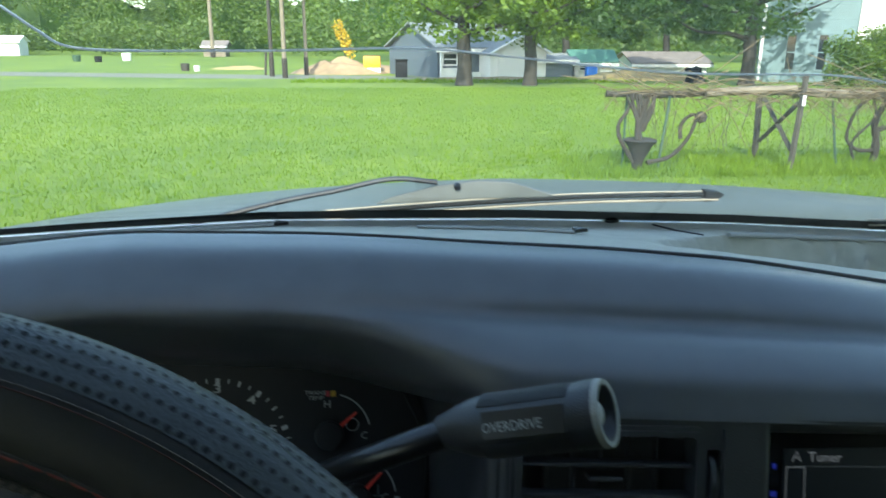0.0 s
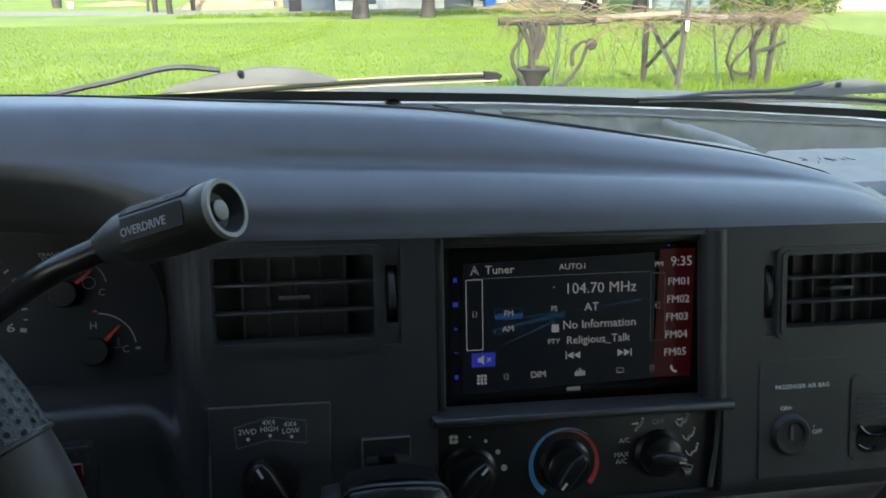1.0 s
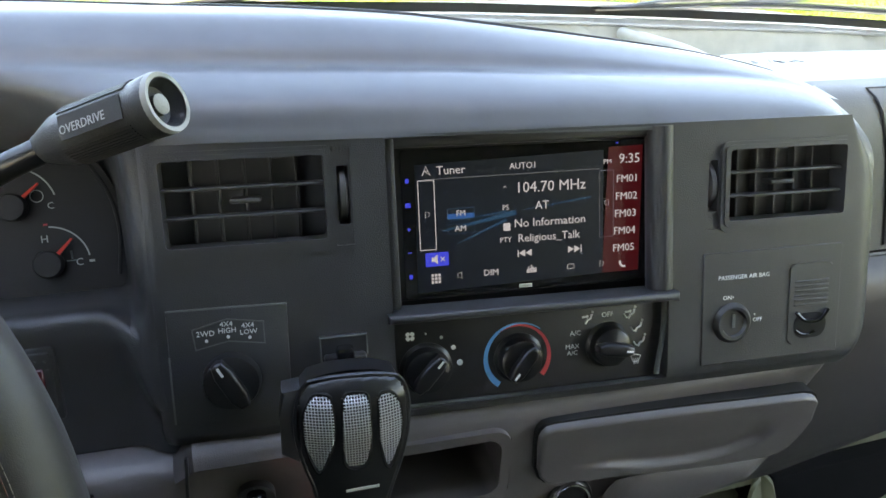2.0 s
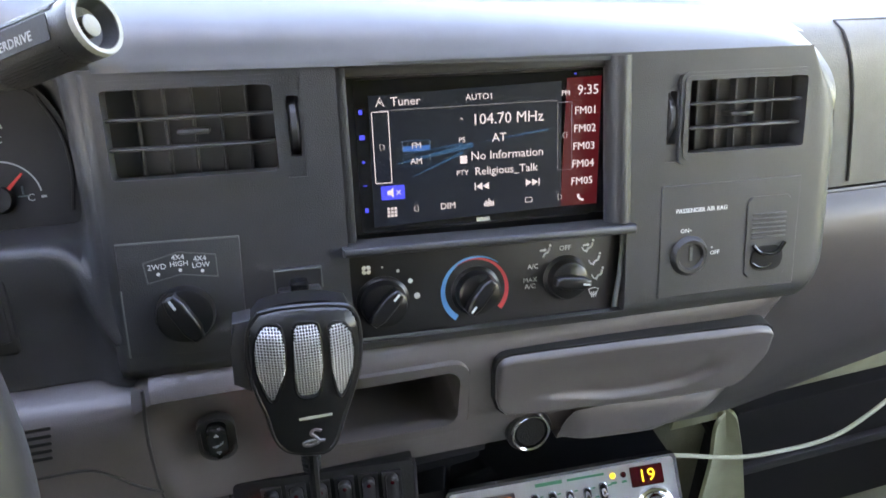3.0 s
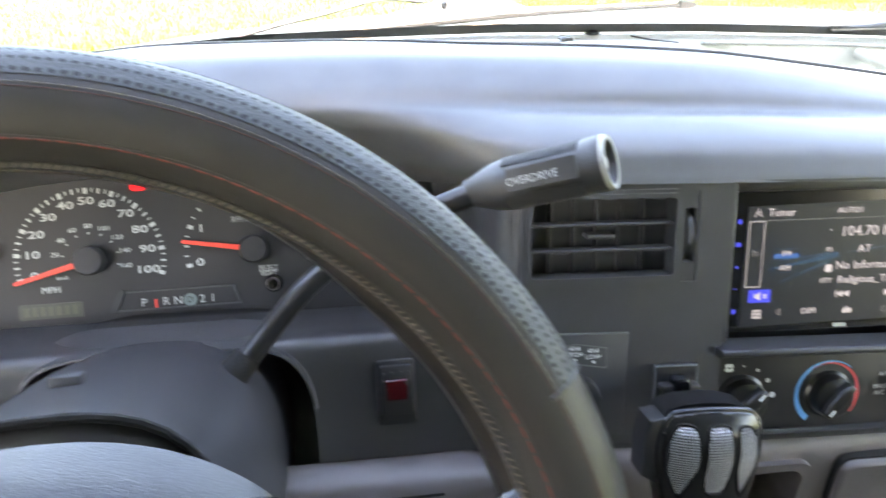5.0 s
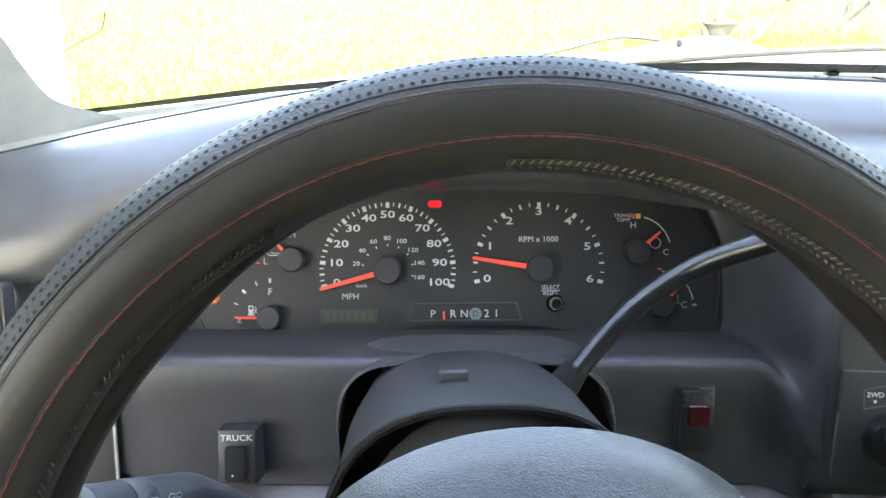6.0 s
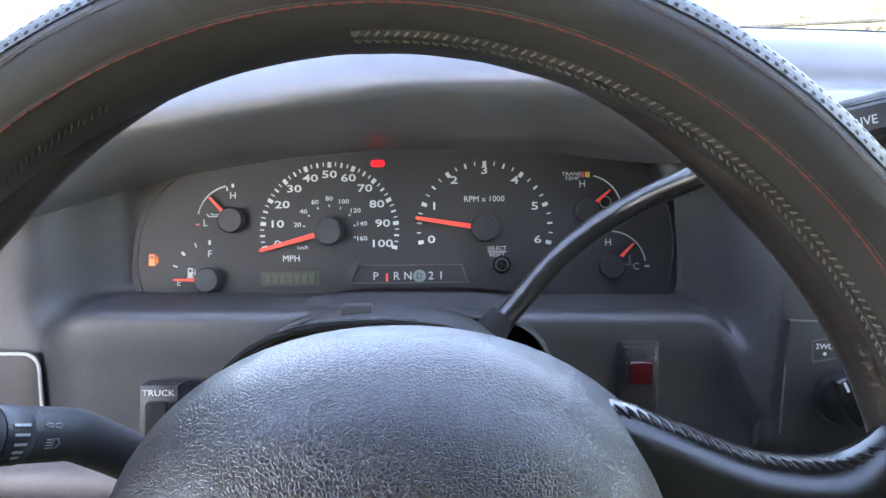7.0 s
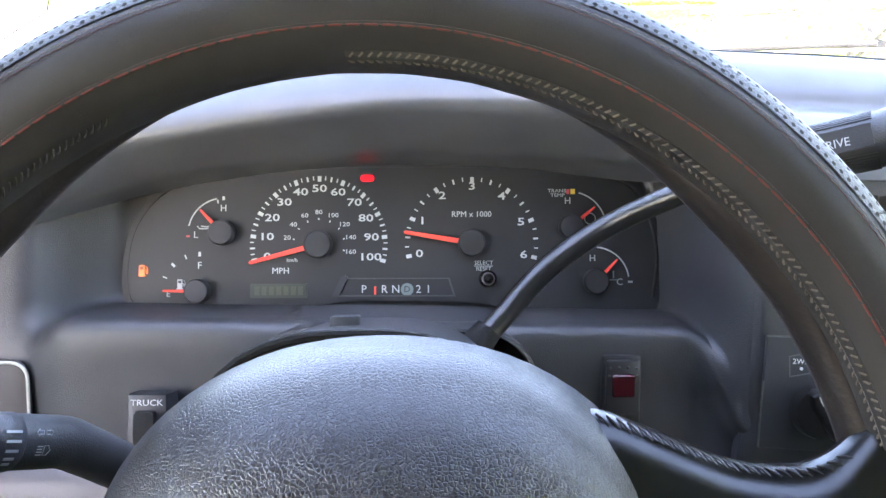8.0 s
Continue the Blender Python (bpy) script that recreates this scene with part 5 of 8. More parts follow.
def rotary(parent, u, v, r, turn, skirt=1.18, name="knob"):
    """Knob with a raised finger bar and a white mark."""
    k = part(name, lathe([(0.0, 0.0095), (r * 0.80, 0.0092), (r * 0.95, 0.0080), (r, 0.0055), (r * 1.03, 0.002), (r * skirt, 0.0006), (r * skirt, 0.0)], 36), SATIN, parent, "black rotary knob", pose(u, v, 0.0, 0, 0, turn))
    o = [(-r * 0.93, -r * 0.18), (-r * 0.5, -r * 0.34), (r * 0.5, -r * 0.34), (r * 0.93, -r * 0.22), (r * 0.98, 0), (r * 0.93, r * 0.22), (r * 0.5, r * 0.34), (-r * 0.5, r * 0.34), (-r * 0.93, r * 0.18)]
    part("finger_bar", prism(o, 0.004, 0.0145, 0.0022, 3), SATIN, k)
    part("mark", box(r * 0.48, r * 0.84, -r * 0.045, r * 0.045, 0.0144, 0.0148), PRINT, k, smooth=False)
    return k


rotary(climate, -0.0222, -0.0470, 0.0132, 48)
rotary(climate, 0.0334, -0.0465, 0.0128, 231)
rotary(climate, 0.0900, -0.0445, 0.0120, -8)


def band_arc(parent, cx, cy, r0, r1, a0, a1, w0, w1, mat, name):
    """A curved band whose width runs from w0 to w1 of the space r0..r1."""
    n = 26
    o, i = [], []
    for k in range(n + 1):
        a = radians(a0 + (a1 - a0) * k / n)
        f = w0 + (w1 - w0) * k / n
        o.append((cx + r1 * math.cos(a), cy + r1 * math.sin(a)))
        i.append((cx + (r1 - (r1 - r0) * f) * math.cos(a), cy + (r1 - (r1 - r0) * f) * math.sin(a)))
    bm = bmesh.new()
    vo, vi = [bm.verts.new((*p, 0.0003)) for p in o], [bm.verts.new((*p, 0.0003)) for p in i]
    for k in range(n):
        bm.faces.new((vo[k], vo[k + 1], vi[k + 1], vi[k]))
    part(name, bm, mat, parent, smooth=False)


band_arc(climate, 0.0334, -0.0465, 0.0178, 0.0215, 232, 50, 1.0, 0.12, BLUEBAND, "cold_band")
band_arc(climate, 0.0334, -0.0465, 0.0172, 0.0203, 128, -40, 0.15, 1.0, REDBAND, "warm_band")
for u, v, r in ((-0.0216, -0.0262, 0.0006), (-0.0126, -0.0292, 0.0010), (-0.0057, -0.0360, 0.0014), (-0.0022, -0.0454, 0.0018)):
    part("fan_dot", lathe([(0.0, 0.0003), (r, 0.0003), (r, 0.0)], 16), PRINT, climate, "", pose(u, v, 0), smooth=False)
for k in range(4):
    a = radians(45 + 90 * k)
    part("fan_blade", prism(rounded(-0.0011, 0.0011, -0.0013, 0.0013, 0.0009, 3), 0, 0.0003), PRINT, climate, "", pose(-0.0307 + 0.0018 * math.cos(a), -0.0269 + 0.0018 * math.sin(a), 0, 0, 0, 45 + 90 * k), smooth=False)
lettering("A/C", 0.0042, PRINT, climate, 0.0693, -0.0356, 0)
lettering("MAX", 0.0042, PRINT, climate, 0.0674, -0.0438, 0)
lettering("A/C", 0.0042, PRINT, climate, 0.0674, -0.0478, 0)
lettering("OFF", 0.0044, PRINT, climate, 0.0899, -0.0260, 0)


def seat_icon(u, v, arrow, screen_mark):
    t = part("airflow_icon", tube([(u + 0.0026, v + 0.0030, 0.0002), (u + 0.0018, v + 0.0004, 0.0002), (u - 0.0004, v - 0.0006, 0.0002), (u - 0.0016, v - 0.0028, 0.0002)], 0.0007, 5), PRINT, climate)
    part("head_dot", lathe([(0.0, 0.0004), (0.0008, 0.0004), (0.0008, 0.0)], 10), PRINT, t, "", pose(u + 0.0030, v + 0.0042, 0))
    if arrow:
        part("arrow", prism([(u - 0.0036, v + 0.0010), (u - 0.0006, v + 0.0012), (u - 0.0006, v + 0.0004), (u + 0.0008, v + 0.0018), (u - 0.0006, v + 0.0030), (u - 0.0006, v + 0.0022), (u - 0.0036, v + 0.0020)], 0, 0.0003), PRINT, t, smooth=False)
    if screen_mark:
        part("arrow", tube([(u - 0.0044, v + 0.0006, 0.0002), (u - 0.0030, v - 0.0018, 0.0002), (u - 0.0008, v - 0.0022, 0.0002)], 0.0005, 5), PRINT, t)


seat_icon(0.0772, -0.0276, True, False)
seat_icon(0.1050, -0.0270, True, True)
seat_icon(0.1096, -0.0357, False, True)
seat_icon(0.1117, -0.0452, False, True)
part("defrost_icon", tube([(0.1055, -0.0540, 0.0002), (0.1088, -0.0530, 0.0002), (0.1121, -0.0540, 0.0002), (0.1106, -0.0575, 0.0002), (0.1070, -0.0575, 0.0002)], 0.0003, 4, closed=True), PRINT, climate)
for k in range(3):
    part("heat_wave", tube([(0.1075 + 0.0013 * k, -0.0592, 0.0002), (0.1079 + 0.0013 * k, -0.0575, 0.0002), (0.1075 + 0.0013 * k, -0.0556, 0.0002)], 0.0003, 4), PRINT, climate)

# ---- four-wheel-drive selector ----
sel = thing("drive_selector", "black four-wheel-drive rotary selector on a raised plate", "switch", PANEL)
part("plate", prism([(-0.1580, 0.0025), (-0.1585, -0.0590), (-0.0985, -0.0605), (-0.0970, 0.0015)][::-1], -0.002, 0.0022, 0.001, 2), BEZEL, sel)
# lighter lines along the plate stand in for its edge highlights
part("bright_edge", tube([(-0.1582, -0.022, 0.0018), (-0.1585, -0.040, 0.0018), (-0.1586, -0.0585, 0.0018)], 0.0006, 5), SHROUD, sel, "plate edge with its highlight put into the colour")
part("bright_edge", tube([(-0.1578, 0.0025, 0.0018), (-0.128, 0.0022, 0.0018), (-0.0972, 0.0016, 0.0018)], 0.0006, 5), SHROUD, sel)
part("legend_plate", frame_ring([(-0.1460, -0.0080), (-0.128, -0.0035), (-0.1095, -0.0065), (-0.1095, -0.0190), (-0.128, -0.0160), (-0.1450, -0.0195)], [(-0.1454, -0.0085), (-0.128, -0.0041), (-0.1101, -0.0070), (-0.1101, -0.0183), (-0.128, -0.0154), (-0.1444, -0.0188)], 0.0022, 0.0026), SHROUD, sel)
lettering("2WD", 0.0041, PRINT, sel, -0.1392, -0.0108, 0.0024, bold=0.0)
lettering("4X4", 0.0038, PRINT, sel, -0.1285, -0.0065, 0.0024, bold=0.0)
lettering("HIGH", 0.0038, PRINT, sel, -0.1283, -0.0100, 0.0024, bold=0.0)
lettering("4X4", 0.0038, PRINT, sel, -0.1178, -0.0082, 0.0024, bold=0.0)
lettering("LOW", 0.0038, PRINT, sel, -0.1176, -0.0117, 0.0024, bold=0.0)
for u, v in ((-0.1390, -0.0146), (-0.1280, -0.0134), (-0.1172, -0.0148)):
    part("dot", lathe([(0.0, 0.0003), (0.0009, 0.0003), (0.0009, 0.0)], 12), PRINT, sel, "", pose(u, v, 0.0022), smooth=False)
rotary(sel, -0.1281, -0.0370, 0.0148, 118)

# ---- airbag key switch and outlet ----
bag = thing("airbag_switch", "black keyed passenger airbag switch panel", "switch", PANEL)
part("plate", box(0.1480, 0.2445, -0.0625, 0.0080, -0.004, 0.0008, 0.0005, 1), BEZEL, bag)
lettering("PASSENGER AIR BAG", 0.0038, PRINT, bag, 0.1755, -0.0080, 0.001)
lettering("ON", 0.0038, PRINT, bag, 0.1645, -0.0206, 0.001)
lettering("OFF", 0.0038, PRINT, bag, 0.1860, -0.0362, 0.001)
for u, v in ((0.1685, -0.0205), (0.1838, -0.0326)):
    part("dot", lathe([(0.0, 0.0003), (0.0006, 0.0003), (0.0006, 0.0)], 10), WHITE, bag, "", pose(u, v, 0.0008), smooth=False)
part("key_barrel", lathe([(0.0, 0.001), (0.0075, 0.0012), (0.0085, 0.0030), (0.0105, 0.0032), (0.0125, 0.0012), (0.0128, 0.0)], 30), BLACK, bag, "", pose(0.1682, -0.0365, 0.0008))
part("key_slot", box(-0.0010, 0.0010, -0.0042, 0.0042, 0.0, 0.0006), SHROUD, bag, "worn grey key slot", pose(0.1685, -0.0352, 0.0021))
outlet = thing("power_outlet", "black ribbed outlet cover with a glossy round lip", "power outlet", PANEL)
part("cover", prism(rounded(0.2075, 0.2380, -0.0550, -0.0030, 0.003), -0.006, 0.0016, 0.001, 1), BEZEL, outlet)
for k in range(6):
    part("rib", box(0.2105, 0.2350, -0.0150 - 0.0030 * k, -0.0138 - 0.0030 * k, 0.0016, 0.0026, 0.0004, 1), BEZEL, outlet)
# no hollow here: the pocket's inner shade is a black plate
part("pocket", prism(rounded(0.2115, 0.2345, -0.0515, -0.0350, 0.0075, 6), 0.0016, 0.0020), HOLE, outlet, "flat black patch for the shaded finger pocket", smooth=False)
part("round_lip", tube(smooth_path([(0.2120, -0.0340, 0.0030), (0.2165, -0.0385, 0.0036), (0.2230, -0.0400, 0.0040), (0.2295, -0.0388, 0.0036), (0.2345, -0.0335, 0.0030)], 5), 0.0013, 8), GLOSS, outlet, "glossy black lip")
part("round_lip", tube(smooth_path([(0.2125, -0.0455, 0.0022), (0.2160, -0.0480, 0.0024), (0.2210, -0.0490, 0.0024), (0.2260, -0.0475, 0.0022)], 5), 0.0009, 8), GLOSS, outlet)

# ---- lower panel fittings ----
pedal = thing("pedal_switch", "black rocker switch in an oval recess", "switch", LOW @ pose(0, 0, 0.0085))
part("recess", prism(rounded(-0.1375, -0.1190, -0.0050, 0.0260, 0.0090, 7), -0.012, -0.0095), BLACK, pedal)
part("rocker", prism(rounded(-0.1335, -0.1225, -0.0015, 0.0225, 0.0045, 6), -0.0095, -0.0035, 0.002, 2), GLOSS, pedal)
part("rocker_rim", frame_ring(rounded(-0.1390, -0.1175, -0.0065, 0.0275, 0.0100, 7), rounded(-0.1370, -0.1195, -0.0045, 0.0255, 0.0090, 7), -0.012, -0.0070), BLACK, pedal)
part("up_arrow", prism([(-0.1295, 0.0165), (-0.1265, 0.0165), (-0.1280, 0.0190)], -0.0034, -0.0031), WHITE, pedal, smooth=False)
part("down_arrow", prism([(-0.1295, 0.0045), (-0.1280, 0.0020), (-0.1265, 0.0045)], -0.0034, -0.0031), WHITE, pedal, smooth=False)
part("pedal_icon", prism([(-0.1312, 0.0090), (-0.1270, 0.0100), (-0.1245, 0.0125), (-0.1250, 0.0108), (-0.1290, 0.0078)], -0.0034, -0.0031), WHITE, pedal, smooth=False)
lighter = thing("lighter_socket", "round lighter socket with chrome ring", "lighter socket", LOW @ pose(0.0690, -0.0300, -0.0005, -14, 0, 0))
part("collar", lathe([(0.0, 0.0015), (0.0155, 0.0015), (0.0162, 0.0), (0.0165, -0.020)], 32), BLACK, lighter)
part("ring", lathe([(0.0138, 0.0014), (0.0138, 0.0038), (0.0130, 0.0048), (0.0118, 0.0042), (0.0114, 0.0016)], 32), CHROME, lighter, "polished chrome ring")
part("plug_face", lathe([(0.0, 0.0030), (0.0100, 0.0030), (0.0113, 0.0018)], 28), RUBBER, lighter, "ribbed black plug")

# ---- microphone and its hanger ----
hang = thing("mic_hanger", "black clip with metal bracket on the dash", "mic hanger", PANEL)
part("bracket", prism([(-0.0815, -0.0185), (-0.0560, -0.0185), (-0.0560, -0.0300), (-0.0595, -0.0430), (-0.0630, -0.0430), (-0.0600, -0.0300), (-0.0775, -0.0300), (-0.0780, -0.0430), (-0.0812, -0.0430)], 0.0, 0.004, 0.001, 1), BLACK, hang)
# the light along the glossy bracket's edges is a paler line
part("bright_edge", tube([(-0.0812, -0.0425, 0.0040), (-0.0813, -0.0190, 0.0040), (-0.0562, -0.0190, 0.0040), (-0.0562, -0.0300, 0.0040)], 0.0006, 5), SHROUD, hang, "bracket edge lightened for the light on it")
part("ledge", box(-0.0800, -0.0575, -0.0315, -0.0275, 0.004, 0.0125, 0.0015, 2), BLACK, hang, "folded ledge that holds the stud")
part("hook", box(-0.0735, -0.0640, -0.0330, -0.0230, 0.004, 0.014, 0.002), GLOSS, hang)
MIC = axes((0.125, 0.2555, 1.4052), (1, -0.03, -0.035), (0, 0.26, 1))
mic = thing("cb_microphone", "black hand microphone with silver mesh grille hanging on the dash", "microphone", MIC)
MB = [(-0.0198, 0.0570), (-0.0242, 0.0520), (-0.0270, 0.0411), (-0.0270, 0.0288), (-0.0236, 0.0141), (-0.0210, 0.0056), (-0.0186, -0.0075), (-0.0131, -0.0152), (-0.0014, -0.0172), (0.0055, -0.0174), (0.0103, -0.0125), (0.0163, 0.0029), (0.0226, 0.0183), (0.0259, 0.0307), (0.0264, 0.0464), (0.0226, 0.0550), (0.0120, 0.0582), (0.0010, 0.0592), (-0.0110, 0.0588)]


def mic_bulge(u, v):
    """Front of the body: domed, sloping back over its top, thinner to the bottom."""
    return 0.0125 - 0.011 * ((u - 0.001) / 0.030) ** 2 - 0.006 * max(0, (0.02 - v) / 0.05) ** 1.5 - 0.009 * max(0, (v - 0.046) / 0.016) ** 1.6


GRILLES = [[(-0.0190, 0.0520), (-0.0160, 0.0531), (-0.0106, 0.0518), (-0.0097, 0.0421), (-0.0104, 0.0315), (-0.0135, 0.0211), (-0.0176, 0.0135), (-0.0209, 0.0175), (-0.0237, 0.0288), (-0.0240, 0.0395), (-0.0222, 0.0467)],
           [(-0.0048, 0.0511), (-0.0023, 0.0531), (0.0052, 0.0525), (0.0070, 0.0490), (0.0072, 0.0337), (0.0056, 0.0198), (0.0018, 0.0158), (-0.0044, 0.0164), (-0.0066, 0.0216), (-0.0060, 0.0370)],
           [(0.0117, 0.0491), (0.0138, 0.0511), (0.0191, 0.0496), (0.0222, 0.0440), (0.0229, 0.0346), (0.0212, 0.0238), (0.0178, 0.0150), (0.0146, 0.0124), (0.0122, 0.0188), (0.0111, 0.0316)]]


def inside(p, poly):
    c = False
    for (x0, y0), (x1, y1) in zip(poly, poly[1:] + poly[:1]):
        if (y0 > p[1]) != (y1 > p[1]) and p[0] < (x1 - x0) * (p[1] - y0) / (y1 - y0) + x0:
            c = not c
    return c


bm = bmesh.new()
nu, nv = 46, 70
grid = {}
for i in range(nu + 1):
    for k in range(nv + 1):
        u, v = -0.0258 + 0.0530 * i / nu, -0.0218 + 0.0836 * k / nv
        grid[i, k] = (u, v)
made = {}


def mv(i, k, deep):
    key = (i, k, deep)
    if key not in made:
        u, v = grid[i, k]
        made[key] = bm.verts.new((u, v, mic_bulge(u, v) - deep))
    return made[key]


for i in range(nu):
    for k in range(nv):
        c = ((grid[i, k][0] + grid[i + 1, k + 1][0]) / 2, (grid[i, k][1] + grid[i + 1, k + 1][1]) / 2)
        if inside(c, MB) and not any(inside(c, g) for g in GRILLES):
            bm.faces.new((mv(i, k, 0), mv(i + 1, k, 0), mv(i + 1, k + 1, 0), mv(i, k + 1, 0)))
ex = bmesh.ops.extrude_edge_only(bm, edges=[e for e in bm.edges if e.is_boundary])["geom"]
for v in ex:
    if isinstance(v, bmesh.types.BMVert):
        v.co.z -= 0.003
part("face", bm, SATIN, mic, "satin black moulded face", angle=60)
bm = prism(MB, -0.020, -0.0035)
part("body", bm, SATIN, mic)
part("rim", tube(smooth_path([(x, y, mic_bulge(x, y) - 0.0012) for x, y in MB + MB[:1]], 4), 0.0016, 8), SATIN, mic, "rounded edge of the body")
part("talk_bar", prism([(-0.0325, 0.0540), (-0.0345, 0.0410), (-0.0350, 0.0225), (-0.0265, 0.0170), (-0.0240, 0.0550)][::-1], -0.014, 0.002, 0.0015, 2), BLACK, mic)
for g in GRILLES:
    bm = bmesh.new()
    x0, x1, y0, y1 = min(p[0] for p in g), max(p[0] for p in g), min(p[1] for p in g), max(p[1] for p in g)
    for direction in (0, 1):
        a0, a1 = (x0, x1) if direction == 0 else (y0, y1)
        n = int((a1 - a0) / 0.00138)
        for k in range(1, n):
            a = a0 + (a1 - a0) * k / n
            run = []
            for j in range(41):
                b = (y0 + (y1 - y0) * j / 40) if direction == 0 else (x0 + (x1 - x0) * j / 40)
                p = (a, b) if direction == 0 else (b, a)
                if inside(p, g):
                    z = mic_bulge(*p) - 0.0012 + 0.0002 * (1 if (j + k + direction) % 2 else -1) + 0.0042 * max(0.0, 1 - abs(p[1] - 0.037) / 0.022)
                    run.append((p[0], p[1], z))
            if len(run) > 1:
                tube(run, 0.00026, 5, bm=bm)
    part("mesh_grille", bm, STEEL, mic, "woven silver steel mesh", kind="stuff", smooth=False)
    part("grille_rim", tube(smooth_path([(x, y, mic_bulge(x, y) + 0.0002) for x, y in g + g[:1]], 3), 0.0009, 6), RUBBER, mic, "black rim of the grille")
    part("grille_back", prism(g, -0.0035, mic_bulge(*g[3]) - 0.0070), HOLE, mic, smooth=False)
part("logo_bar", box(-0.0080, 0.0080, -0.0007, 0.0007, 0, 0.0003), PAD, mic, "", pose(0.0015, 0.0045, mic_bulge(0, 0.0045) + 0.0002, 6, 0, 1), smooth=False)
part("emblem", tube(smooth_path([(0.0035, -0.0040, 0), (0.0005, -0.0028, 0), (-0.0015, -0.0050, 0), (0.0010, -0.0075, 0), (0.0015, -0.0100, 0), (-0.0030, -0.0112, 0), (-0.0055, -0.0098, 0), (-0.0010, -0.0088, 0), (0.0050, -0.0095, 0)], 5), 0.0009, 6, flat=0.6), LOWER, mic, "dull silver curved emblem", Matrix.Translation((0, 0, mic_bulge(0, -0.007) + 0.0005)))
sleeve = []
for k in range(15):
    sleeve.append((0.0050 + (0.0010 if k % 2 else 0.0) - 0.00008 * k, -0.0170 - 0.0014 * k))
part("strain_relief", lathe([(r, h) for r, h in sleeve], 16), RUBBER, mic, "", Matrix(((1, 0, 0, -0.0022), (0, 0, 1, 0.0), (0, -1, 0, -0.008), (0, 0, 0, 1))))
cord = thing("coiled_cable", "black microphone cable hanging below the dash", "cable")
part("cord_run", tube(smooth_path([(0.1225, 0.2500, 1.386), (0.1215, 0.2480, 1.352), (0.1205, 0.2480, 1.318), (0.1215, 0.2500, 1.285), (0.133, 0.2560, 1.258), (0.158, 0.262, 1.232), (0.19, 0.262, 1.205)], 8), 0.0026, 8), RUBBER, cord)

# ---- switch box ----
SWB = axes((0.1294, 0.2990, 1.2927), (0.994, -0.108, 0.001), (0.023, 0.217, 0.976))
swb = thing("switch_box", "black accessory switch box with six rockers and a lit red lamp", "switch panel", SWB)
part("case", box(-0.056, 0.056, -0.020, 0.020, -0.045, -0.002, 0.002), RUBBER, swb)
part("face", prism(rounded(-0.056, 0.056, -0.020, 0.020, 0.004), -0.002, 0.0015, 0.001, 2), RUBBER, swb)
for k in range(6):
    u = -0.0334 + 0.0150 * k
    s = part("rocker", prism(rounded(u - 0.0040, u + 0.0040, -0.0130, 0.0125, 0.0036, 5), 0.0015, 0.0062, 0.0015, 2), BLACK, swb)
    part("frame", frame_ring(rounded(u - 0.0062, u + 0.0062, -0.0165, 0.0150, 0.001, 2), rounded(u - 0.0048, u + 0.0048, -0.0140, 0.0135, 0.003, 2), 0.0014, 0.0030), BLACK, s)
    part("lens", lathe([(0.0, 0.0007), (0.0012, 0.0004), (0.0014, 0.0)], 10), REDLENS, s, "small red lens", pose(u, 0.0085, 0.0062))
part("pilot_lamp", lathe([(0.0, 0.0036), (0.0019, 0.0030), (0.0027, 0.0014), (0.0029, 0.0)], 18), LED_RED, swb, "lit red pilot lamp", pose(-0.0446, 0.0030, 0.0015))
part("bracket", box(0.056, 0.0585, -0.028, 0.012, -0.030, -0.004, 0.001), BLACK, swb)
part("bracket", box(-0.0585, -0.056, -0.028, 0.012, -0.030, -0.004, 0.001), BLACK, swb)

# ---- CB radio ----
KCB = 0.92
CBM = Matrix.Translation((0.3014, 0.3009, 1.2211)) @ axes((0, 0, 0), (0.956, -0.227, 0.184), (-0.072, 0.427, 0.902)) @ Matrix.Scale(KCB, 4)
cb = thing("cb_radio", "silver-faced two-way radio with chrome knobs and yellow channel display", "radio", CBM)
part("case", box(-0.091, 0.091, -0.027, 0.0275, -0.20, -0.003, 0.002), GLOSS, cb, "black steel case")
part("faceplate", prism(rounded(-0.092, 0.092, -0.0285, 0.0285, 0.003), -0.004, 0.0, 0.001, 1), ALU, cb, "brushed silver faceplate")
part("chrome_rim", frame_ring(rounded(-0.0935, 0.0935, -0.0300, 0.0300, 0.004), rounded(-0.0910, 0.0910, -0.0275, 0.0275, 0.003), -0.005, 0.0012), CHROME, cb)
part("red_base_line", box(-0.0915, 0.0915, -0.0302, -0.0290, 0.0005, 0.0018), REDANO, cb)
part("display_window", prism(rounded(0.0555, 0.0815, 0.0065, 0.0235, 0.001), 0.0, 0.0012, 0.0004, 1), REDLENS, cb, "dark channel window", smooth=False)
lettering("19", 0.0150, LED_YEL, cb, 0.0685, 0.0150, 0.0015, wide=0.95, name="channel_number", bold=0.0)
part("meter_frame", frame_ring(rounded(-0.0815, -0.0385, -0.0005, 0.0205, 0.001, 2), rounded(-0.0785, -0.0415, 0.0025, 0.0180, 0.001, 2), 0.0, 0.0020), CHROME, cb)
part("meter_face", box(-0.0785, -0.0415, 0.0025, 0.0180, -0.001, 0.0004), METER, cb, "lit orange meter face", smooth=False)
part("meter_scale", box(-0.0768, -0.0432, 0.0036, 0.0138, 0.0004, 0.0007), GLOSS, cb, smooth=False)
for k in range(3):
    bar(cb, -0.0645, 0.0065 + 0.0023 * k, 0.018, 0.0008, PRINTGREEN, 0.0008, 0, "scale_line")
    bar(cb, -0.0505, 0.0065 + 0.0023 * k, 0.008, 0.0008, REDBAND, 0.0008, 0, "scale_line")
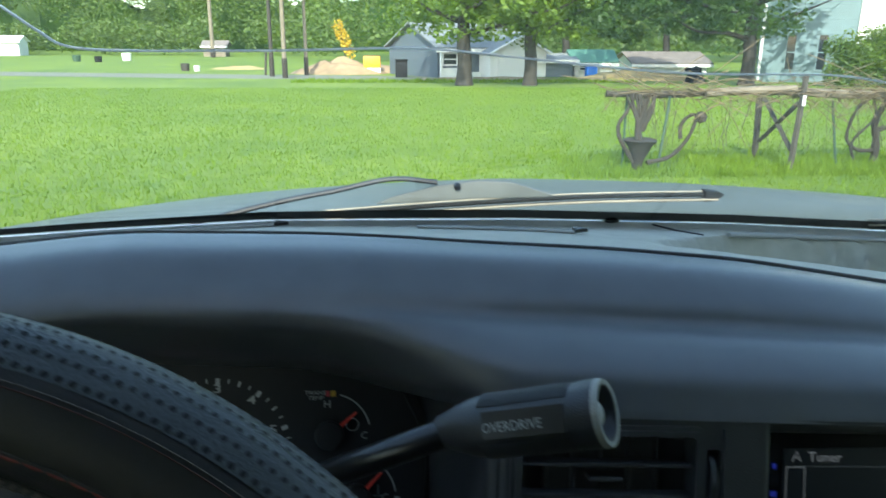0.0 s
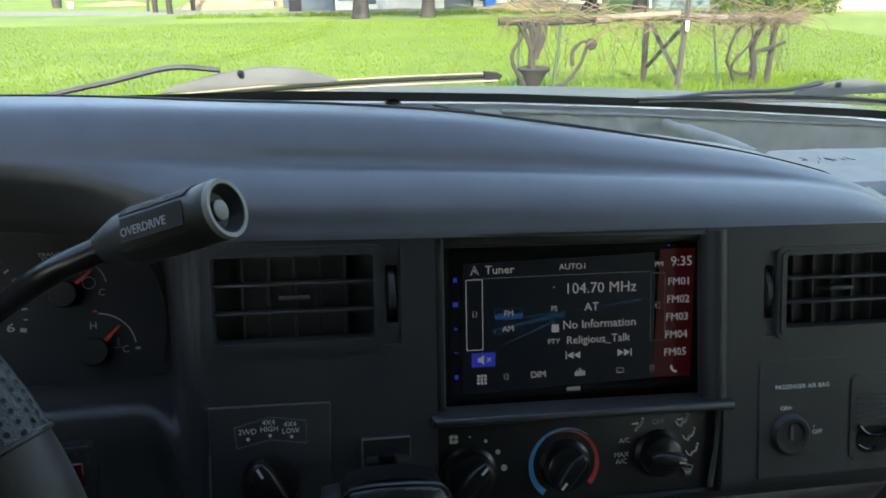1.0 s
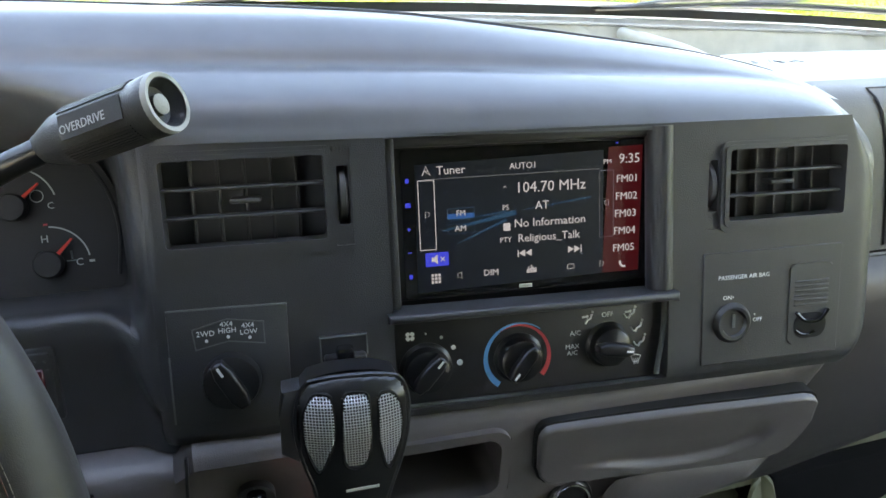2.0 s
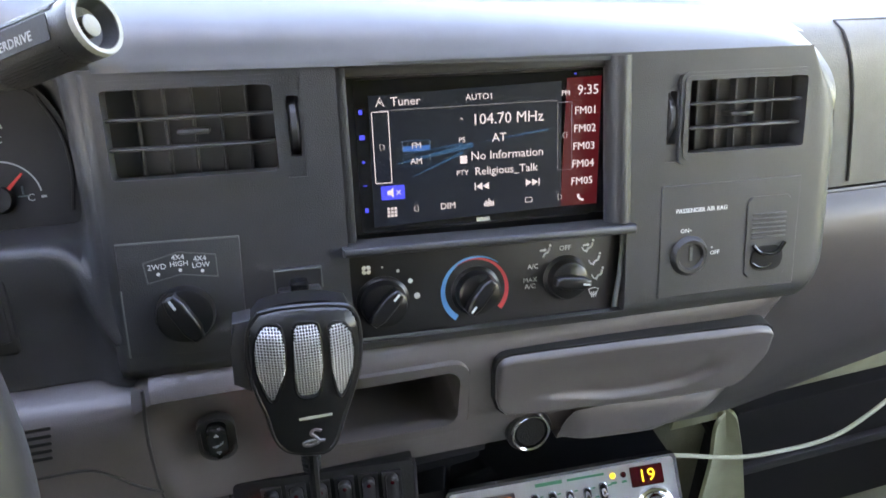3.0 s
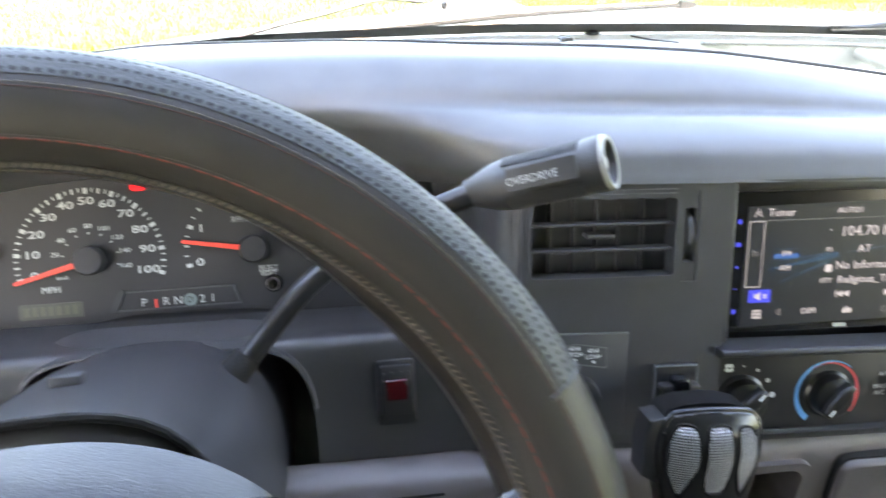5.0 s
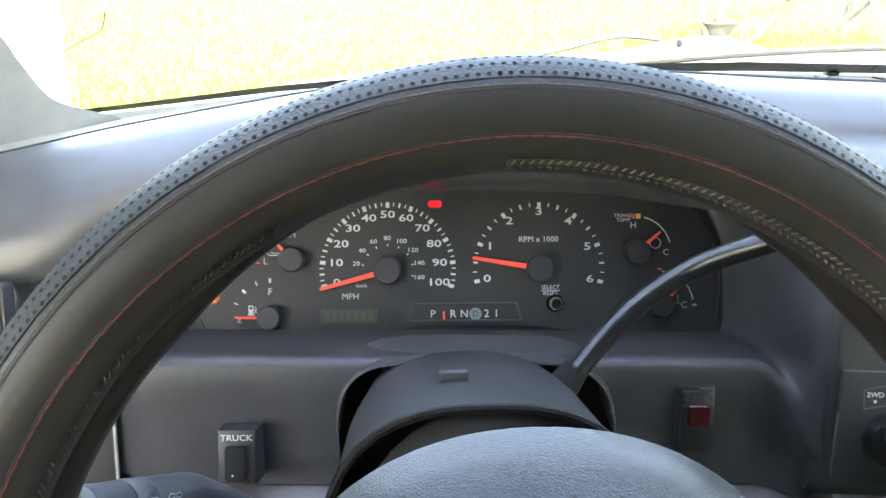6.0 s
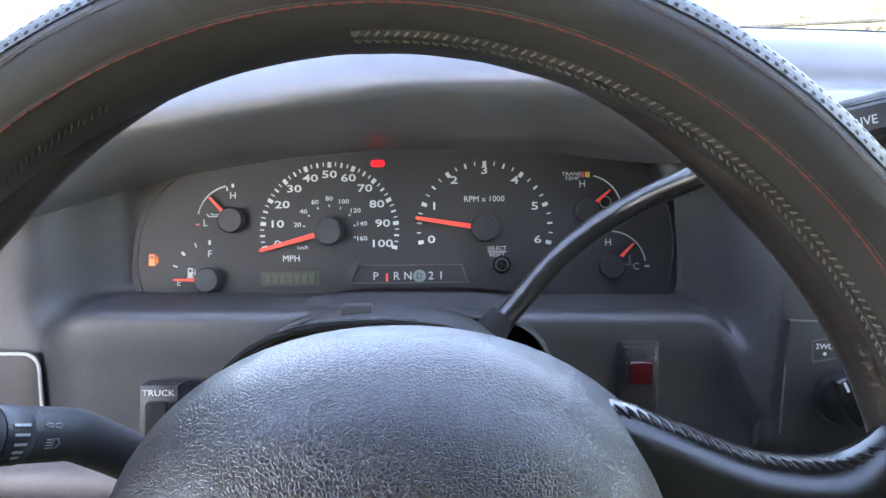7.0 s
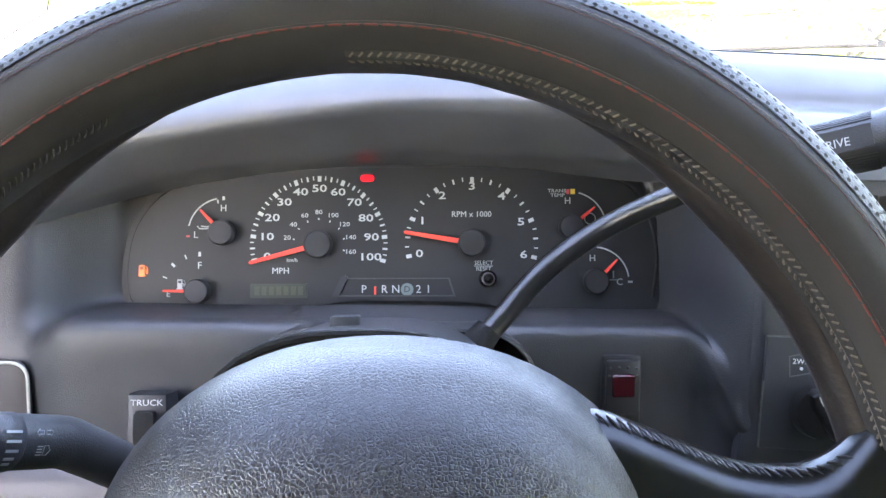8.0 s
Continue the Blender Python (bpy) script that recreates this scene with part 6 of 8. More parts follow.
for k, u in enumerate((-0.0229, -0.0087, 0.0052, 0.0193, 0.0325)):
    tall = 0.0078 if k in (0, 1, 4) else 0.0058
    t = part("toggle_slot", prism(rounded(u - 0.0034, u + 0.0034, 0.0080 - tall, 0.0080 + tall, 0.0033, 6), 0.0, 0.0010, 0.0005, 1), CHROME, cb)
    part("slot_hole", prism(rounded(u - 0.0024, u + 0.0024, 0.0080 - tall + 0.001, 0.0080 + tall - 0.001, 0.0023, 6), 0.0010, 0.0012), GLOSS, t, smooth=False)
    part("toggle", lathe([(0.0, 0.0085), (0.0016, 0.0082), (0.0021, 0.0065), (0.0014, 0.0), (0.0, 0.0)], 12), CHROME, t, "", pose(u, 0.0080 + tall * 0.35, 0.001, 18, 0, 0))
    for d in (-1, 1):
        bar(cb, u + d * 0.0056, 0.0080 + d * 0.004, 0.0032, 0.0011, PRINTGREEN, 0.0001, 0, "label_bar")
part("lamp", lathe([(0.0, 0.0022), (0.0018, 0.0018), (0.0025, 0.0)], 14), LED_YEL, cb, "lit yellow lamp", pose(0.0417, 0.0190, 0.0))
part("lamp", lathe([(0.0, 0.0022), (0.0018, 0.0018), (0.0025, 0.0)], 14), REDLENS, cb, "", pose(0.0502, 0.0186, 0.0))


def cb_knob(u, v, r):
    """Fluted chrome knob with a red ringed, dished cap."""
    k = part("knob", lathe([(r * 1.25, 0.0), (r * 1.2, 0.0015), (r * 1.05, 0.003), (r, 0.012), (r * 0.95, 0.013), (0.0, 0.013)], 24), CHROME, cb, "chrome knob", pose(u, v, 0.0))
    part("red_ring", lathe([(r * 0.74, 0.0129), (r * 0.72, 0.0136), (r * 0.42, 0.0136), (r * 0.40, 0.0130)], 24), REDANO, k)
    part("cap", lathe([(r * 0.40, 0.0141), (r * 0.28, 0.0143), (0.0, 0.0136)], 20), CHROME, k)
    for j in range(16):
        a = 2 * math.pi * j / 16
        part("flute", box(-0.0006, 0.0006, -0.0006, 0.0006, 0.003, 0.0122), GLOSS, k, "", pose(r * 1.02 * math.cos(a), r * 1.02 * math.sin(a), 0, 0, 0, math.degrees(a)), smooth=False)


for u, v in ((-0.0235, -0.0200), (0.0020, -0.0195), (0.0251, -0.0180), (0.0480, -0.0175)):
    cb_knob(u, v, 0.0072)
cb_knob(-0.0446, -0.0215, 0.0068)
big = part("channel_knob", lathe([(0.0155, 0.0), (0.0150, 0.0025), (0.0130, 0.0035), (0.0125, 0.010), (0.0, 0.010)], 30), CHROME, cb, "large chrome channel knob", pose(0.0716, -0.0110, 0.0, 0, 0, 35))
part("grip", box(-0.0125, 0.0125, -0.0045, 0.0045, 0.010, 0.020, 0.0015), CHROME, big)
part("grip_mark", box(0.004, 0.0120, -0.0030, 0.0030, 0.0200, 0.0204), REDANO, big, smooth=False)
part("mic_jack", lathe([(0.0125, 0.0), (0.0120, 0.002), (0.0105, 0.003), (0.0100, 0.008), (0.0085, 0.0085), (0.0082, 0.018), (0.0070, 0.019), (0.0068, 0.030), (0.0045, 0.031), (0.0, 0.031)], 26), CHROME, cb, "threaded chrome microphone plug", pose(-0.0704, -0.0190, 0.0))
for s, u, v in (("RF GAIN", -0.0021, -0.0049), ("DIMMER", 0.0208, -0.0039), ("VOL", -0.0665 + 0.0145, -0.0050), ("SQL", -0.0405, -0.0055)):
    lettering(s, 0.0030, PRINTGREEN, cb, u, v, 0.0001)
for u, v, w in ((-0.0252, -0.0058, 0.014), (0.0438, -0.0025, 0.011), (-0.0690, -0.0042, 0.020), (0.0417, 0.0130, 0.005), (0.0502, 0.0128, 0.004)):
    bar(cb, u, v, w, 0.0018, PRINTGREEN, 0.0001, 0, "label_bar")
bar(cb, -0.010, 0.0222, 0.022, 0.0030, PRINTGREEN, 0.0001, 0, "logo_bar")
bar(cb, 0.0200, 0.0222, 0.030, 0.0020, PRINTGREEN, 0.0001, 0, "label_bar")
part("side_screw", lathe([(0.0, 0.003), (0.003, 0.0025), (0.0035, 0.0)], 12), CHROME, cb, "", pose(-0.0912, -0.008, -0.018, 0, -90, 0))
part("side_screw", lathe([(0.0, 0.003), (0.003, 0.0025), (0.0035, 0.0)], 12), CHROME, cb, "", pose(-0.0912, -0.020, -0.018, 0, -90, 0))

# ---- black console that carries the radio and the switch box ----
console = thing("floor_console", "black plastic console under the dash holding the radio", "console")
part("body", box(0.062, 0.262, 0.375, 0.56, 1.00, 1.240, 0.008, 2), RUBBER, console)
part("front_lip", box(0.062, 0.262, 0.368, 0.376, 1.225, 1.240, 0.002, 2), BLACK, console)
cheek = part("cheek", box(-0.125, -0.0945, -0.075, 0.0300, -0.20, -0.006, 0.003, 2), RUBBER, console, "black mounting cheek beside the radio", CBM)
for v_, w_ in ((0.000, 0.0022), (-0.021, 0.0022), (-0.002, 0.003)):
    part("screw", lathe([(0.0, 0.0020), (w_ * 0.8, 0.0016), (w_ * 1.1, 0.0)], 14), CHROME, cheek, "small chrome screw", pose(-0.102 - (0.018 if w_ > 0.0025 else 0), v_, -0.006))

# ---- cables under the dash ----
cable = thing("aerial_cable", "pale green-grey cable slung below the dash", "cable")
part("run", tube(smooth_path([(0.36, 0.385, 1.215), (0.401, 0.40, 1.165), (0.45, 0.40, 1.131), (0.496, 0.40, 1.113), (0.55, 0.40, 1.094), (0.601, 0.40, 1.086), (0.67, 0.40, 1.086), (0.72, 0.40, 1.112), (0.85, 0.42, 1.17), (1.10, 0.46, 1.20)], 6), 0.0023, 8), CABLE, cable)
wire = thing("power_wire", "black power wire hanging into the footwell", "cable")
part("run", tube(smooth_path([(0.40, 0.40, 1.18), (0.50, 0.47, 1.12), (0.585, 0.50, 1.05), (0.612, 0.50, 0.99), (0.606, 0.50, 0.90), (0.57, 0.50, 0.86)], 6), 0.0060, 8), RUBBER, wire)
loom = thing("wire_loom", "black corrugated loom with red wires beside the switch box", "cable")
path = smooth_path([(-0.02, 0.335, 1.250), (0.02, 0.325, 1.252), (0.055, 0.322, 1.244), (0.08, 0.325, 1.215), (0.10, 0.33, 1.17)], 14)
part("conduit", tube(path, [0.0070 if k % 2 else 0.0060 for k in range(len(path))], 10), RUBBER, loom)
part("red_wire", tube(smooth_path([(0.060, 0.318, 1.302), (0.054, 0.315, 1.287), (0.061, 0.315, 1.268), (0.072, 0.32, 1.250)], 6), 0.0016, 6), WIRE_RED, loom)
part("red_wire", tube(smooth_path([(0.000, 0.31, 1.258), (0.020, 0.306, 1.268), (0.036, 0.308, 1.262), (0.030, 0.312, 1.252), (0.010, 0.312, 1.253)], 6), 0.0014, 6), WIRE_RED, loom)
part("black_wire", tube(smooth_path([(0.056, 0.312, 1.30), (0.050, 0.31, 1.28), (0.062, 0.305, 1.262), (0.075, 0.30, 1.24)], 6), 0.0016, 6), RUBBER, loom)

# ---- steering column, shifter, stalk ----
column = thing("steering_column", "black plastic steering column shroud with hazard button", "steering column", COLUMN)
def shroud_ring(i, grow=0.0):
    """Section of the shroud: a rounded box, wider towards the dash."""
    ring = []
    for k in range(49):
        a = 2 * math.pi * k / 48
        c, t = math.cos(a), math.sin(a)
        e = (abs(c) ** 2.7 + abs(t) ** 2.7) ** (-1 / 2.7)
        up = 0.0635 + 0.0016 * min(i, 5) if t > 0 else 0.074
        ring.append((-0.0045 + (0.0625 + 0.0010 * min(i, 5) + grow) * c * e, 0.0135 + (up + grow) * t * e, -0.035 - 0.022 * i))
    return ring


part("shroud", sheet([shroud_ring(i) for i in range(12)]), BLACK, column)
part("shroud_lip", tube(shroud_ring(0)[:25], 0.0019, 8), RUBBER, column, "worn rounded lip")
part("shroud_end", lathe([(0.0, 0.0), (0.050, 0.0), (0.058, -0.006)], 32), BLACK, column, "", pose(0, 0.020, -0.036))
part("hazard_button", box(-0.0085, 0.0085, -0.006, 0.006, 0.0, 0.009, 0.0015), VENT, column, "grey hazard button", axes((-0.0150, 0.0783, -0.092), (1, 0, 0), (0, 0.06, -1)) @ Matrix.Scale(0.76, 4))
shifter = thing("gear_shifter", "black curved column shifter with ribbed overdrive knob", "gear lever")
part("lever", tube(smooth_path([(-0.1220, 0.3060, 1.4740), (-0.0965, 0.3230, 1.4965), (-0.0735, 0.3310, 1.5190), (-0.0433, 0.3338, 1.5400), (-0.0127, 0.3170, 1.5621), (0.016, 0.3135, 1.5745)], 6), 0.0058, 14), SATIN, shifter, "half-gloss black lever")
part("boot", tube([(-0.1240, 0.3050, 1.4710), (-0.1120, 0.3135, 1.4845), (-0.1060, 0.3175, 1.4900)], [0.0098, 0.0084, 0.0072], 14), RUBBER, shifter, "black rubber boot")
ka, kb = Vector((0.012, 0.3150, 1.5730)), Vector((0.0670, 0.2840, 1.5960))
kz = (kb - ka).normalized()
kx = Vector((-0.35, -0.80, 0.45))
kx = (kx - kz * kx.dot(kz)).normalized()
ky = kz.cross(kx)
KM = Matrix(((kx.x, ky.x, kz.x, ka.x), (kx.y, ky.y, kz.y, ka.y), (kx.z, ky.z, kz.z, ka.z), (0, 0, 0, 1)))
L = (kb - ka).length
knob = part("knob", lathe([(0.0062, -0.003), (0.0070, 0.0), (0.0085, 0.004), (0.0112, 0.012), (0.0120, 0.0185), (0.0121, L - 0.010), (0.0124, L - 0.008), (0.0126, L - 0.002), (0.0118, L), (0.0100, L - 0.0005), (0.0078, L - 0.006), (0.0042, L - 0.007), (0.0042, L - 0.0035), (0.0030, L - 0.0028), (0.0, L - 0.0028)], 40), BEZEL, shifter, "satin black ribbed knob", KM)
for j in range(56):
    a = 2 * math.pi * j / 56
    if not (-0.62 < (a if a < math.pi else a - 2 * math.pi) < 0.62):
        part("rib", box(-0.0003, 0.0005, -0.00035, 0.00035, 0.0195, L - 0.0115), VENT, knob, "", pose(0.0121 * math.cos(a), 0.0121 * math.sin(a), 0, 0, 0, math.degrees(a)), smooth=False)
part("end_ring", lathe([(0.0126, L - 0.0020), (0.0120, L + 0.0004), (0.0102, L + 0.0002)], 36), TRIM, knob, "worn grey end ring")
part("end_button", lathe([(0.0042, L - 0.0060), (0.0042, L - 0.0030), (0.0030, L - 0.0022), (0.0, L - 0.0022)], 24), TRIM, knob, "pale grey push button")
part("name_plate", box(0.0119, 0.0124, -0.0050, 0.0050, 0.0225, L - 0.012), BLACK, knob, smooth=False)
lettering("OVERDRIVE", 0.0052, WHITE, knob, 0, 0, 0, "CENTER", 0, 0.9, Matrix(((0, 0, 1, 0.01245), (0, -1, 0, 0.0010), (1, 0, 0, 0.0345), (0, 0, 0, 1))))
stalk = thing("signal_stalk", "black turn signal stalk with printed light symbols", "stalk")
sp = smooth_path([(-0.2674, 0.275, 1.4249), (-0.2756, 0.2628, 1.4459), (-0.2804, 0.255, 1.4589), (-0.286, 0.2456, 1.473), (-0.2899, 0.2388, 1.4823), (-0.2934, 0.2311, 1.4884), (-0.2969, 0.2239, 1.4938)], 7)
part("arm", tube(sp, [0.0104 + 0.0006 * k / (len(sp) - 1) for k in range(len(sp))], 22), BEZEL, stalk)
d = (sp[-1] - sp[-3]).normalized()


def along(x):
    return sp[-1] + d * x


part("neck", tube([along(-0.0005), along(0.0060)], 0.0110, 26), BEZEL, stalk)
part("collar", tube([along(0.0060), along(0.0066), along(0.0168), along(0.0174)], [0.0110, 0.0114, 0.0114, 0.0110], 26), BEZEL, stalk)
part("barrel", tube([along(0.0176), along(0.0182), along(0.0355), along(0.0360)], [0.0106, 0.0111, 0.0111, 0.0106], 26), BEZEL, stalk)
part("end_ring", tube([along(0.0362), along(0.0368), along(0.0424), along(0.0430)], [0.0108, 0.0115, 0.0115, 0.0108], 26), LOWER, stalk, "warm grey ring")
part("end_cap", tube([along(0.0432), along(0.0440), along(0.0530), along(0.0595), along(0.0618), along(0.0622)], [0.0104, 0.0112, 0.0108, 0.0096, 0.0070, 0.0010], 26), BEZEL, stalk, "smooth tapered end")


def stalk_frame(c, r, turn):
    """A frame on the stalk's skin; turn: degrees from its top towards the driver."""
    up = Vector((0, -math.sin(radians(turn)), math.cos(radians(turn))))
    n = (up - d * up.dot(d)).normalized()
    return axes(c + n * (r + 0.0007), -d, n.cross(-d))


SM = stalk_frame(sp[-2], 0.0109, 51) @ Matrix.Scale(0.92, 4)
for dx in (-0.0022, 0.0022):
    sg = 1 if dx > 0 else -1
    part("arrow_symbol", tube([(dx + sg * 0.0018, 0.0022, 0), (dx + sg * 0.0004, 0.0037, 0), (dx + sg * 0.0004, 0.0030, 0), (dx - sg * 0.0016, 0.0030, 0), (dx - sg * 0.0016, 0.0014, 0), (dx + sg * 0.0004, 0.0014, 0), (dx + sg * 0.0004, 0.0007, 0)], 0.00022, 4, closed=True), WHITE, stalk, "", SM)
SM2 = stalk_frame(sp[-2], 0.0109, 60) @ Matrix.Scale(0.92, 4)
part("beam_symbol", tube([(0.0002, 0.0021, 0), (0.0020, 0.0020, 0), (0.0034, 0.0, 0), (0.0020, -0.0020, 0), (0.0002, -0.0021, 0)], 0.00025, 4, closed=True), WHITE, stalk, "", SM2)
for k in range(4):
    part("beam_line", box(-0.0032, -0.0006, -0.0002, 0.0002, 0, 0.0002), WHITE, stalk, "", SM2 @ pose(0, 0.0017 - 0.0012 * k, 0), smooth=False)
for k, h in enumerate((0.0066, 0.0061, 0.0052, 0.0042, 0.0030)):
    part("scale_mark", box(-h / 2, h / 2, -0.0005, 0.0005, 0, 0.0003), WHITE, stalk, "", stalk_frame(along(0.0122), 0.0112, 47 + 6.5 * k), smooth=False)
part("print_bar", box(-0.0050, 0.0050, -0.0008, 0.0008, 0, 0.0003), WHITE, stalk, "", stalk_frame(along(0.0265), 0.0109, 58), smooth=False)

# ---- switches on the gauge surround ----
tsw = thing("truck_switch", "small black rocker switch box marked TRUCK", "switch", axes((-0.2942, 0.3205, 1.4382), (1, 0, -0.02), (0, 0.45, 1)) @ Matrix.Scale(1.043, 4))
part("case", prism([(-0.0105, -0.0180), (0.0105, -0.0180), (0.0105, 0.0120), (-0.0105, 0.0120)], -0.026, 0.0, 0.002, 2), BLACK, tsw)
part("rocker", prism(rounded(-0.0052, 0.0052, -0.0150, 0.0035, 0.0012), 0.0, 0.0042, 0.0015, 2), RUBBER, tsw)
part("dot", lathe([(0.0, 0.0003), (0.0006, 0.0003), (0.0006, 0.0)], 10), WHITE, tsw, "", pose(-0.001, -0.0115, 0.0042), smooth=False)
lettering("TRUCK", 0.0046, WHITE, tsw, 0, 0.0075, 0.0001, wide=1.15, bold=0.0)
rsw = thing("red_switch", "black rocker switch with a dark red lens", "switch", axes((-0.0295, 0.3385, 1.4400), (1, 0, -0.02), (0, 0.25, 1)))
part("case", box(-0.0115, 0.0115, -0.0230, 0.0190, -0.030, 0.0, 0.0025), BLACK, rsw)
part("rocker", box(-0.0098, 0.0098, -0.0150, 0.0170, 0.0, 0.0040, 0.002), BLACK, rsw)
part("lens", box(-0.0063, 0.0063, -0.0040, 0.0090, 0.0040, 0.0062, 0.0008, 1), REDLENS, rsw, "dark red lens")
for k in range(6):
    u, v = ((-0.0075, 0.0125), (-0.0025, 0.0128), (0.0025, 0.0128), (0.0075, 0.0125), (-0.0082, 0.0080), (0.0082, 0.0080))[k]
    part("dimple", lathe([(0.0, 0.0006), (0.0006, 0.0004), (0.0008, 0.0)], 8), VENT, rsw, "", pose(u, v, 0.0040))

# ---- steering wheel ----
wheel = thing("steering_wheel", "black leather-covered steering wheel with red stitching and airbag pad", "steering wheel", RIM)
RR, RT = 0.1731, 0.0177


def rim_point(a, phi, lift=0.0):
    """a: round the wheel from its right; phi: round the tube from outside towards the driver."""
    r = RR + (RT + lift) * math.cos(phi)
    return Vector((r * math.cos(a), r * math.sin(a), (RT + lift) * math.sin(phi)))


na, nt = 180, 28
bm = bmesh.new()
V = [[bm.verts.new(rim_point(2 * math.pi * i / na, 2 * math.pi * k / nt, 0.00025 * noise.noise(Vector((i * 0.5, k * 0.35, 2))))) for k in range(nt)] for i in range(na)]
for i in range(na):
    for k in range(nt):
        bm.faces.new((V[i][k], V[(i + 1) % na][k], V[(i + 1) % na][(k + 1) % nt], V[i][(k + 1) % nt]))
part("rim", bm, WHEEL, wheel, "smooth black leather cover")
# perforated strip along the outside of the upper arc
A0, A1 = radians(26), radians(154)
P0, P1 = radians(-62), radians(63)
bm = sheet([[rim_point(A0 + (A1 - A0) * i / 90, P0 + (P1 - P0) * k / 10, 0.0004) for k in range(11)] for i in range(91)])
perf = part("perforated_strip", bm, PERF, wheel, "grey perforated leather strip")
bm = bmesh.new()
rowsn, cols = 9, 128
for i in range(cols):
    for k in range(rowsn):
        a = A0 + (A1 - A0) * (i + 0.5 + 0.5 * (k % 2)) / cols
        ph = P0 + (P1 - P0) * (k + 0.7) / rowsn
        c, n = rim_point(a, ph, 0.00062), (rim_point(a, ph, 1.0) - rim_point(a, ph)).normalized()
        t = Vector((-math.sin(a), math.cos(a), 0))
        s = n.cross(t)
        bm.faces.new([bm.verts.new(c + 0.00085 * (math.cos(j * math.pi / 3) * t + math.sin(j * math.pi / 3) * s)) for j in range(6)])
part("perforation_pattern", bm, HOLE, perf, kind="stuff", smooth=False)


def stitches(phi, n, mat, name, length, thick, lean=0.0, a0=0.0, a1=2 * math.pi, label="", lift=0.0010):
    bm = bmesh.new()
    for i in range(n):
        a = a0 + (a1 - a0) * (i + 0.5) / n
        h = length / RR / 2
        p = [rim_point(a - h, phi - lean, lift * 0.4), rim_point(a, phi, lift), rim_point(a + h, phi + lean, lift * 0.4)]
        tube(p, thick, 5, bm=bm)
    part(name, bm, mat, wheel, label, kind="stuff")


stitches(radians(71), 320, LACE, "edge_stitching", 0.0030, 0.00016, label="fine grey edge stitching", lift=0.0005)
stitches(radians(75), 320, THREAD_DULL, "edge_stitching", 0.0031, 0.00017, label="fine red edge stitching", lift=0.0004)
stitches(radians(120), 200, THREAD, "red_stitching", 0.0042, 0.00034, label="dull red thread stitching", lift=0.0005)
part("seam_roll", tube([rim_point(2 * math.pi * i / 120, radians(118.5), -0.0003) for i in range(120)], 0.0007, 5, closed=True), WHEEL, wheel)
# bare inner rim that shows beside the laced edge
for a0, a1 in ((-60, 74), (106, 240)):
    arc_pts = [radians(a0 + (a1 - a0) * k / 60) for k in range(61)]
    swell = [0.0085 * min(1.0, 0.1 + min(k, 60 - k) / 14) for k in range(61)]
    part("inner_rim", tube([Vector((0.1590 * math.cos(a), 0.1590 * math.sin(a), -0.0050)) for a in arc_pts], swell, 12), INNER, wheel, "bare dark inner rim")
part("lacing_ridge", tube([rim_point(radians(-62 + 2 * i), radians(152), -0.0008) for i in range(78)], 0.0020, 8), WHEEL, wheel)
for side_ in (0, 1):
    stitches(radians(150 + 7 * side_), 150, LACE, "lacing", 0.0023, 0.00040, 0.05 * (1 - 2 * side_), radians(-60), radians(92), "grey-tan lacing cord")
stitches(radians(153), 150, LACE_DARK, "lacing", 0.0024, 0.00032, 0.06, radians(118), radians(240))
# collars where the cover's panels meet
for a in (radians(26), radians(154)):
    part("panel_seam", tube([rim_point(a, radians(p), 0.0003) for p in range(-100, 92, 12)], 0.0009, 6), WHEEL, wheel)
# airbag pad
bm = bmesh.new()
nr, ns = 22, 72
rings = []
for i in range(1, nr + 1):
    t = i / nr
    ring = []
    for k in range(ns):
        a = 2 * math.pi * k / ns
        c, s = math.cos(a), math.sin(a)
        e = 2.12
        rr = (abs(c) ** e + abs(s) ** e) ** (-1 / e)
        u, v = 0.0905 * c * rr * t + 0.0040, (0.079 if s > 0 else 0.100) * s * rr * t - 0.0045
        w = -0.006 + 0.046 * (1 - t ** 3.0) ** 0.62 - 0.006 * max(0, -s) * t
        ring.append(bm.verts.new((u, v, w)))
    rings.append(ring)
top = bm.verts.new((0.0040, -0.0045, 0.040))
for k in range(ns):
    bm.faces.new((top, rings[0][k], rings[0][(k + 1) % ns]))
for a, b in zip(rings, rings[1:]):
    for k in range(ns):
        bm.faces.new((a[k], b[k], b[(k + 1) % ns], a[(k + 1) % ns]))
part("airbag_pad", bm, PADSKIN, wheel, "heavily grained black vinyl airbag pad")


SPOKE = [(0.058, 0.052, -0.030), (0.068, 0.053, -0.024), (0.077, 0.0495, -0.020), (0.092, 0.0430, -0.014), (0.107, 0.0370, -0.010), (0.122, 0.0345, -0.009), (0.134, 0.0350, -0.010), (0.142, 0.0395, -0.012), (0.150, 0.0470, -0.018), (0.158, 0.0540, -0.026)]


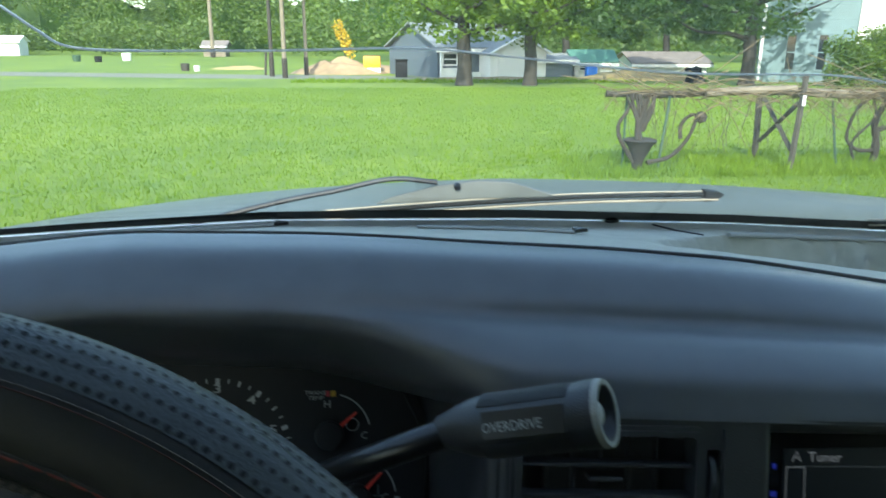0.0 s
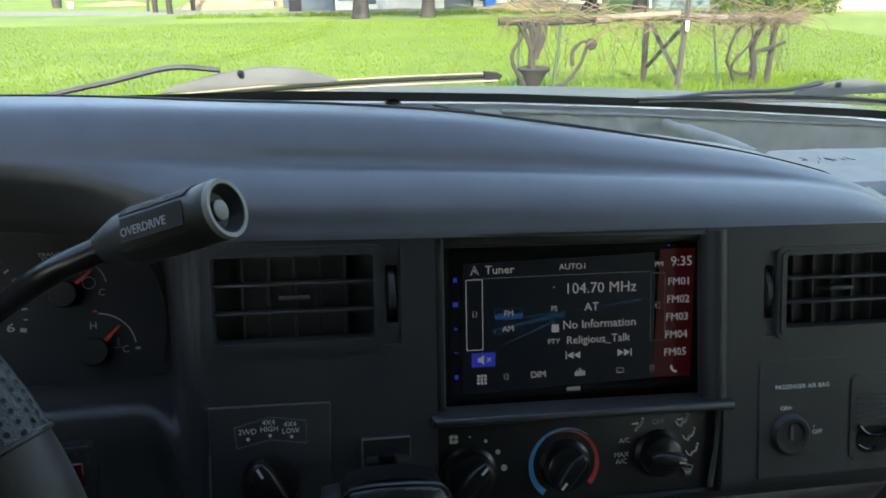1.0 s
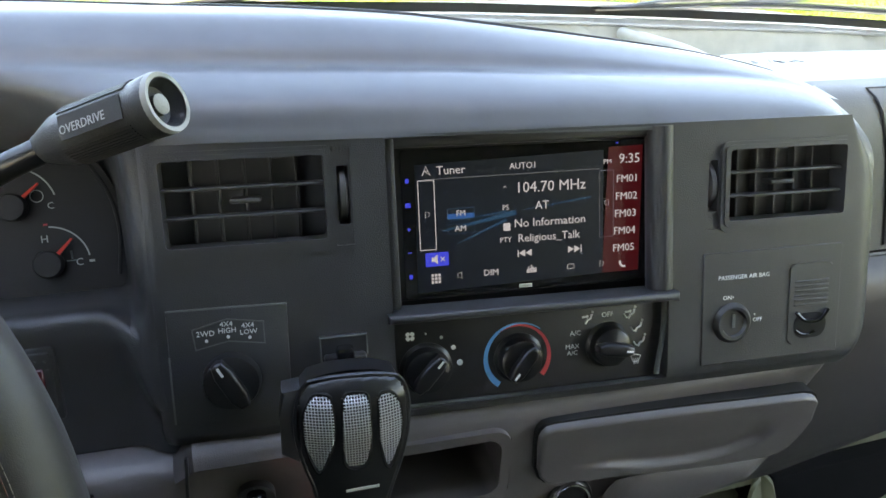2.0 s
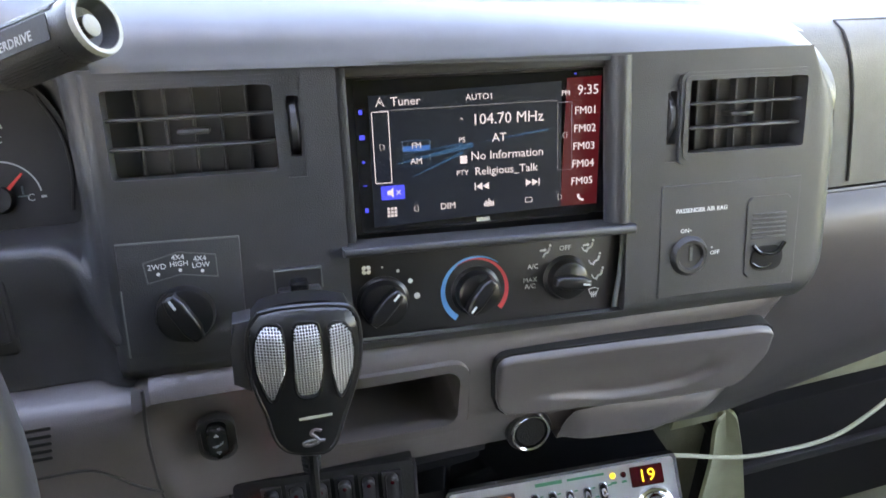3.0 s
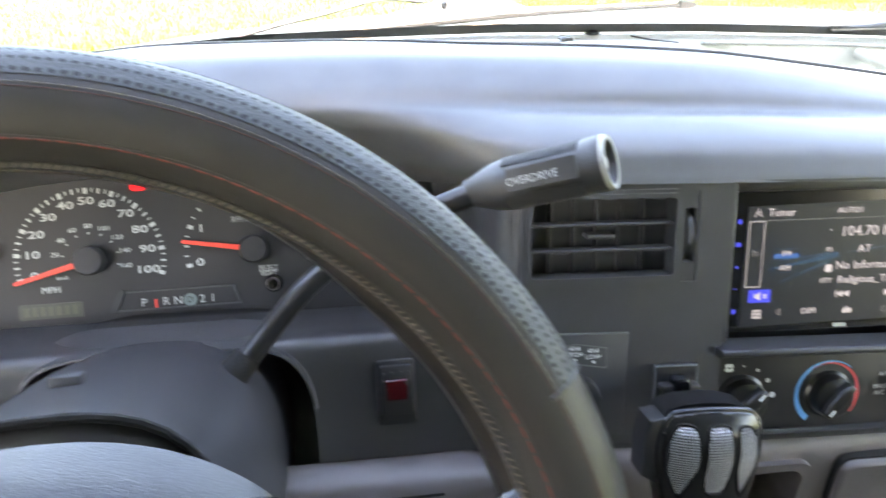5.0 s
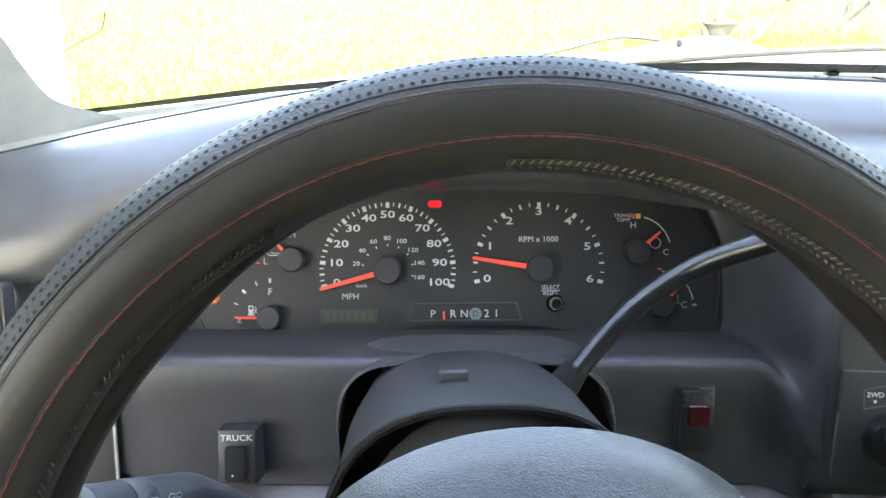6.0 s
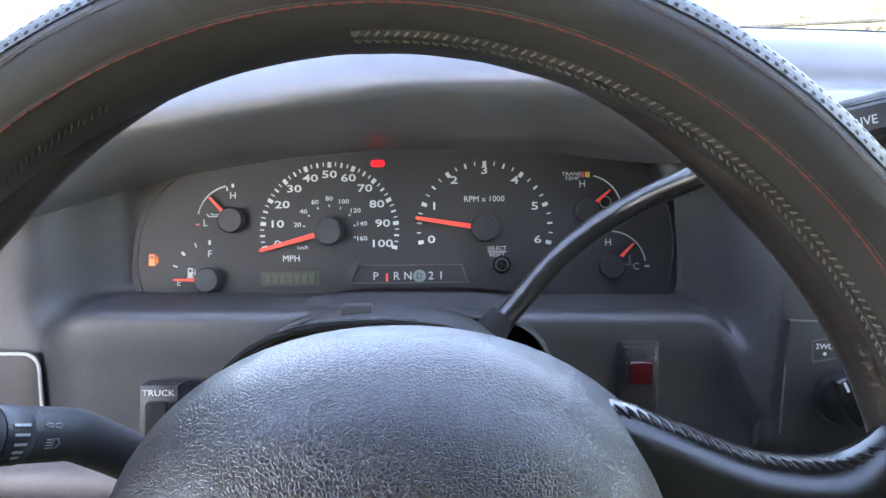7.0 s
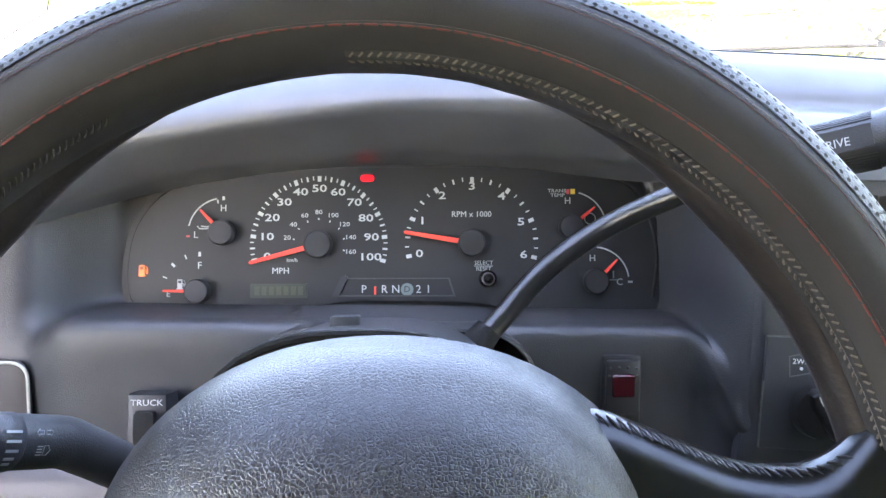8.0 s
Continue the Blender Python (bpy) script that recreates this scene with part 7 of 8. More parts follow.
def spoke(side, drop=0.0):
    """A flat wrapped arm from the pad to the rim; its upper and lower edges flare at both ends."""
    rows = []
    for i in range(33):
        u = 0.058 + 0.100 * i / 32
        hi, lo = (v - drop * min(1, (u - 0.058) / 0.03) for v in lerp_table(SPOKE, u))
        rows.append([(side * u, (hi + lo) / 2 + (hi - lo) / 2 * math.cos(a), (0.0165 - 0.005 * max(0.0, (u - 0.13) / 0.028)) * math.sin(a)) for a in [2 * math.pi * k / 28 for k in range(29)]])
    for _ in range(3):
        rows = [rows[0]] + [[tuple((x + 2 * y + z) / 4 for x, y, z in zip(p, q, r)) for p, q, r in zip(*tri)] for tri in zip(rows, rows[1:], rows[2:])] + [rows[-1]]
    part("spoke", sheet(rows), SPOKEM, wheel, "leather-wrapped spoke")
    bm = bmesh.new()
    for i in range(3, 27):
        a, b = Vector(rows[i][1]), Vector(rows[min(i + 1, 32)][2])
        tube([a, (a + b) / 2 + Vector((0, 0.0004, 0.0005)), b], 0.00028, 5, bm=bm)
    part("spoke_lacing", bm, RUBBER, wheel, "black lacing", kind="stuff")


spoke(1)
spoke(-1, 0.034)
for s in (-1, 1):
    part("lower_spoke", tube(smooth_path([(s * 0.050, -0.070, 0.0), (s * 0.075, -0.110, 0.0), (s * 0.100, -0.152, 0.0)], 5), 0.015, 14, flat=0.8), WHEEL, wheel)
part("hub_back", lathe([(0.0, -0.040), (0.045, -0.040), (0.060, -0.014), (0.0, -0.012)], 32), BLACK, wheel)
# ---- the yard outside ----
LAWN = material("mown_lawn", (0.070, 0.130, 0.008), 0.9, colour2=(0.185, 0.250, 0.020), scale=3.0, broad=0.18)
GRAVEL = material("pale_gravel", (0.30, 0.29, 0.26), 0.95, vary=0.2, scale=30, broad=2)
DIRT = material("tan_soil", (0.30, 0.21, 0.12), 0.95, vary=0.3, scale=4, broad=0.6)
STRAW = material("dry_straw", (0.36, 0.27, 0.12), 0.9, vary=0.3, scale=5)
DRYVINE = material("dry_brown_tendril", (0.14, 0.105, 0.06), 0.9, vary=0.3, scale=5)
BARK = material("dark_bark", (0.034, 0.029, 0.023), 0.95, vary=0.3, scale=6, bump=1.0, bscale=12)
OLDWOOD = material("weathered_grey_wood", (0.048, 0.042, 0.034), 0.9, vary=0.3, scale=9, bump=0.6, bscale=40)
PALEWOOD = material("pale_bleached_wood", (0.185, 0.155, 0.115), 0.9, vary=0.25, scale=9, bump=0.6, bscale=40)
GREENPOST = material("green_painted_steel", (0.035, 0.07, 0.045), 0.6)
SIDING = material("slate_blue_siding", (0.10, 0.125, 0.15), 0.7)
WHITEW = material("white_painted_siding", (0.72, 0.72, 0.70), 0.6, vary=0.05)
# blue siding lowered in tone to hold the trees' shade
BLUEW = material("shaded_blue_siding", (0.15, 0.215, 0.23), 0.7, vary=0.08, scale=3)
SHINGLE = material("grey_shingles", (0.20, 0.215, 0.22), 0.9, vary=0.2, scale=8, bump=0.6, bscale=6)
BROWNROOF = material("brown_grey_roofing", (0.20, 0.17, 0.15), 0.9, vary=0.2, scale=3)
GREENROOF = material("green_metal_roof", (0.10, 0.22, 0.16), 0.5)
DARKGLASS = material("dark_window_glass", (0.02, 0.025, 0.03), 0.08)
TARP = material("blue_tarp", (0.03, 0.16, 0.62), 0.5)
ORANGE = material("orange_plastic", (0.75, 0.30, 0.02), 0.5)
YELLOWLEAF = material("yellow_leaves", (0.55, 0.36, 0.02), 0.7)


def leaf_material(name, dark, light):
    m = material(name, dark, 0.55, colour2=light, scale=0.9, broad=0.25)
    nt = m.node_tree
    p = nt.nodes["Principled BSDF"]
    out = nt.nodes["Material Output"]
    tr = nt.nodes.new("ShaderNodeBsdfTranslucent")
    tr.inputs["Color"].default_value = (light[0] * 1.6, light[1] * 1.5, light[2], 1)
    mix = nt.nodes.new("ShaderNodeMixShader")
    mix.inputs[0].default_value = 0.35
    nt.links.new(p.outputs[0], mix.inputs[1])
    nt.links.new(tr.outputs[0], mix.inputs[2])
    nt.links.new(mix.outputs[0], out.inputs["Surface"])
    return m


LEAF = leaf_material("spring_leaves", (0.055, 0.105, 0.010), (0.15, 0.22, 0.022))
# darker leaf colour that carries the shade within the crowns
LEAF_SHADED = leaf_material("shaded_green_leaves", (0.025, 0.055, 0.012), (0.06, 0.11, 0.018))
LEAFG = leaf_material("wood_edge_leaves", (0.060, 0.100, 0.020), (0.14, 0.20, 0.045))
BLADE = leaf_material("grass_blade", (0.085, 0.155, 0.012), (0.175, 0.255, 0.026))
BLADE.node_tree.nodes["Principled BSDF"].inputs["Specular IOR Level"].default_value = 0.1


def fall(y):
    """The lawn sinks half a metre towards the houses."""
    t = min(1.0, max(0.0, (y - 10) / 40))
    return -0.5 * t * t * (3 - 2 * t)


gy = [-2500, -300, -60, -10, 2, 10] + [10 + 3 * k for k in range(1, 15)] + [60, 90, 150, 300, 800, 2500]
gx = [-2500, -300, -90, -50, -30, -20, -12, -6, 0, 6, 12, 20, 30, 50, 90, 300, 2500]
solid("ground", sheet([[(x, y, fall(y)) for x in gx] for y in gy]), LAWN, "bright green mown lawn sloping to the houses", "lawn", kind="structure")
rng = random.Random(4)


def drive_edge(y):
    """Right-hand edge of the gravel drive that leaves the lane."""
    return -4.75 - 0.486 * (y - 8.95)


def blades(n, x0, x1, y0, y1, h0, h1, name, label, width=0.02):
    vs, fs = [], []
    for _ in range(n):
        y = y0 + (y1 - y0) * rng.random() ** 1.4
        x = (x0 + (x1 - x0) * rng.random()) * (0.5 + 0.5 * y / y1)
        if x < drive_edge(y) + 0.12 * rng.gauss(0, 1):
            continue
        a, h = rng.random() * 6.283, h0 + (h1 - h0) * rng.random() ** 2
        w = width * (0.5 + rng.random())
        z = fall(y)
        lx, ly = (rng.random() - 0.5) * h * 1.2, (rng.random() - 0.5) * h * 1.2
        k = len(vs)
        vs += [(x - w * math.cos(a), y - w * math.sin(a), z - 0.01), (x + w * math.cos(a), y + w * math.sin(a), z - 0.01), (x + lx, y + ly, z + h)]
        fs.append((k, k + 1, k + 2))
    me = bpy.data.meshes.new(name)
    me.from_pydata(vs, [], fs)
    me.materials.append(BLADE)
    return tagged(new(name, me), label, "grass", "", "stuff")


blades(150000, -16, 22, 6, 34, 0.03, 0.085, "lawn_grass", "short bright green grass blades of the lawn", 0.011)
blades(5000, 2.6, 9.5, 9.2, 11.0, 0.05, 0.20, "tall_grass", "taller yellow-green grass under the grape trellis", 0.012)
blades(2600, -5, 15, 40, 43.2, 0.08, 0.26, "rough_grass", "unmown dark grass strip before the houses", 0.05)

# gravel drive and lane
drive = []
for k in range(90):
    y = -8 + 0.68 * k
    e = drive_edge(y) + 0.10 * noise.noise(Vector((y * 0.7, 0, 3))) + 0.05 * noise.noise(Vector((y * 3, 0, 5)))
    drive.append([(e - 4.2, y, fall(y) + 0.004), (e - 2.1, y, fall(y) + 0.02), (e - 0.3, y, fall(y) + 0.014), (e, y, fall(y) + 0.004)])
solid("driveway", sheet(drive), GRAVEL, "pale sunlit gravel drive beside the truck", "driveway", kind="structure")
lane = []
for k in range(25):
    x = -110 + 4.75 * k
    y = 52.0 - 0.24 * (x + 24) if x > -24 else 52.0 - 0.40 * (x + 24)
    lane.append([(x, y - 2.2, fall(y) + 0.012), (x, y, fall(y) + 0.03), (x, y + 3.2, fall(y) + 0.012)])
LANE = material("grey_green_gravel", (0.17, 0.175, 0.13), 0.95, vary=0.25, scale=30, broad=2)
solid("road", sheet(lane), LANE, "pale gravel lane beyond the lawn", "road", kind="structure")


def leaves(vs, fs, c, r, n, size, squash=1.0):
    """n leaf quads scattered in the outer part of a clump round c."""
    for _ in range(n):
        d = Vector((rng.gauss(0, 1), rng.gauss(0, 1), rng.gauss(0, 1))).normalized()
        rad = r * (0.45 + 0.6 * rng.random() ** 0.5)
        p = Vector(c) + Vector((d.x * rad, d.y * rad, d.z * rad * squash))
        s = size * (0.5 + rng.random())
        u = Vector((rng.gauss(0, 1), rng.gauss(0, 1), rng.gauss(0, 0.6))).normalized()
        v = u.cross(Vector((rng.gauss(0, 1), rng.gauss(0, 1), rng.gauss(0, 1)))).normalized()
        k = len(vs)
        vs += [p - u * s, p - v * s * 0.55, p + u * s, p + v * s * 0.55]
        fs.append((k, k + 1, k + 2, k + 3))


def leaf_mesh(name, vs, fs, mat, parent=None, label="", kind=""):
    me = bpy.data.meshes.new(name)
    me.from_pydata([tuple(v) for v in vs], [], fs)
    me.materials.append(mat)
    ob = new(name, me)
    if parent:
        ob.parent = parent
    return tagged(ob, label, "", "", kind)


def tree(x, y, trunk_r, bare, height, spread, mat, label, clumps=70, per=110, leaf=0.16, limbs=(), lean=0.0):
    z = fall(y)
    t = thing("tree", label, "tree", Matrix.Translation((x, y, z)), "shade trees")
    part("trunk", tube(smooth_path([(0, 0, -0.15), (0.03, 0, bare * 0.5), (-0.05, 0.05, bare), (0.1, 0, height * 0.55), (0.05, 0, height * 0.85)], 4), [trunk_r * f for f in (1.45, 1.2, 1.08, 1.02, 1, 0.98, 0.96, 0.93, 0.9, 0.8, 0.7, 0.6, 0.5, 0.4, 0.3, 0.2, 0.1)], 12), BARK, t)
    ends = []
    for k in range(9):
        a = k * 2.4 + rng.random()
        h0 = bare + (height * 0.6 - bare) * k / 9
        ln = spread * (0.9 - 0.04 * k)
        e = Vector((ln * math.cos(a), ln * math.sin(a), h0 + ln * (0.15 + 0.4 * rng.random())))
        part("limb", tube(smooth_path([(0, 0, h0), tuple(e * 0.45 + Vector((0, 0, h0 * 0.5))), tuple(e)], 5), [trunk_r * 0.42 * (1 - 0.085 * j) for j in range(11)], 7), BARK, t)
        ends.append(e)
    for pts in limbs:
        part("limb", tube(smooth_path(pts, 5), [trunk_r * 0.45 * (1 - 0.8 * j / (5 * (len(pts) - 1))) for j in range(5 * (len(pts) - 1) + 1)], 7), BARK, t)
    vs, fs = [], []
    for k in range(clumps):
        a, q = rng.random() * 6.283, rng.random() ** 0.6
        hz = bare * 0.95 + (height - bare) * rng.random()
        wide = spread * math.sin(math.pi * min(0.95, max(0.22, (hz - bare * 0.6) / (height - bare * 0.6) * 0.85 + 0.16)))
        c = (wide * q * math.cos(a) + lean, wide * q * math.sin(a), hz)
        if lean and c[0] > 0.9 and hz < 5.5:
            continue
        leaves(vs, fs, c, 0.55 + 0.75 * rng.random(), per, leaf, 0.6)
    for e in ends:
        if lean and e.x > 1.0:
            continue
        leaves(vs, fs, e, 1.0, per, leaf, 0.6)
    leaf_mesh("crown", vs, fs, mat, t)
    return t


tree(4.16, 36.7, 0.36, 2.5, 11.5, 5.2, LEAF, "shade tree with dark trunk and fresh yellow-green leaves", 130, leaf=0.12)
tree(7.51, 36.7, 0.31, 2.5, 11.0, 3.8, LEAF, "slimmer shade tree with dark trunk and fresh leaves", 95, leaf=0.12)
tree(18.95, 36.8, 0.33, 2.9, 13.0, 8.0, LEAF_SHADED, "large tree with shade-darkened leaves and a long low limb", 230, leaf=0.13, lean=-3.0, limbs=[[(0, 0, 2.2), (-1.5, -0.3, 2.6), (-3.2, -0.5, 2.7), (-4.8, -0.4, 3.6)]])
tree(15.2, 60.0, 0.32, 3.2, 13.0, 7.5, LEAF_SHADED, "spreading tree with shade-darkened leaves behind the yard", 90)
tree(10.8, 60.0, 0.3, 3.6, 12.0, 6.0, LEAFG, "mid green tree behind the grey house", 60, 80, 0.3)
tree(24.5, 62.0, 0.3, 3.0, 13.0, 7.0, LEAFG, "mid green tree behind the low shed", 70, 80, 0.3)


# far woods, one uneven belt
vs, fs = [], []
for k in range(560):
    x = -190 + 330 * rng.random()
    y = 120 + 45 * rng.random() - 0.10 * x + (25 if -70 < x < -20 else 0)
    h = 5 + 17 * rng.random()
    if x > -8:
        y -= 35
    leaves(vs, fs, (x, y, h * 0.9), 3.4 + 2.0 * rng.random(), 330, 0.30, 0.9)
for k in range(320):
    x = -190 + 330 * rng.random()
    leaves(vs, fs, (x, (118 if x < -8 else 84) + 10 * rng.random() - 0.10 * x, 1.5 + 2.2 * rng.random()), 2.6, 200, 0.27, 0.8)
woods = leaf_mesh("far_woods", vs, fs, LEAFG)
tagged(woods, "uneven belt of mid green woods beyond the field", "woods", "", "stuff")
# one dark sheet supplies the shade seen between the far trees
solid("woods_shade", sheet([[(x, 172 - 0.10 * x + 6 * math.sin(x * 0.21), z) for z in (-1, 9, 14 + 4 * math.sin(x * 0.13) + 3 * math.sin(x * 0.37))] for x in range(-260, 261, 6)]), LEAF_SHADED, "dark green sheet standing in for the shaded depth of the woods", "backdrop", kind="structure")


# ---- houses ----
def gable_house(name, m, sx, sy, wall_h, ridge_h, wall_mat, roof_mat, label, category="house"):
    t = thing(name, label, category, m)
    bm = bmesh.new()
    a = [bm.verts.new(p) for p in ((0, 0, -0.3), (sx, 0, -0.3), (sx, sy, -0.3), (0, sy, -0.3), (0, 0, wall_h), (sx, 0, wall_h), (sx, sy, wall_h), (0, sy, wall_h), (0, sy / 2, ridge_h), (sx, sy / 2, ridge_h))]
    for f in ((0, 1, 5, 4), (2, 3, 7, 6), (1, 2, 6, 9, 5), (3, 0, 4, 8, 7)):
        bm.faces.new([a[i] for i in f])
    part("wall", bm, wall_mat, t, smooth=False)
    o = 0.35
    k = (ridge_h - wall_h) / (sy / 2)
    for s in (0, 1):
        y0 = -o if s == 0 else sy + o
        rows_ = [[(-o, y0, wall_h - k * o + 0.05), (sx + o, y0, wall_h - k * o + 0.05)], [(-o, sy / 2, ridge_h + 0.05), (sx + o, sy / 2, ridge_h + 0.05)]]
        part("roof", sheet(rows_, 0.10), roof_mat, t, smooth=False)
    part("fascia", box(-o, sx + o, -o - 0.04, -o, wall_h - k * o - 0.16, wall_h - k * o + 0.06), WHITEW, t, smooth=False)
    return t


def window(parent, x0, x1, z0, z1, y=0.0, arch_top=False, frame_mat=None):
    w = part("window", box(x0, x1, y - 0.03, y - 0.01, z0, z1), DARKGLASS, parent, smooth=False)
    f = 0.09
    for bx in ((x0 - f, x0, z0 - f, z1 + f), (x1, x1 + f, z0 - f, z1 + f), (x0, x1, z0 - f, z0), (x0, x1, z1, z1 + f), (x0, x1, (z0 + z1) / 2 - 0.03, (z0 + z1) / 2 + 0.03)):
        part("frame", box(bx[0], bx[1], y - 0.06, y, bx[2], bx[3]), frame_mat or WHITEW, w, smooth=False)
    if arch_top:
        part("arch_head", prism([(x0 - f, z1)] + [((x0 + x1) / 2 - ((x1 - x0) / 2 + f) * math.cos(math.pi * k / 10), z1 + 0.38 * math.sin(math.pi * k / 10)) for k in range(11)], -0.06, 0.0), parent=w, mat=frame_mat or WHITEW, m=Matrix(((1, 0, 0, 0), (0, 0, 1, y), (0, 1, 0, 0), (0, 0, 0, 1))), smooth=False)


hm = Matrix.Translation((3.64, 46.8, fall(47))) @ pose(0, 0, 0, 0, 0, 24)
house = gable_house("house", hm, 7.6, 7.2, 1.90, 3.35, SIDING, SHINGLE, "slate blue new house with grey shingle roof and white garage")
for k in range(9):
    part("siding_board", box(-0.03, 0.0, 0.02, 7.18, 0.02 + 0.21 * k, 0.22 + 0.21 * k), SIDING, house, "", pose(0, 0, 0, 0, -1.5, 0), smooth=False)
part("porch_wall", box(0.15, 1.75, -0.30, -0.20, -0.1, 0.62), WHITEW, house, "white lower porch wall", smooth=False)
window(house, 0.35, 1.30, 0.85, 1.50, -0.06)
part("porch_post", box(0.02, 0.16, -0.34, -0.20, -0.1, 1.78), WHITEW, house, smooth=False)
part("porch_step", box(2.15, 2.75, -0.75, -0.25, -0.1, 0.36), WHITEW, house, "white porch box", smooth=False)
bm = bmesh.new()
g = [bm.verts.new(p) for p in ((3.07, -1.37, -0.3), (7.46, -1.37, -0.3), (7.46, 0, -0.3), (3.07, 0, -0.3), (3.07, -1.37, 1.60), (7.46, -1.37, 1.60), (7.46, 3.4, 1.60), (3.07, 3.4, 1.60), (5.27, -1.37, 2.62), (5.27, 3.4, 2.62))]
for f in ((0, 1, 5, 8, 4), (0, 4, 7, 3), (1, 2, 6, 5)):
    bm.faces.new([g[i] for i in f])
part("garage_wall", bm, WHITEW, house, "white garage front", smooth=False)
for s in (-1, 1):
    part("garage_roof", sheet([[(5.27, -1.62, 2.70), (5.27, 3.2, 2.70)], [(5.27 + s * 2.45, -1.62, 1.56), (5.27 + s * 2.45, 3.2, 1.56)]], 0.08), SHINGLE, house, smooth=False)
    part("barge_board", tube([(5.27, -1.64, 2.64), (5.27 + s * 2.45, -1.64, 1.50)], 0.08, 4), WHITEW, house)
door = part("garage_door", box(3.60, 6.55, -1.43, -1.39, -0.1, 1.25), WHITEW, house, "white sectional garage door", smooth=False)
for k in range(4):
    part("door_panel", box(3.65, 6.50, -1.46, -1.43, -0.05 + 0.32 * k, 0.24 + 0.32 * k), WHITEW, door, smooth=False)
bm_ = Matrix.Translation((22.3, 42.0, fall(42))) @ pose(0, 0, 0, 0, 0, -27)
blue = gable_house("house", bm_, 4.93, 9.0, 7.2, 9.5, BLUEW, BROWNROOF, "tall blue two-storey house with arched windows, siding darkened for tree shade")
for k in range(34):
    part("clapboard", box(0.0, 4.93, -0.035, 0.0, 0.2 * k + 0.1, 0.2 * k + 0.285), BLUEW, blue, "", pose(0, 0, 0, 0.6, 0, 0), smooth=False)
for x in (1.37, 3.00):
    window(blue, x, x + 0.44, 0.75, 2.65, -0.05, True, BLUEW)
    window(blue, x, x + 0.44, 4.5, 6.2, -0.05, True, BLUEW)
part("corner_board", box(-0.06, 0.10, -0.08, 0.0, 0, 7.2), WHITEW, blue, smooth=False)
part("downspout", tube([(4.90, -0.12, 0.2), (4.90, -0.12, 7.1)], 0.06, 8), WHITEW, blue)
gable_house("house_wing", Matrix.Translation((26.76, 39.80, fall(42))) @ pose(0, 0, 0, 0, 0, -27), 8.0, 7.0, 6.0, 8.0, WHITEW, BROWNROOF, "white-sided wing beside the blue house")
shed = gable_house("garden_shed", Matrix.Translation((13.1, 49.0, fall(49))), 2.6, 2.2, 1.05, 1.65, WHITEW, GREENROOF, "small white shed with green metal roof", "shed")
window(shed, 0.35, 0.75, 0.45, 0.8, -0.02)
lowshed = gable_house("low_building", Matrix.Translation((19.0, 54.0, fall(54))), 5.6, 4.5, 0.75, 1.45, WHITEW, BROWNROOF, "low white building with brown-grey roof", "building")
part("dark_opening", box(3.9, 5.2, -0.06, -0.02, 0.15, 0.60), DARKGLASS, lowshed, smooth=False)
gable_house("garage", Matrix.Translation((10.75, 48.6, fall(49))), 2.1, 2.4, 1.15, 1.40, SIDING, SHINGLE, "small grey lean-to garage by the house", "garage")
gable_house("barn", Matrix.Translation((-25.9, 112, -0.5)), 3.2, 3.0, 1.6, 2.2, PALEWOOD, BROWNROOF, "weathered little barn at the wood's edge", "barn")
gable_house("shed", Matrix.Translation((-58.5, 118, -0.5)), 3.9, 3.0, 2.2, 2.9, WHITEW, WHITEW, "pale field shed beyond the lane", "shed")
# ---- yard things ----
def pole(x, y, h, r, mat, label):
    t = thing("utility_pole", label, "pole", Matrix.Translation((x, y, fall(y))), "poles")
    part("shaft", tube([(0, 0, -0.2), (0, 0, h * 0.5), (0.05, 0, h)], [r, r * 0.85, r * 0.7], 10), mat, t)
    part("guard", tube([(0, 0, -0.1), (0, 0, 1.2)], r * 1.18, 10), BARK, t, "dark weathered foot")


pole(-5.92, 46.6, 9.5, 0.15, PALEWOOD, "pale weathered wooden utility pole")
pole(-5.01, 50.8, 9.5, 0.13, PALEWOOD, "pale weathered wooden utility pole")
pole(-23.4, 106.8, 11.0, 0.32, PALEWOOD, "distant pale utility pole")
pole(-7.0, 48.6, 9.0, 0.14, OLDWOOD, "grey leaning wooden utility pole")
fp = thing("fence_post", "short dark fence post by the lane", "post", Matrix.Translation((-7.75, 50.7, -0.5)))
part("post", tube([(0, 0, -0.1), (0.12, 0, 1.7)], 0.08, 8), OLDWOOD, fp)


def mound(name, x, y, rx, ry, h, mat, label, cat):
    rows_ = []
    for i in range(17):
        row = []
        for k in range(17):
            u, v = -1 + i / 8, -1 + k / 8
            d = max(0.0, 1 - math.hypot(u, v))
            row.append((u * rx, v * ry, h * (d ** 0.7) * (0.75 + 0.5 * noise.noise(Vector((u * 3 + x, v * 3, 1)))) - 0.06))
        rows_.append(row)
    return solid(name, sheet(rows_), mat, label, cat, Matrix.Translation((x, y, fall(y))))


mound("dirt_mound", -3.0, 54.0, 3.6, 2.4, 1.35, DIRT, "tan heap of dug soil", "soil heap")
mound("dirt_mound", 0.3, 56.0, 2.0, 1.8, 0.9, DIRT, "lower tan heap of soil by the crates", "soil heap")
mound("straw_heap", 15.6, 44.0, 4.2, 2.0, 1.0, STRAW, "heap of dry straw and brush", "straw heap")
mound("straw_heap", -11.5, 62.0, 2.6, 1.2, 0.45, STRAW, "flat heap of dry hay by the lane", "straw heap")
mound("soil_strip", 7.0, 45.2, 6.0, 1.6, 0.30, DIRT, "bare tan soil before the new house", "soil")
crate = thing("crate", "bright orange crate on a white pallet", "crate", Matrix.Translation((-0.6, 53.5, -0.5)))
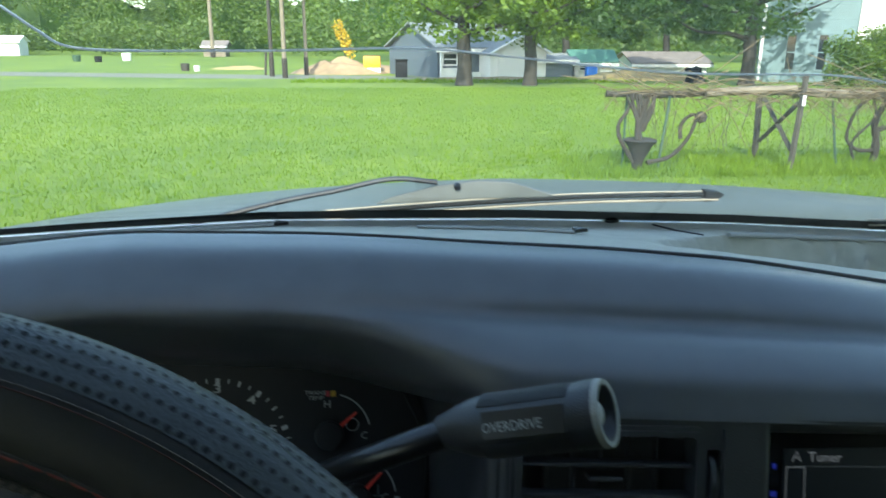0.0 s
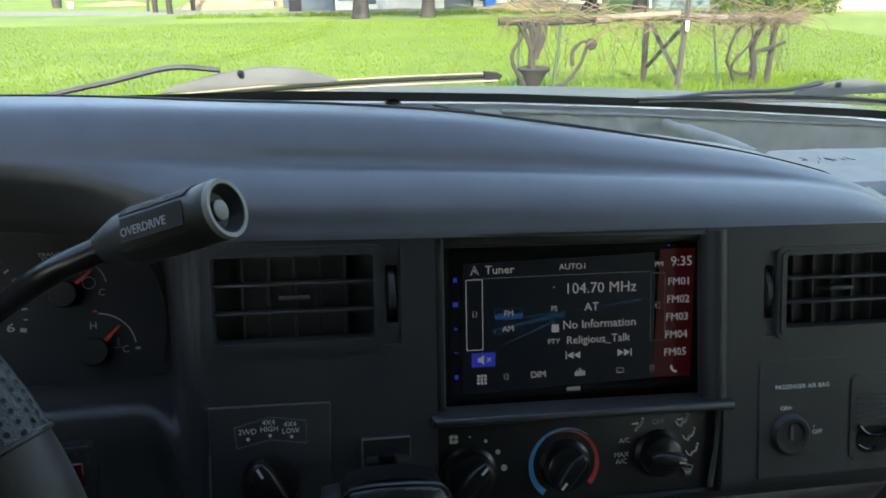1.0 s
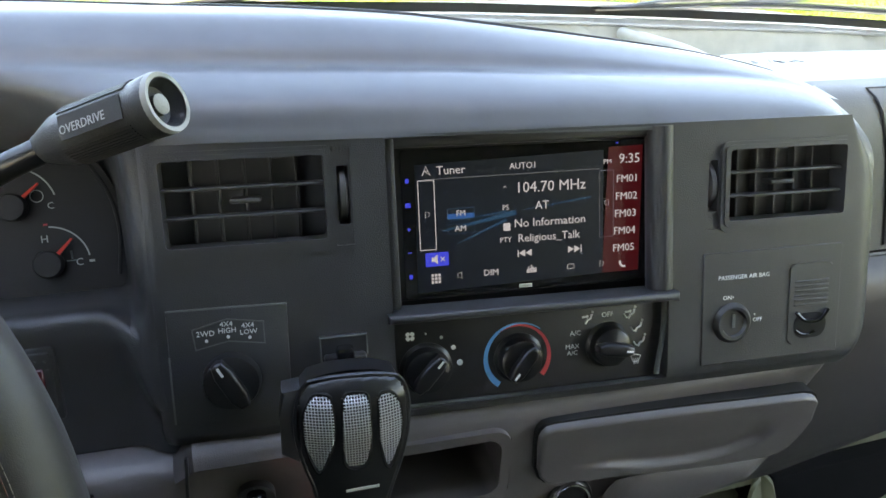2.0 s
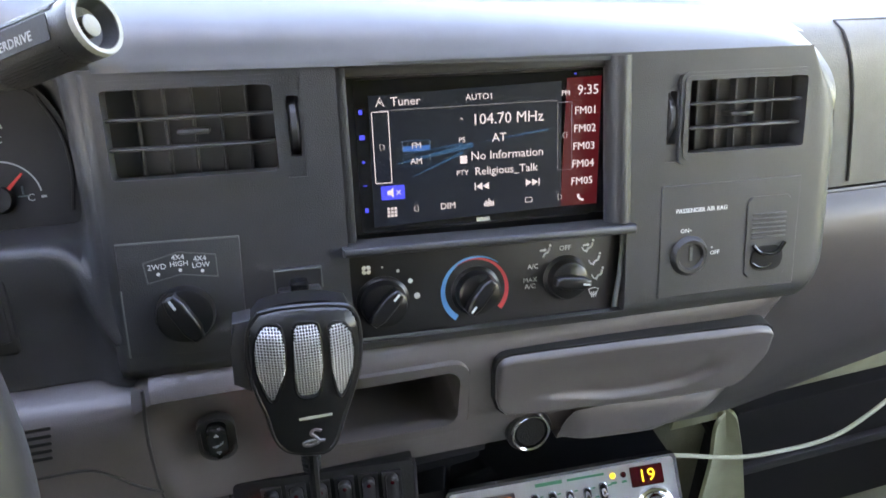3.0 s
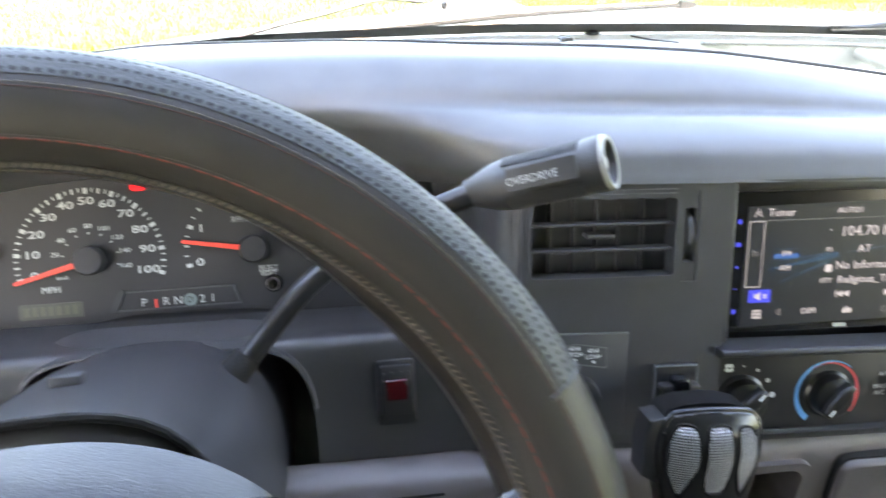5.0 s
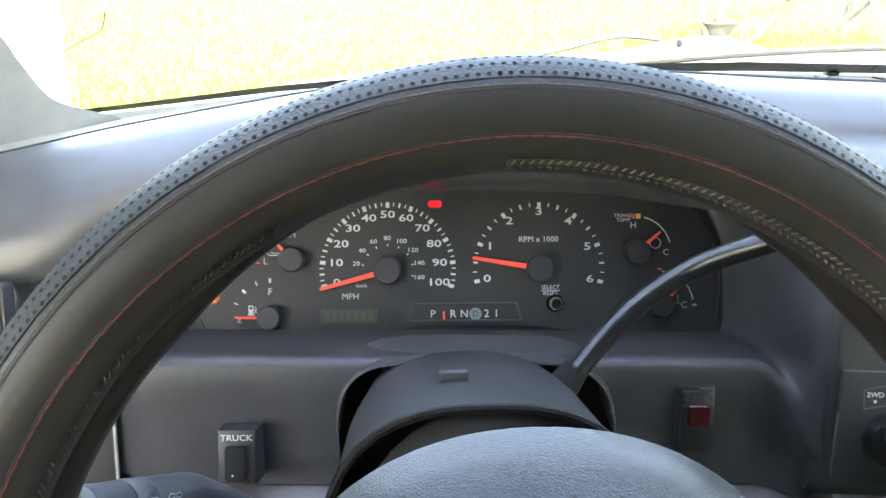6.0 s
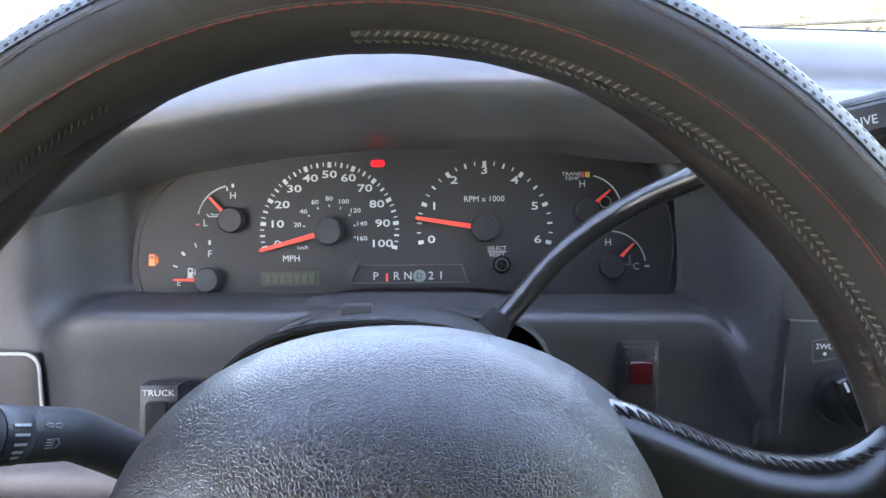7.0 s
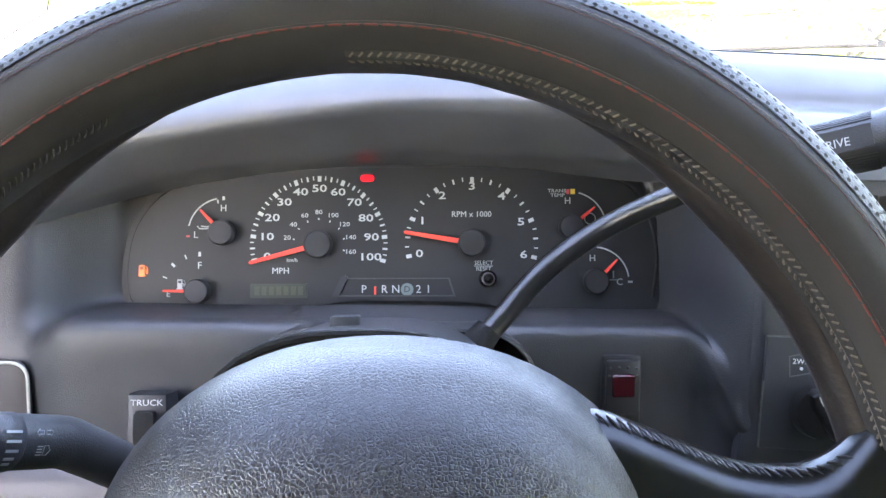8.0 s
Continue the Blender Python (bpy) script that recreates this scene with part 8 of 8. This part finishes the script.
part("box", box(-0.6, 0.6, -0.5, 0.5, 0.42, 1.25, 0.04), ORANGE, crate)
part("pallet", box(-0.62, 0.62, -0.5, 0.5, 0.0, 0.42, 0.02), WHITEW, crate, "white base")
binn = thing("trash_bin", "dark grey wheeled trash bin beside the house", "bin", Matrix.Translation((1.35, 47.5, -0.49)))
part("body", prism([(-0.36, -0.36), (0.36, -0.36), (0.40, 0.40), (-0.40, 0.40)], 0, 1.05, 0.03), RUBBER, binn)
part("lid", box(-0.42, 0.42, -0.42, 0.44, 1.05, 1.15, 0.03), RUBBER, binn)
tarp = thing("tarp_bundle", "bright blue tarpaulin bundle by the shed", "tarp", Matrix.Translation((14.0, 48.2, -0.5)))
part("bundle", box(-0.36, 0.36, -0.3, 0.3, 0, 0.68, 0.08, 3), TARP, tarp)
stump = thing("covered_pile", "small black covered pile on the grass", "pile", Matrix.Translation((17.6, 40.0, fall(40))))
part("cover", lathe([(0.62, 0.0), (0.45, 0.4), (0.16, 0.85), (0.0, 0.95)], 10), RUBBER, stump)
for x, y, s, mat, lb in ((-33.0, 84.0, 0.9, GREENPOST, "small green tub on the far grass"), (-30.0, 82.0, 0.8, RUBBER, "dark tub on the far grass"), (-29.0, 88.0, 1.1, WHITEW, "white box on the far grass"), (-15.0, 58.5, 0.7, OLDWOOD, "dark boards by the lane"), (-14.0, 58.0, 0.5, WHITEW, "white bucket by the lane")):
    solid("tub", lathe([(0.0, 0.0), (s * 0.42, 0.0), (s * 0.5, s * 0.75), (s * 0.45, s * 0.8), (0.0, s * 0.7)], 12), mat, lb, "tub", Matrix.Translation((x, y, -0.5)))
vs, fs = [], []
for k in range(230):
    a, q = rng.random() * 6.283, rng.random() ** 0.5
    leaves(vs, fs, (3.6 * q * math.cos(a), 1.5 * q * math.sin(a), 0.3 + 2.9 * rng.random() * (1 - 0.35 * q)), 0.55, 150, 0.075, 0.9)
bush = thing("bush", "large leafy green bush in front of the blue house", "bush", Matrix.Translation((26.2, 35.2, fall(38))))
leaf_mesh("foliage", vs, fs, LEAF, bush)
part("stem", tube([(0, 0, -0.1), (0.1, 0, 1.0), (-0.1, 0.1, 2.0)], [0.12, 0.08, 0.03], 7), BARK, bush)
vs, fs = [], []
for k in range(8):
    leaves(vs, fs, (0.9 * k / 7, 0, 3.4 - 2.0 * k / 7), 0.45, 60, 0.10, 1.0)
yel = thing("yellow_shrub", "slender shrub with bright yellow blossom", "shrub", Matrix.Translation((-3.2, 58.0, -0.5)))
leaf_mesh("blossom", vs, fs, YELLOWLEAF, yel)
part("stem", tube([(0.4, 0, -0.1), (0.5, 0, 1.2), (0.2, 0, 3.2)], [0.08, 0.05, 0.03], 7), BARK, yel)

# ---- grape trellis ----
trellis = thing("grape_trellis", "old grape trellis of weathered posts, crossed braces and pale rails", "trellis", Matrix.Translation((0, 0, 0)))


def rail(points, r, mat, name="rail", label=""):
    part(name, tube(smooth_path(points, 4), r, 8), mat, trellis, label)


rail([(3.10, 9.95, 1.05), (3.9, 9.95, 1.03), (4.6, 9.95, 1.06), (5.25, 9.9, 1.08)], 0.045, OLDWOOD)
rail([(4.5, 9.9, 1.06), (5.2, 9.9, 1.10), (5.8, 9.88, 1.11)], 0.055, PALEWOOD, "rail", "bleached rail")
rail([(5.85, 9.9, 1.08), (6.5, 9.95, 1.04), (7.3, 10.0, 1.02), (7.9, 10.0, 1.01)], 0.060, PALEWOOD)
rail([(3.7, 10.8, 0.98), (5.2, 10.9, 1.0), (6.9, 10.9, 0.98), (8.0, 10.9, 0.95)], 0.035, OLDWOOD)
for p, q, r in (((5.76, 9.72, -0.2), (5.86, 9.78, 1.33), 0.048), ((5.84, 10.85, -0.2), (5.80, 10.85, 1.10), 0.055), ((7.72, 10.35, -0.2), (7.74, 10.35, 1.05), 0.055)):
    part("post", tube([p, tuple((a + b) / 2 for a, b in zip(p, q)), q], [r, r * 0.95, r * 0.9], 6), OLDWOOD, trellis, "weathered grey post")
part("brace", tube([(5.83, 10.75, 0.28), (5.80, 9.80, 0.92)], 0.042, 4), OLDWOOD, trellis)
part("brace", tube([(5.83, 10.75, 0.92), (5.80, 9.80, 0.26)], 0.042, 4), OLDWOOD, trellis)
part("tie_wrap", tube([(5.812, 9.675, 0.90), (5.818, 9.68, 1.04)], 0.024, 8), WHITEW, trellis, "white wrap on the post")
for a, b in (((3.86, 9.82, -0.1), (3.98, 9.86, 1.02)), ((3.40, 9.95, -0.1), (3.40, 9.95, 1.0)), ((6.72, 10.1, -0.1), (6.50, 10.1, 0.95))):
    part("steel_post", tube([a, b], 0.018, 6), GREENPOST, trellis, "green steel stake")
vine = thing("grape_vine", "bare gnarled grape vines with dry tendrils on the trellis", "vine")
for pts, r in (([(3.58, 9.85, -0.1), (3.56, 9.83, 0.10), (3.58, 9.82, 0.30), (3.55, 9.84, 0.62), (3.62, 9.86, 0.85), (3.52, 9.9, 1.06)], 0.055),
               ([(3.56, 9.84, 0.05), (3.40, 9.82, 0.28), (3.28, 9.82, 0.48), (3.28, 9.84, 0.66), (3.40, 9.88, 0.82), (3.50, 9.9, 1.02)], 0.032),
               ([(3.60, 9.84, 0.55), (3.72, 9.86, 0.80), (3.78, 9.9, 1.04)], 0.040),
               ([(3.70, 9.80, 0.10), (4.05, 9.85, 0.18), (4.30, 9.9, 0.42), (4.42, 9.92, 0.70), (4.50, 9.92, 0.78)], 0.030),
               ([(4.20, 9.9, 0.42), (4.20, 9.92, 0.62), (4.34, 9.92, 0.76), (4.52, 9.92, 0.72)], 0.026),
               ([(7.36, 10.2, -0.1), (7.34, 10.2, 0.35), (7.28, 10.2, 0.62), (7.36, 10.1, 1.0)], 0.055),
               ([(7.34, 10.2, 0.20), (7.02, 10.15, 0.22), (6.80, 10.1, 0.42), (6.85, 10.05, 0.80), (7.0, 10.0, 1.0)], 0.026),
               ([(7.30, 10.2, 0.50), (7.60, 10.2, 0.58), (7.85, 10.2, 0.66)], 0.035),
               ([(7.00, 10.15, 0.05), (6.90, 10.1, 0.35), (7.15, 10.05, 0.70), (7.05, 10.0, 1.0)], 0.022)):
    path_ = smooth_path(pts, 6)
    part("cane", tube(path_, [r * (1.15 - 0.5 * k / len(path_)) * (1 + 0.12 * math.sin(k * 1.7)) for k in range(len(path_))], 8), BARK, vine)
part("swollen_crown", lathe([(0.0, 0.02), (0.05, 0.05), (0.07, 0.16), (0.17, 0.36), (0.24, 0.44), (0.20, 0.46), (0.06, 0.42), (0.0, 0.42)], 14), BARK, vine, "dark flared vine crown", Matrix.Translation((3.58, 9.80, -0.02)))
part("knot", lathe([(0.0, -0.08), (0.07, -0.05), (0.09, 0.02), (0.05, 0.08), (0.0, 0.09)], 9), BARK, vine, "", Matrix.Translation((4.47, 9.9, 0.72)))
for k in range(11):
    x = 3.36 + 0.045 * k
    path_ = smooth_path([(3.57 + 0.006 * k, 9.84, 0.60 + 0.03 * (k % 3)), ((3.57 + x) / 2 + 0.03 * math.sin(k * 2.3), 9.83 + 0.02 * (k % 2), 0.82), (x, 9.88, 1.03 + 0.02 * (k % 3))], 5)
    part("cane", tube(path_, [0.022 * (1.1 - 0.5 * j / len(path_)) for j in range(len(path_))], 7), BARK, vine)
bm = bmesh.new()
for k in range(70):
    x = 3.3 + 4.6 * rng.random()
    pts = [Vector((x, 9.80 + 0.2 * rng.random(), 1.05 + 0.05 * rng.random()))]
    lay = Vector((rng.choice((-1, 1)) * 0.16, rng.gauss(0, 0.03), rng.gauss(0.02, 0.03)))
    for j in range(6):
        lay = lay + Vector((rng.gauss(0, 0.02), rng.gauss(0, 0.02), rng.gauss(-0.008, 0.025)))
        pts.append(pts[-1] + lay)
    tube(pts, 0.0062, 5, bm=bm)
part("lying_canes", bm, DRYVINE, vine, "dry canes lying along the rails", kind="stuff")
bm = bmesh.new()
for k in range(420):
    right = rng.random() < 0.55
    x = (6.2 + 1.8 * rng.random()) if right else (3.1 + 2.9 * rng.random())
    p = Vector((x, 9.85 + 0.25 * rng.random(), 1.02 + 0.08 * rng.random()))
    pts = [p]
    d = Vector((rng.gauss(0, 0.08), rng.gauss(0, 0.05), rng.gauss(0.015, 0.035)))
    for j in range(5):
        d = d + Vector((rng.gauss(0, 0.04), rng.gauss(0, 0.03), rng.gauss(-0.012, 0.035)))
        pts.append(pts[-1] + d * 0.5)
    tube(pts, 0.0042, 4, bm=bm)
part("tendrils", bm, DRYVINE, vine, "dry tan tendrils", kind="stuff")
bm = bmesh.new()
for k in range(60):
    x = 3.2 + 4.7 * rng.random()
    pts = [Vector((x, 9.9, 1.0))]
    for j in range(4):
        pts.append(pts[-1] + Vector((rng.gauss(0, 0.06), rng.gauss(0, 0.03), -0.14 - 0.08 * rng.random())))
    tube(pts, 0.0035, 4, bm=bm)
part("hanging_canes", bm, OLDWOOD, vine, "thin hanging canes", kind="stuff")
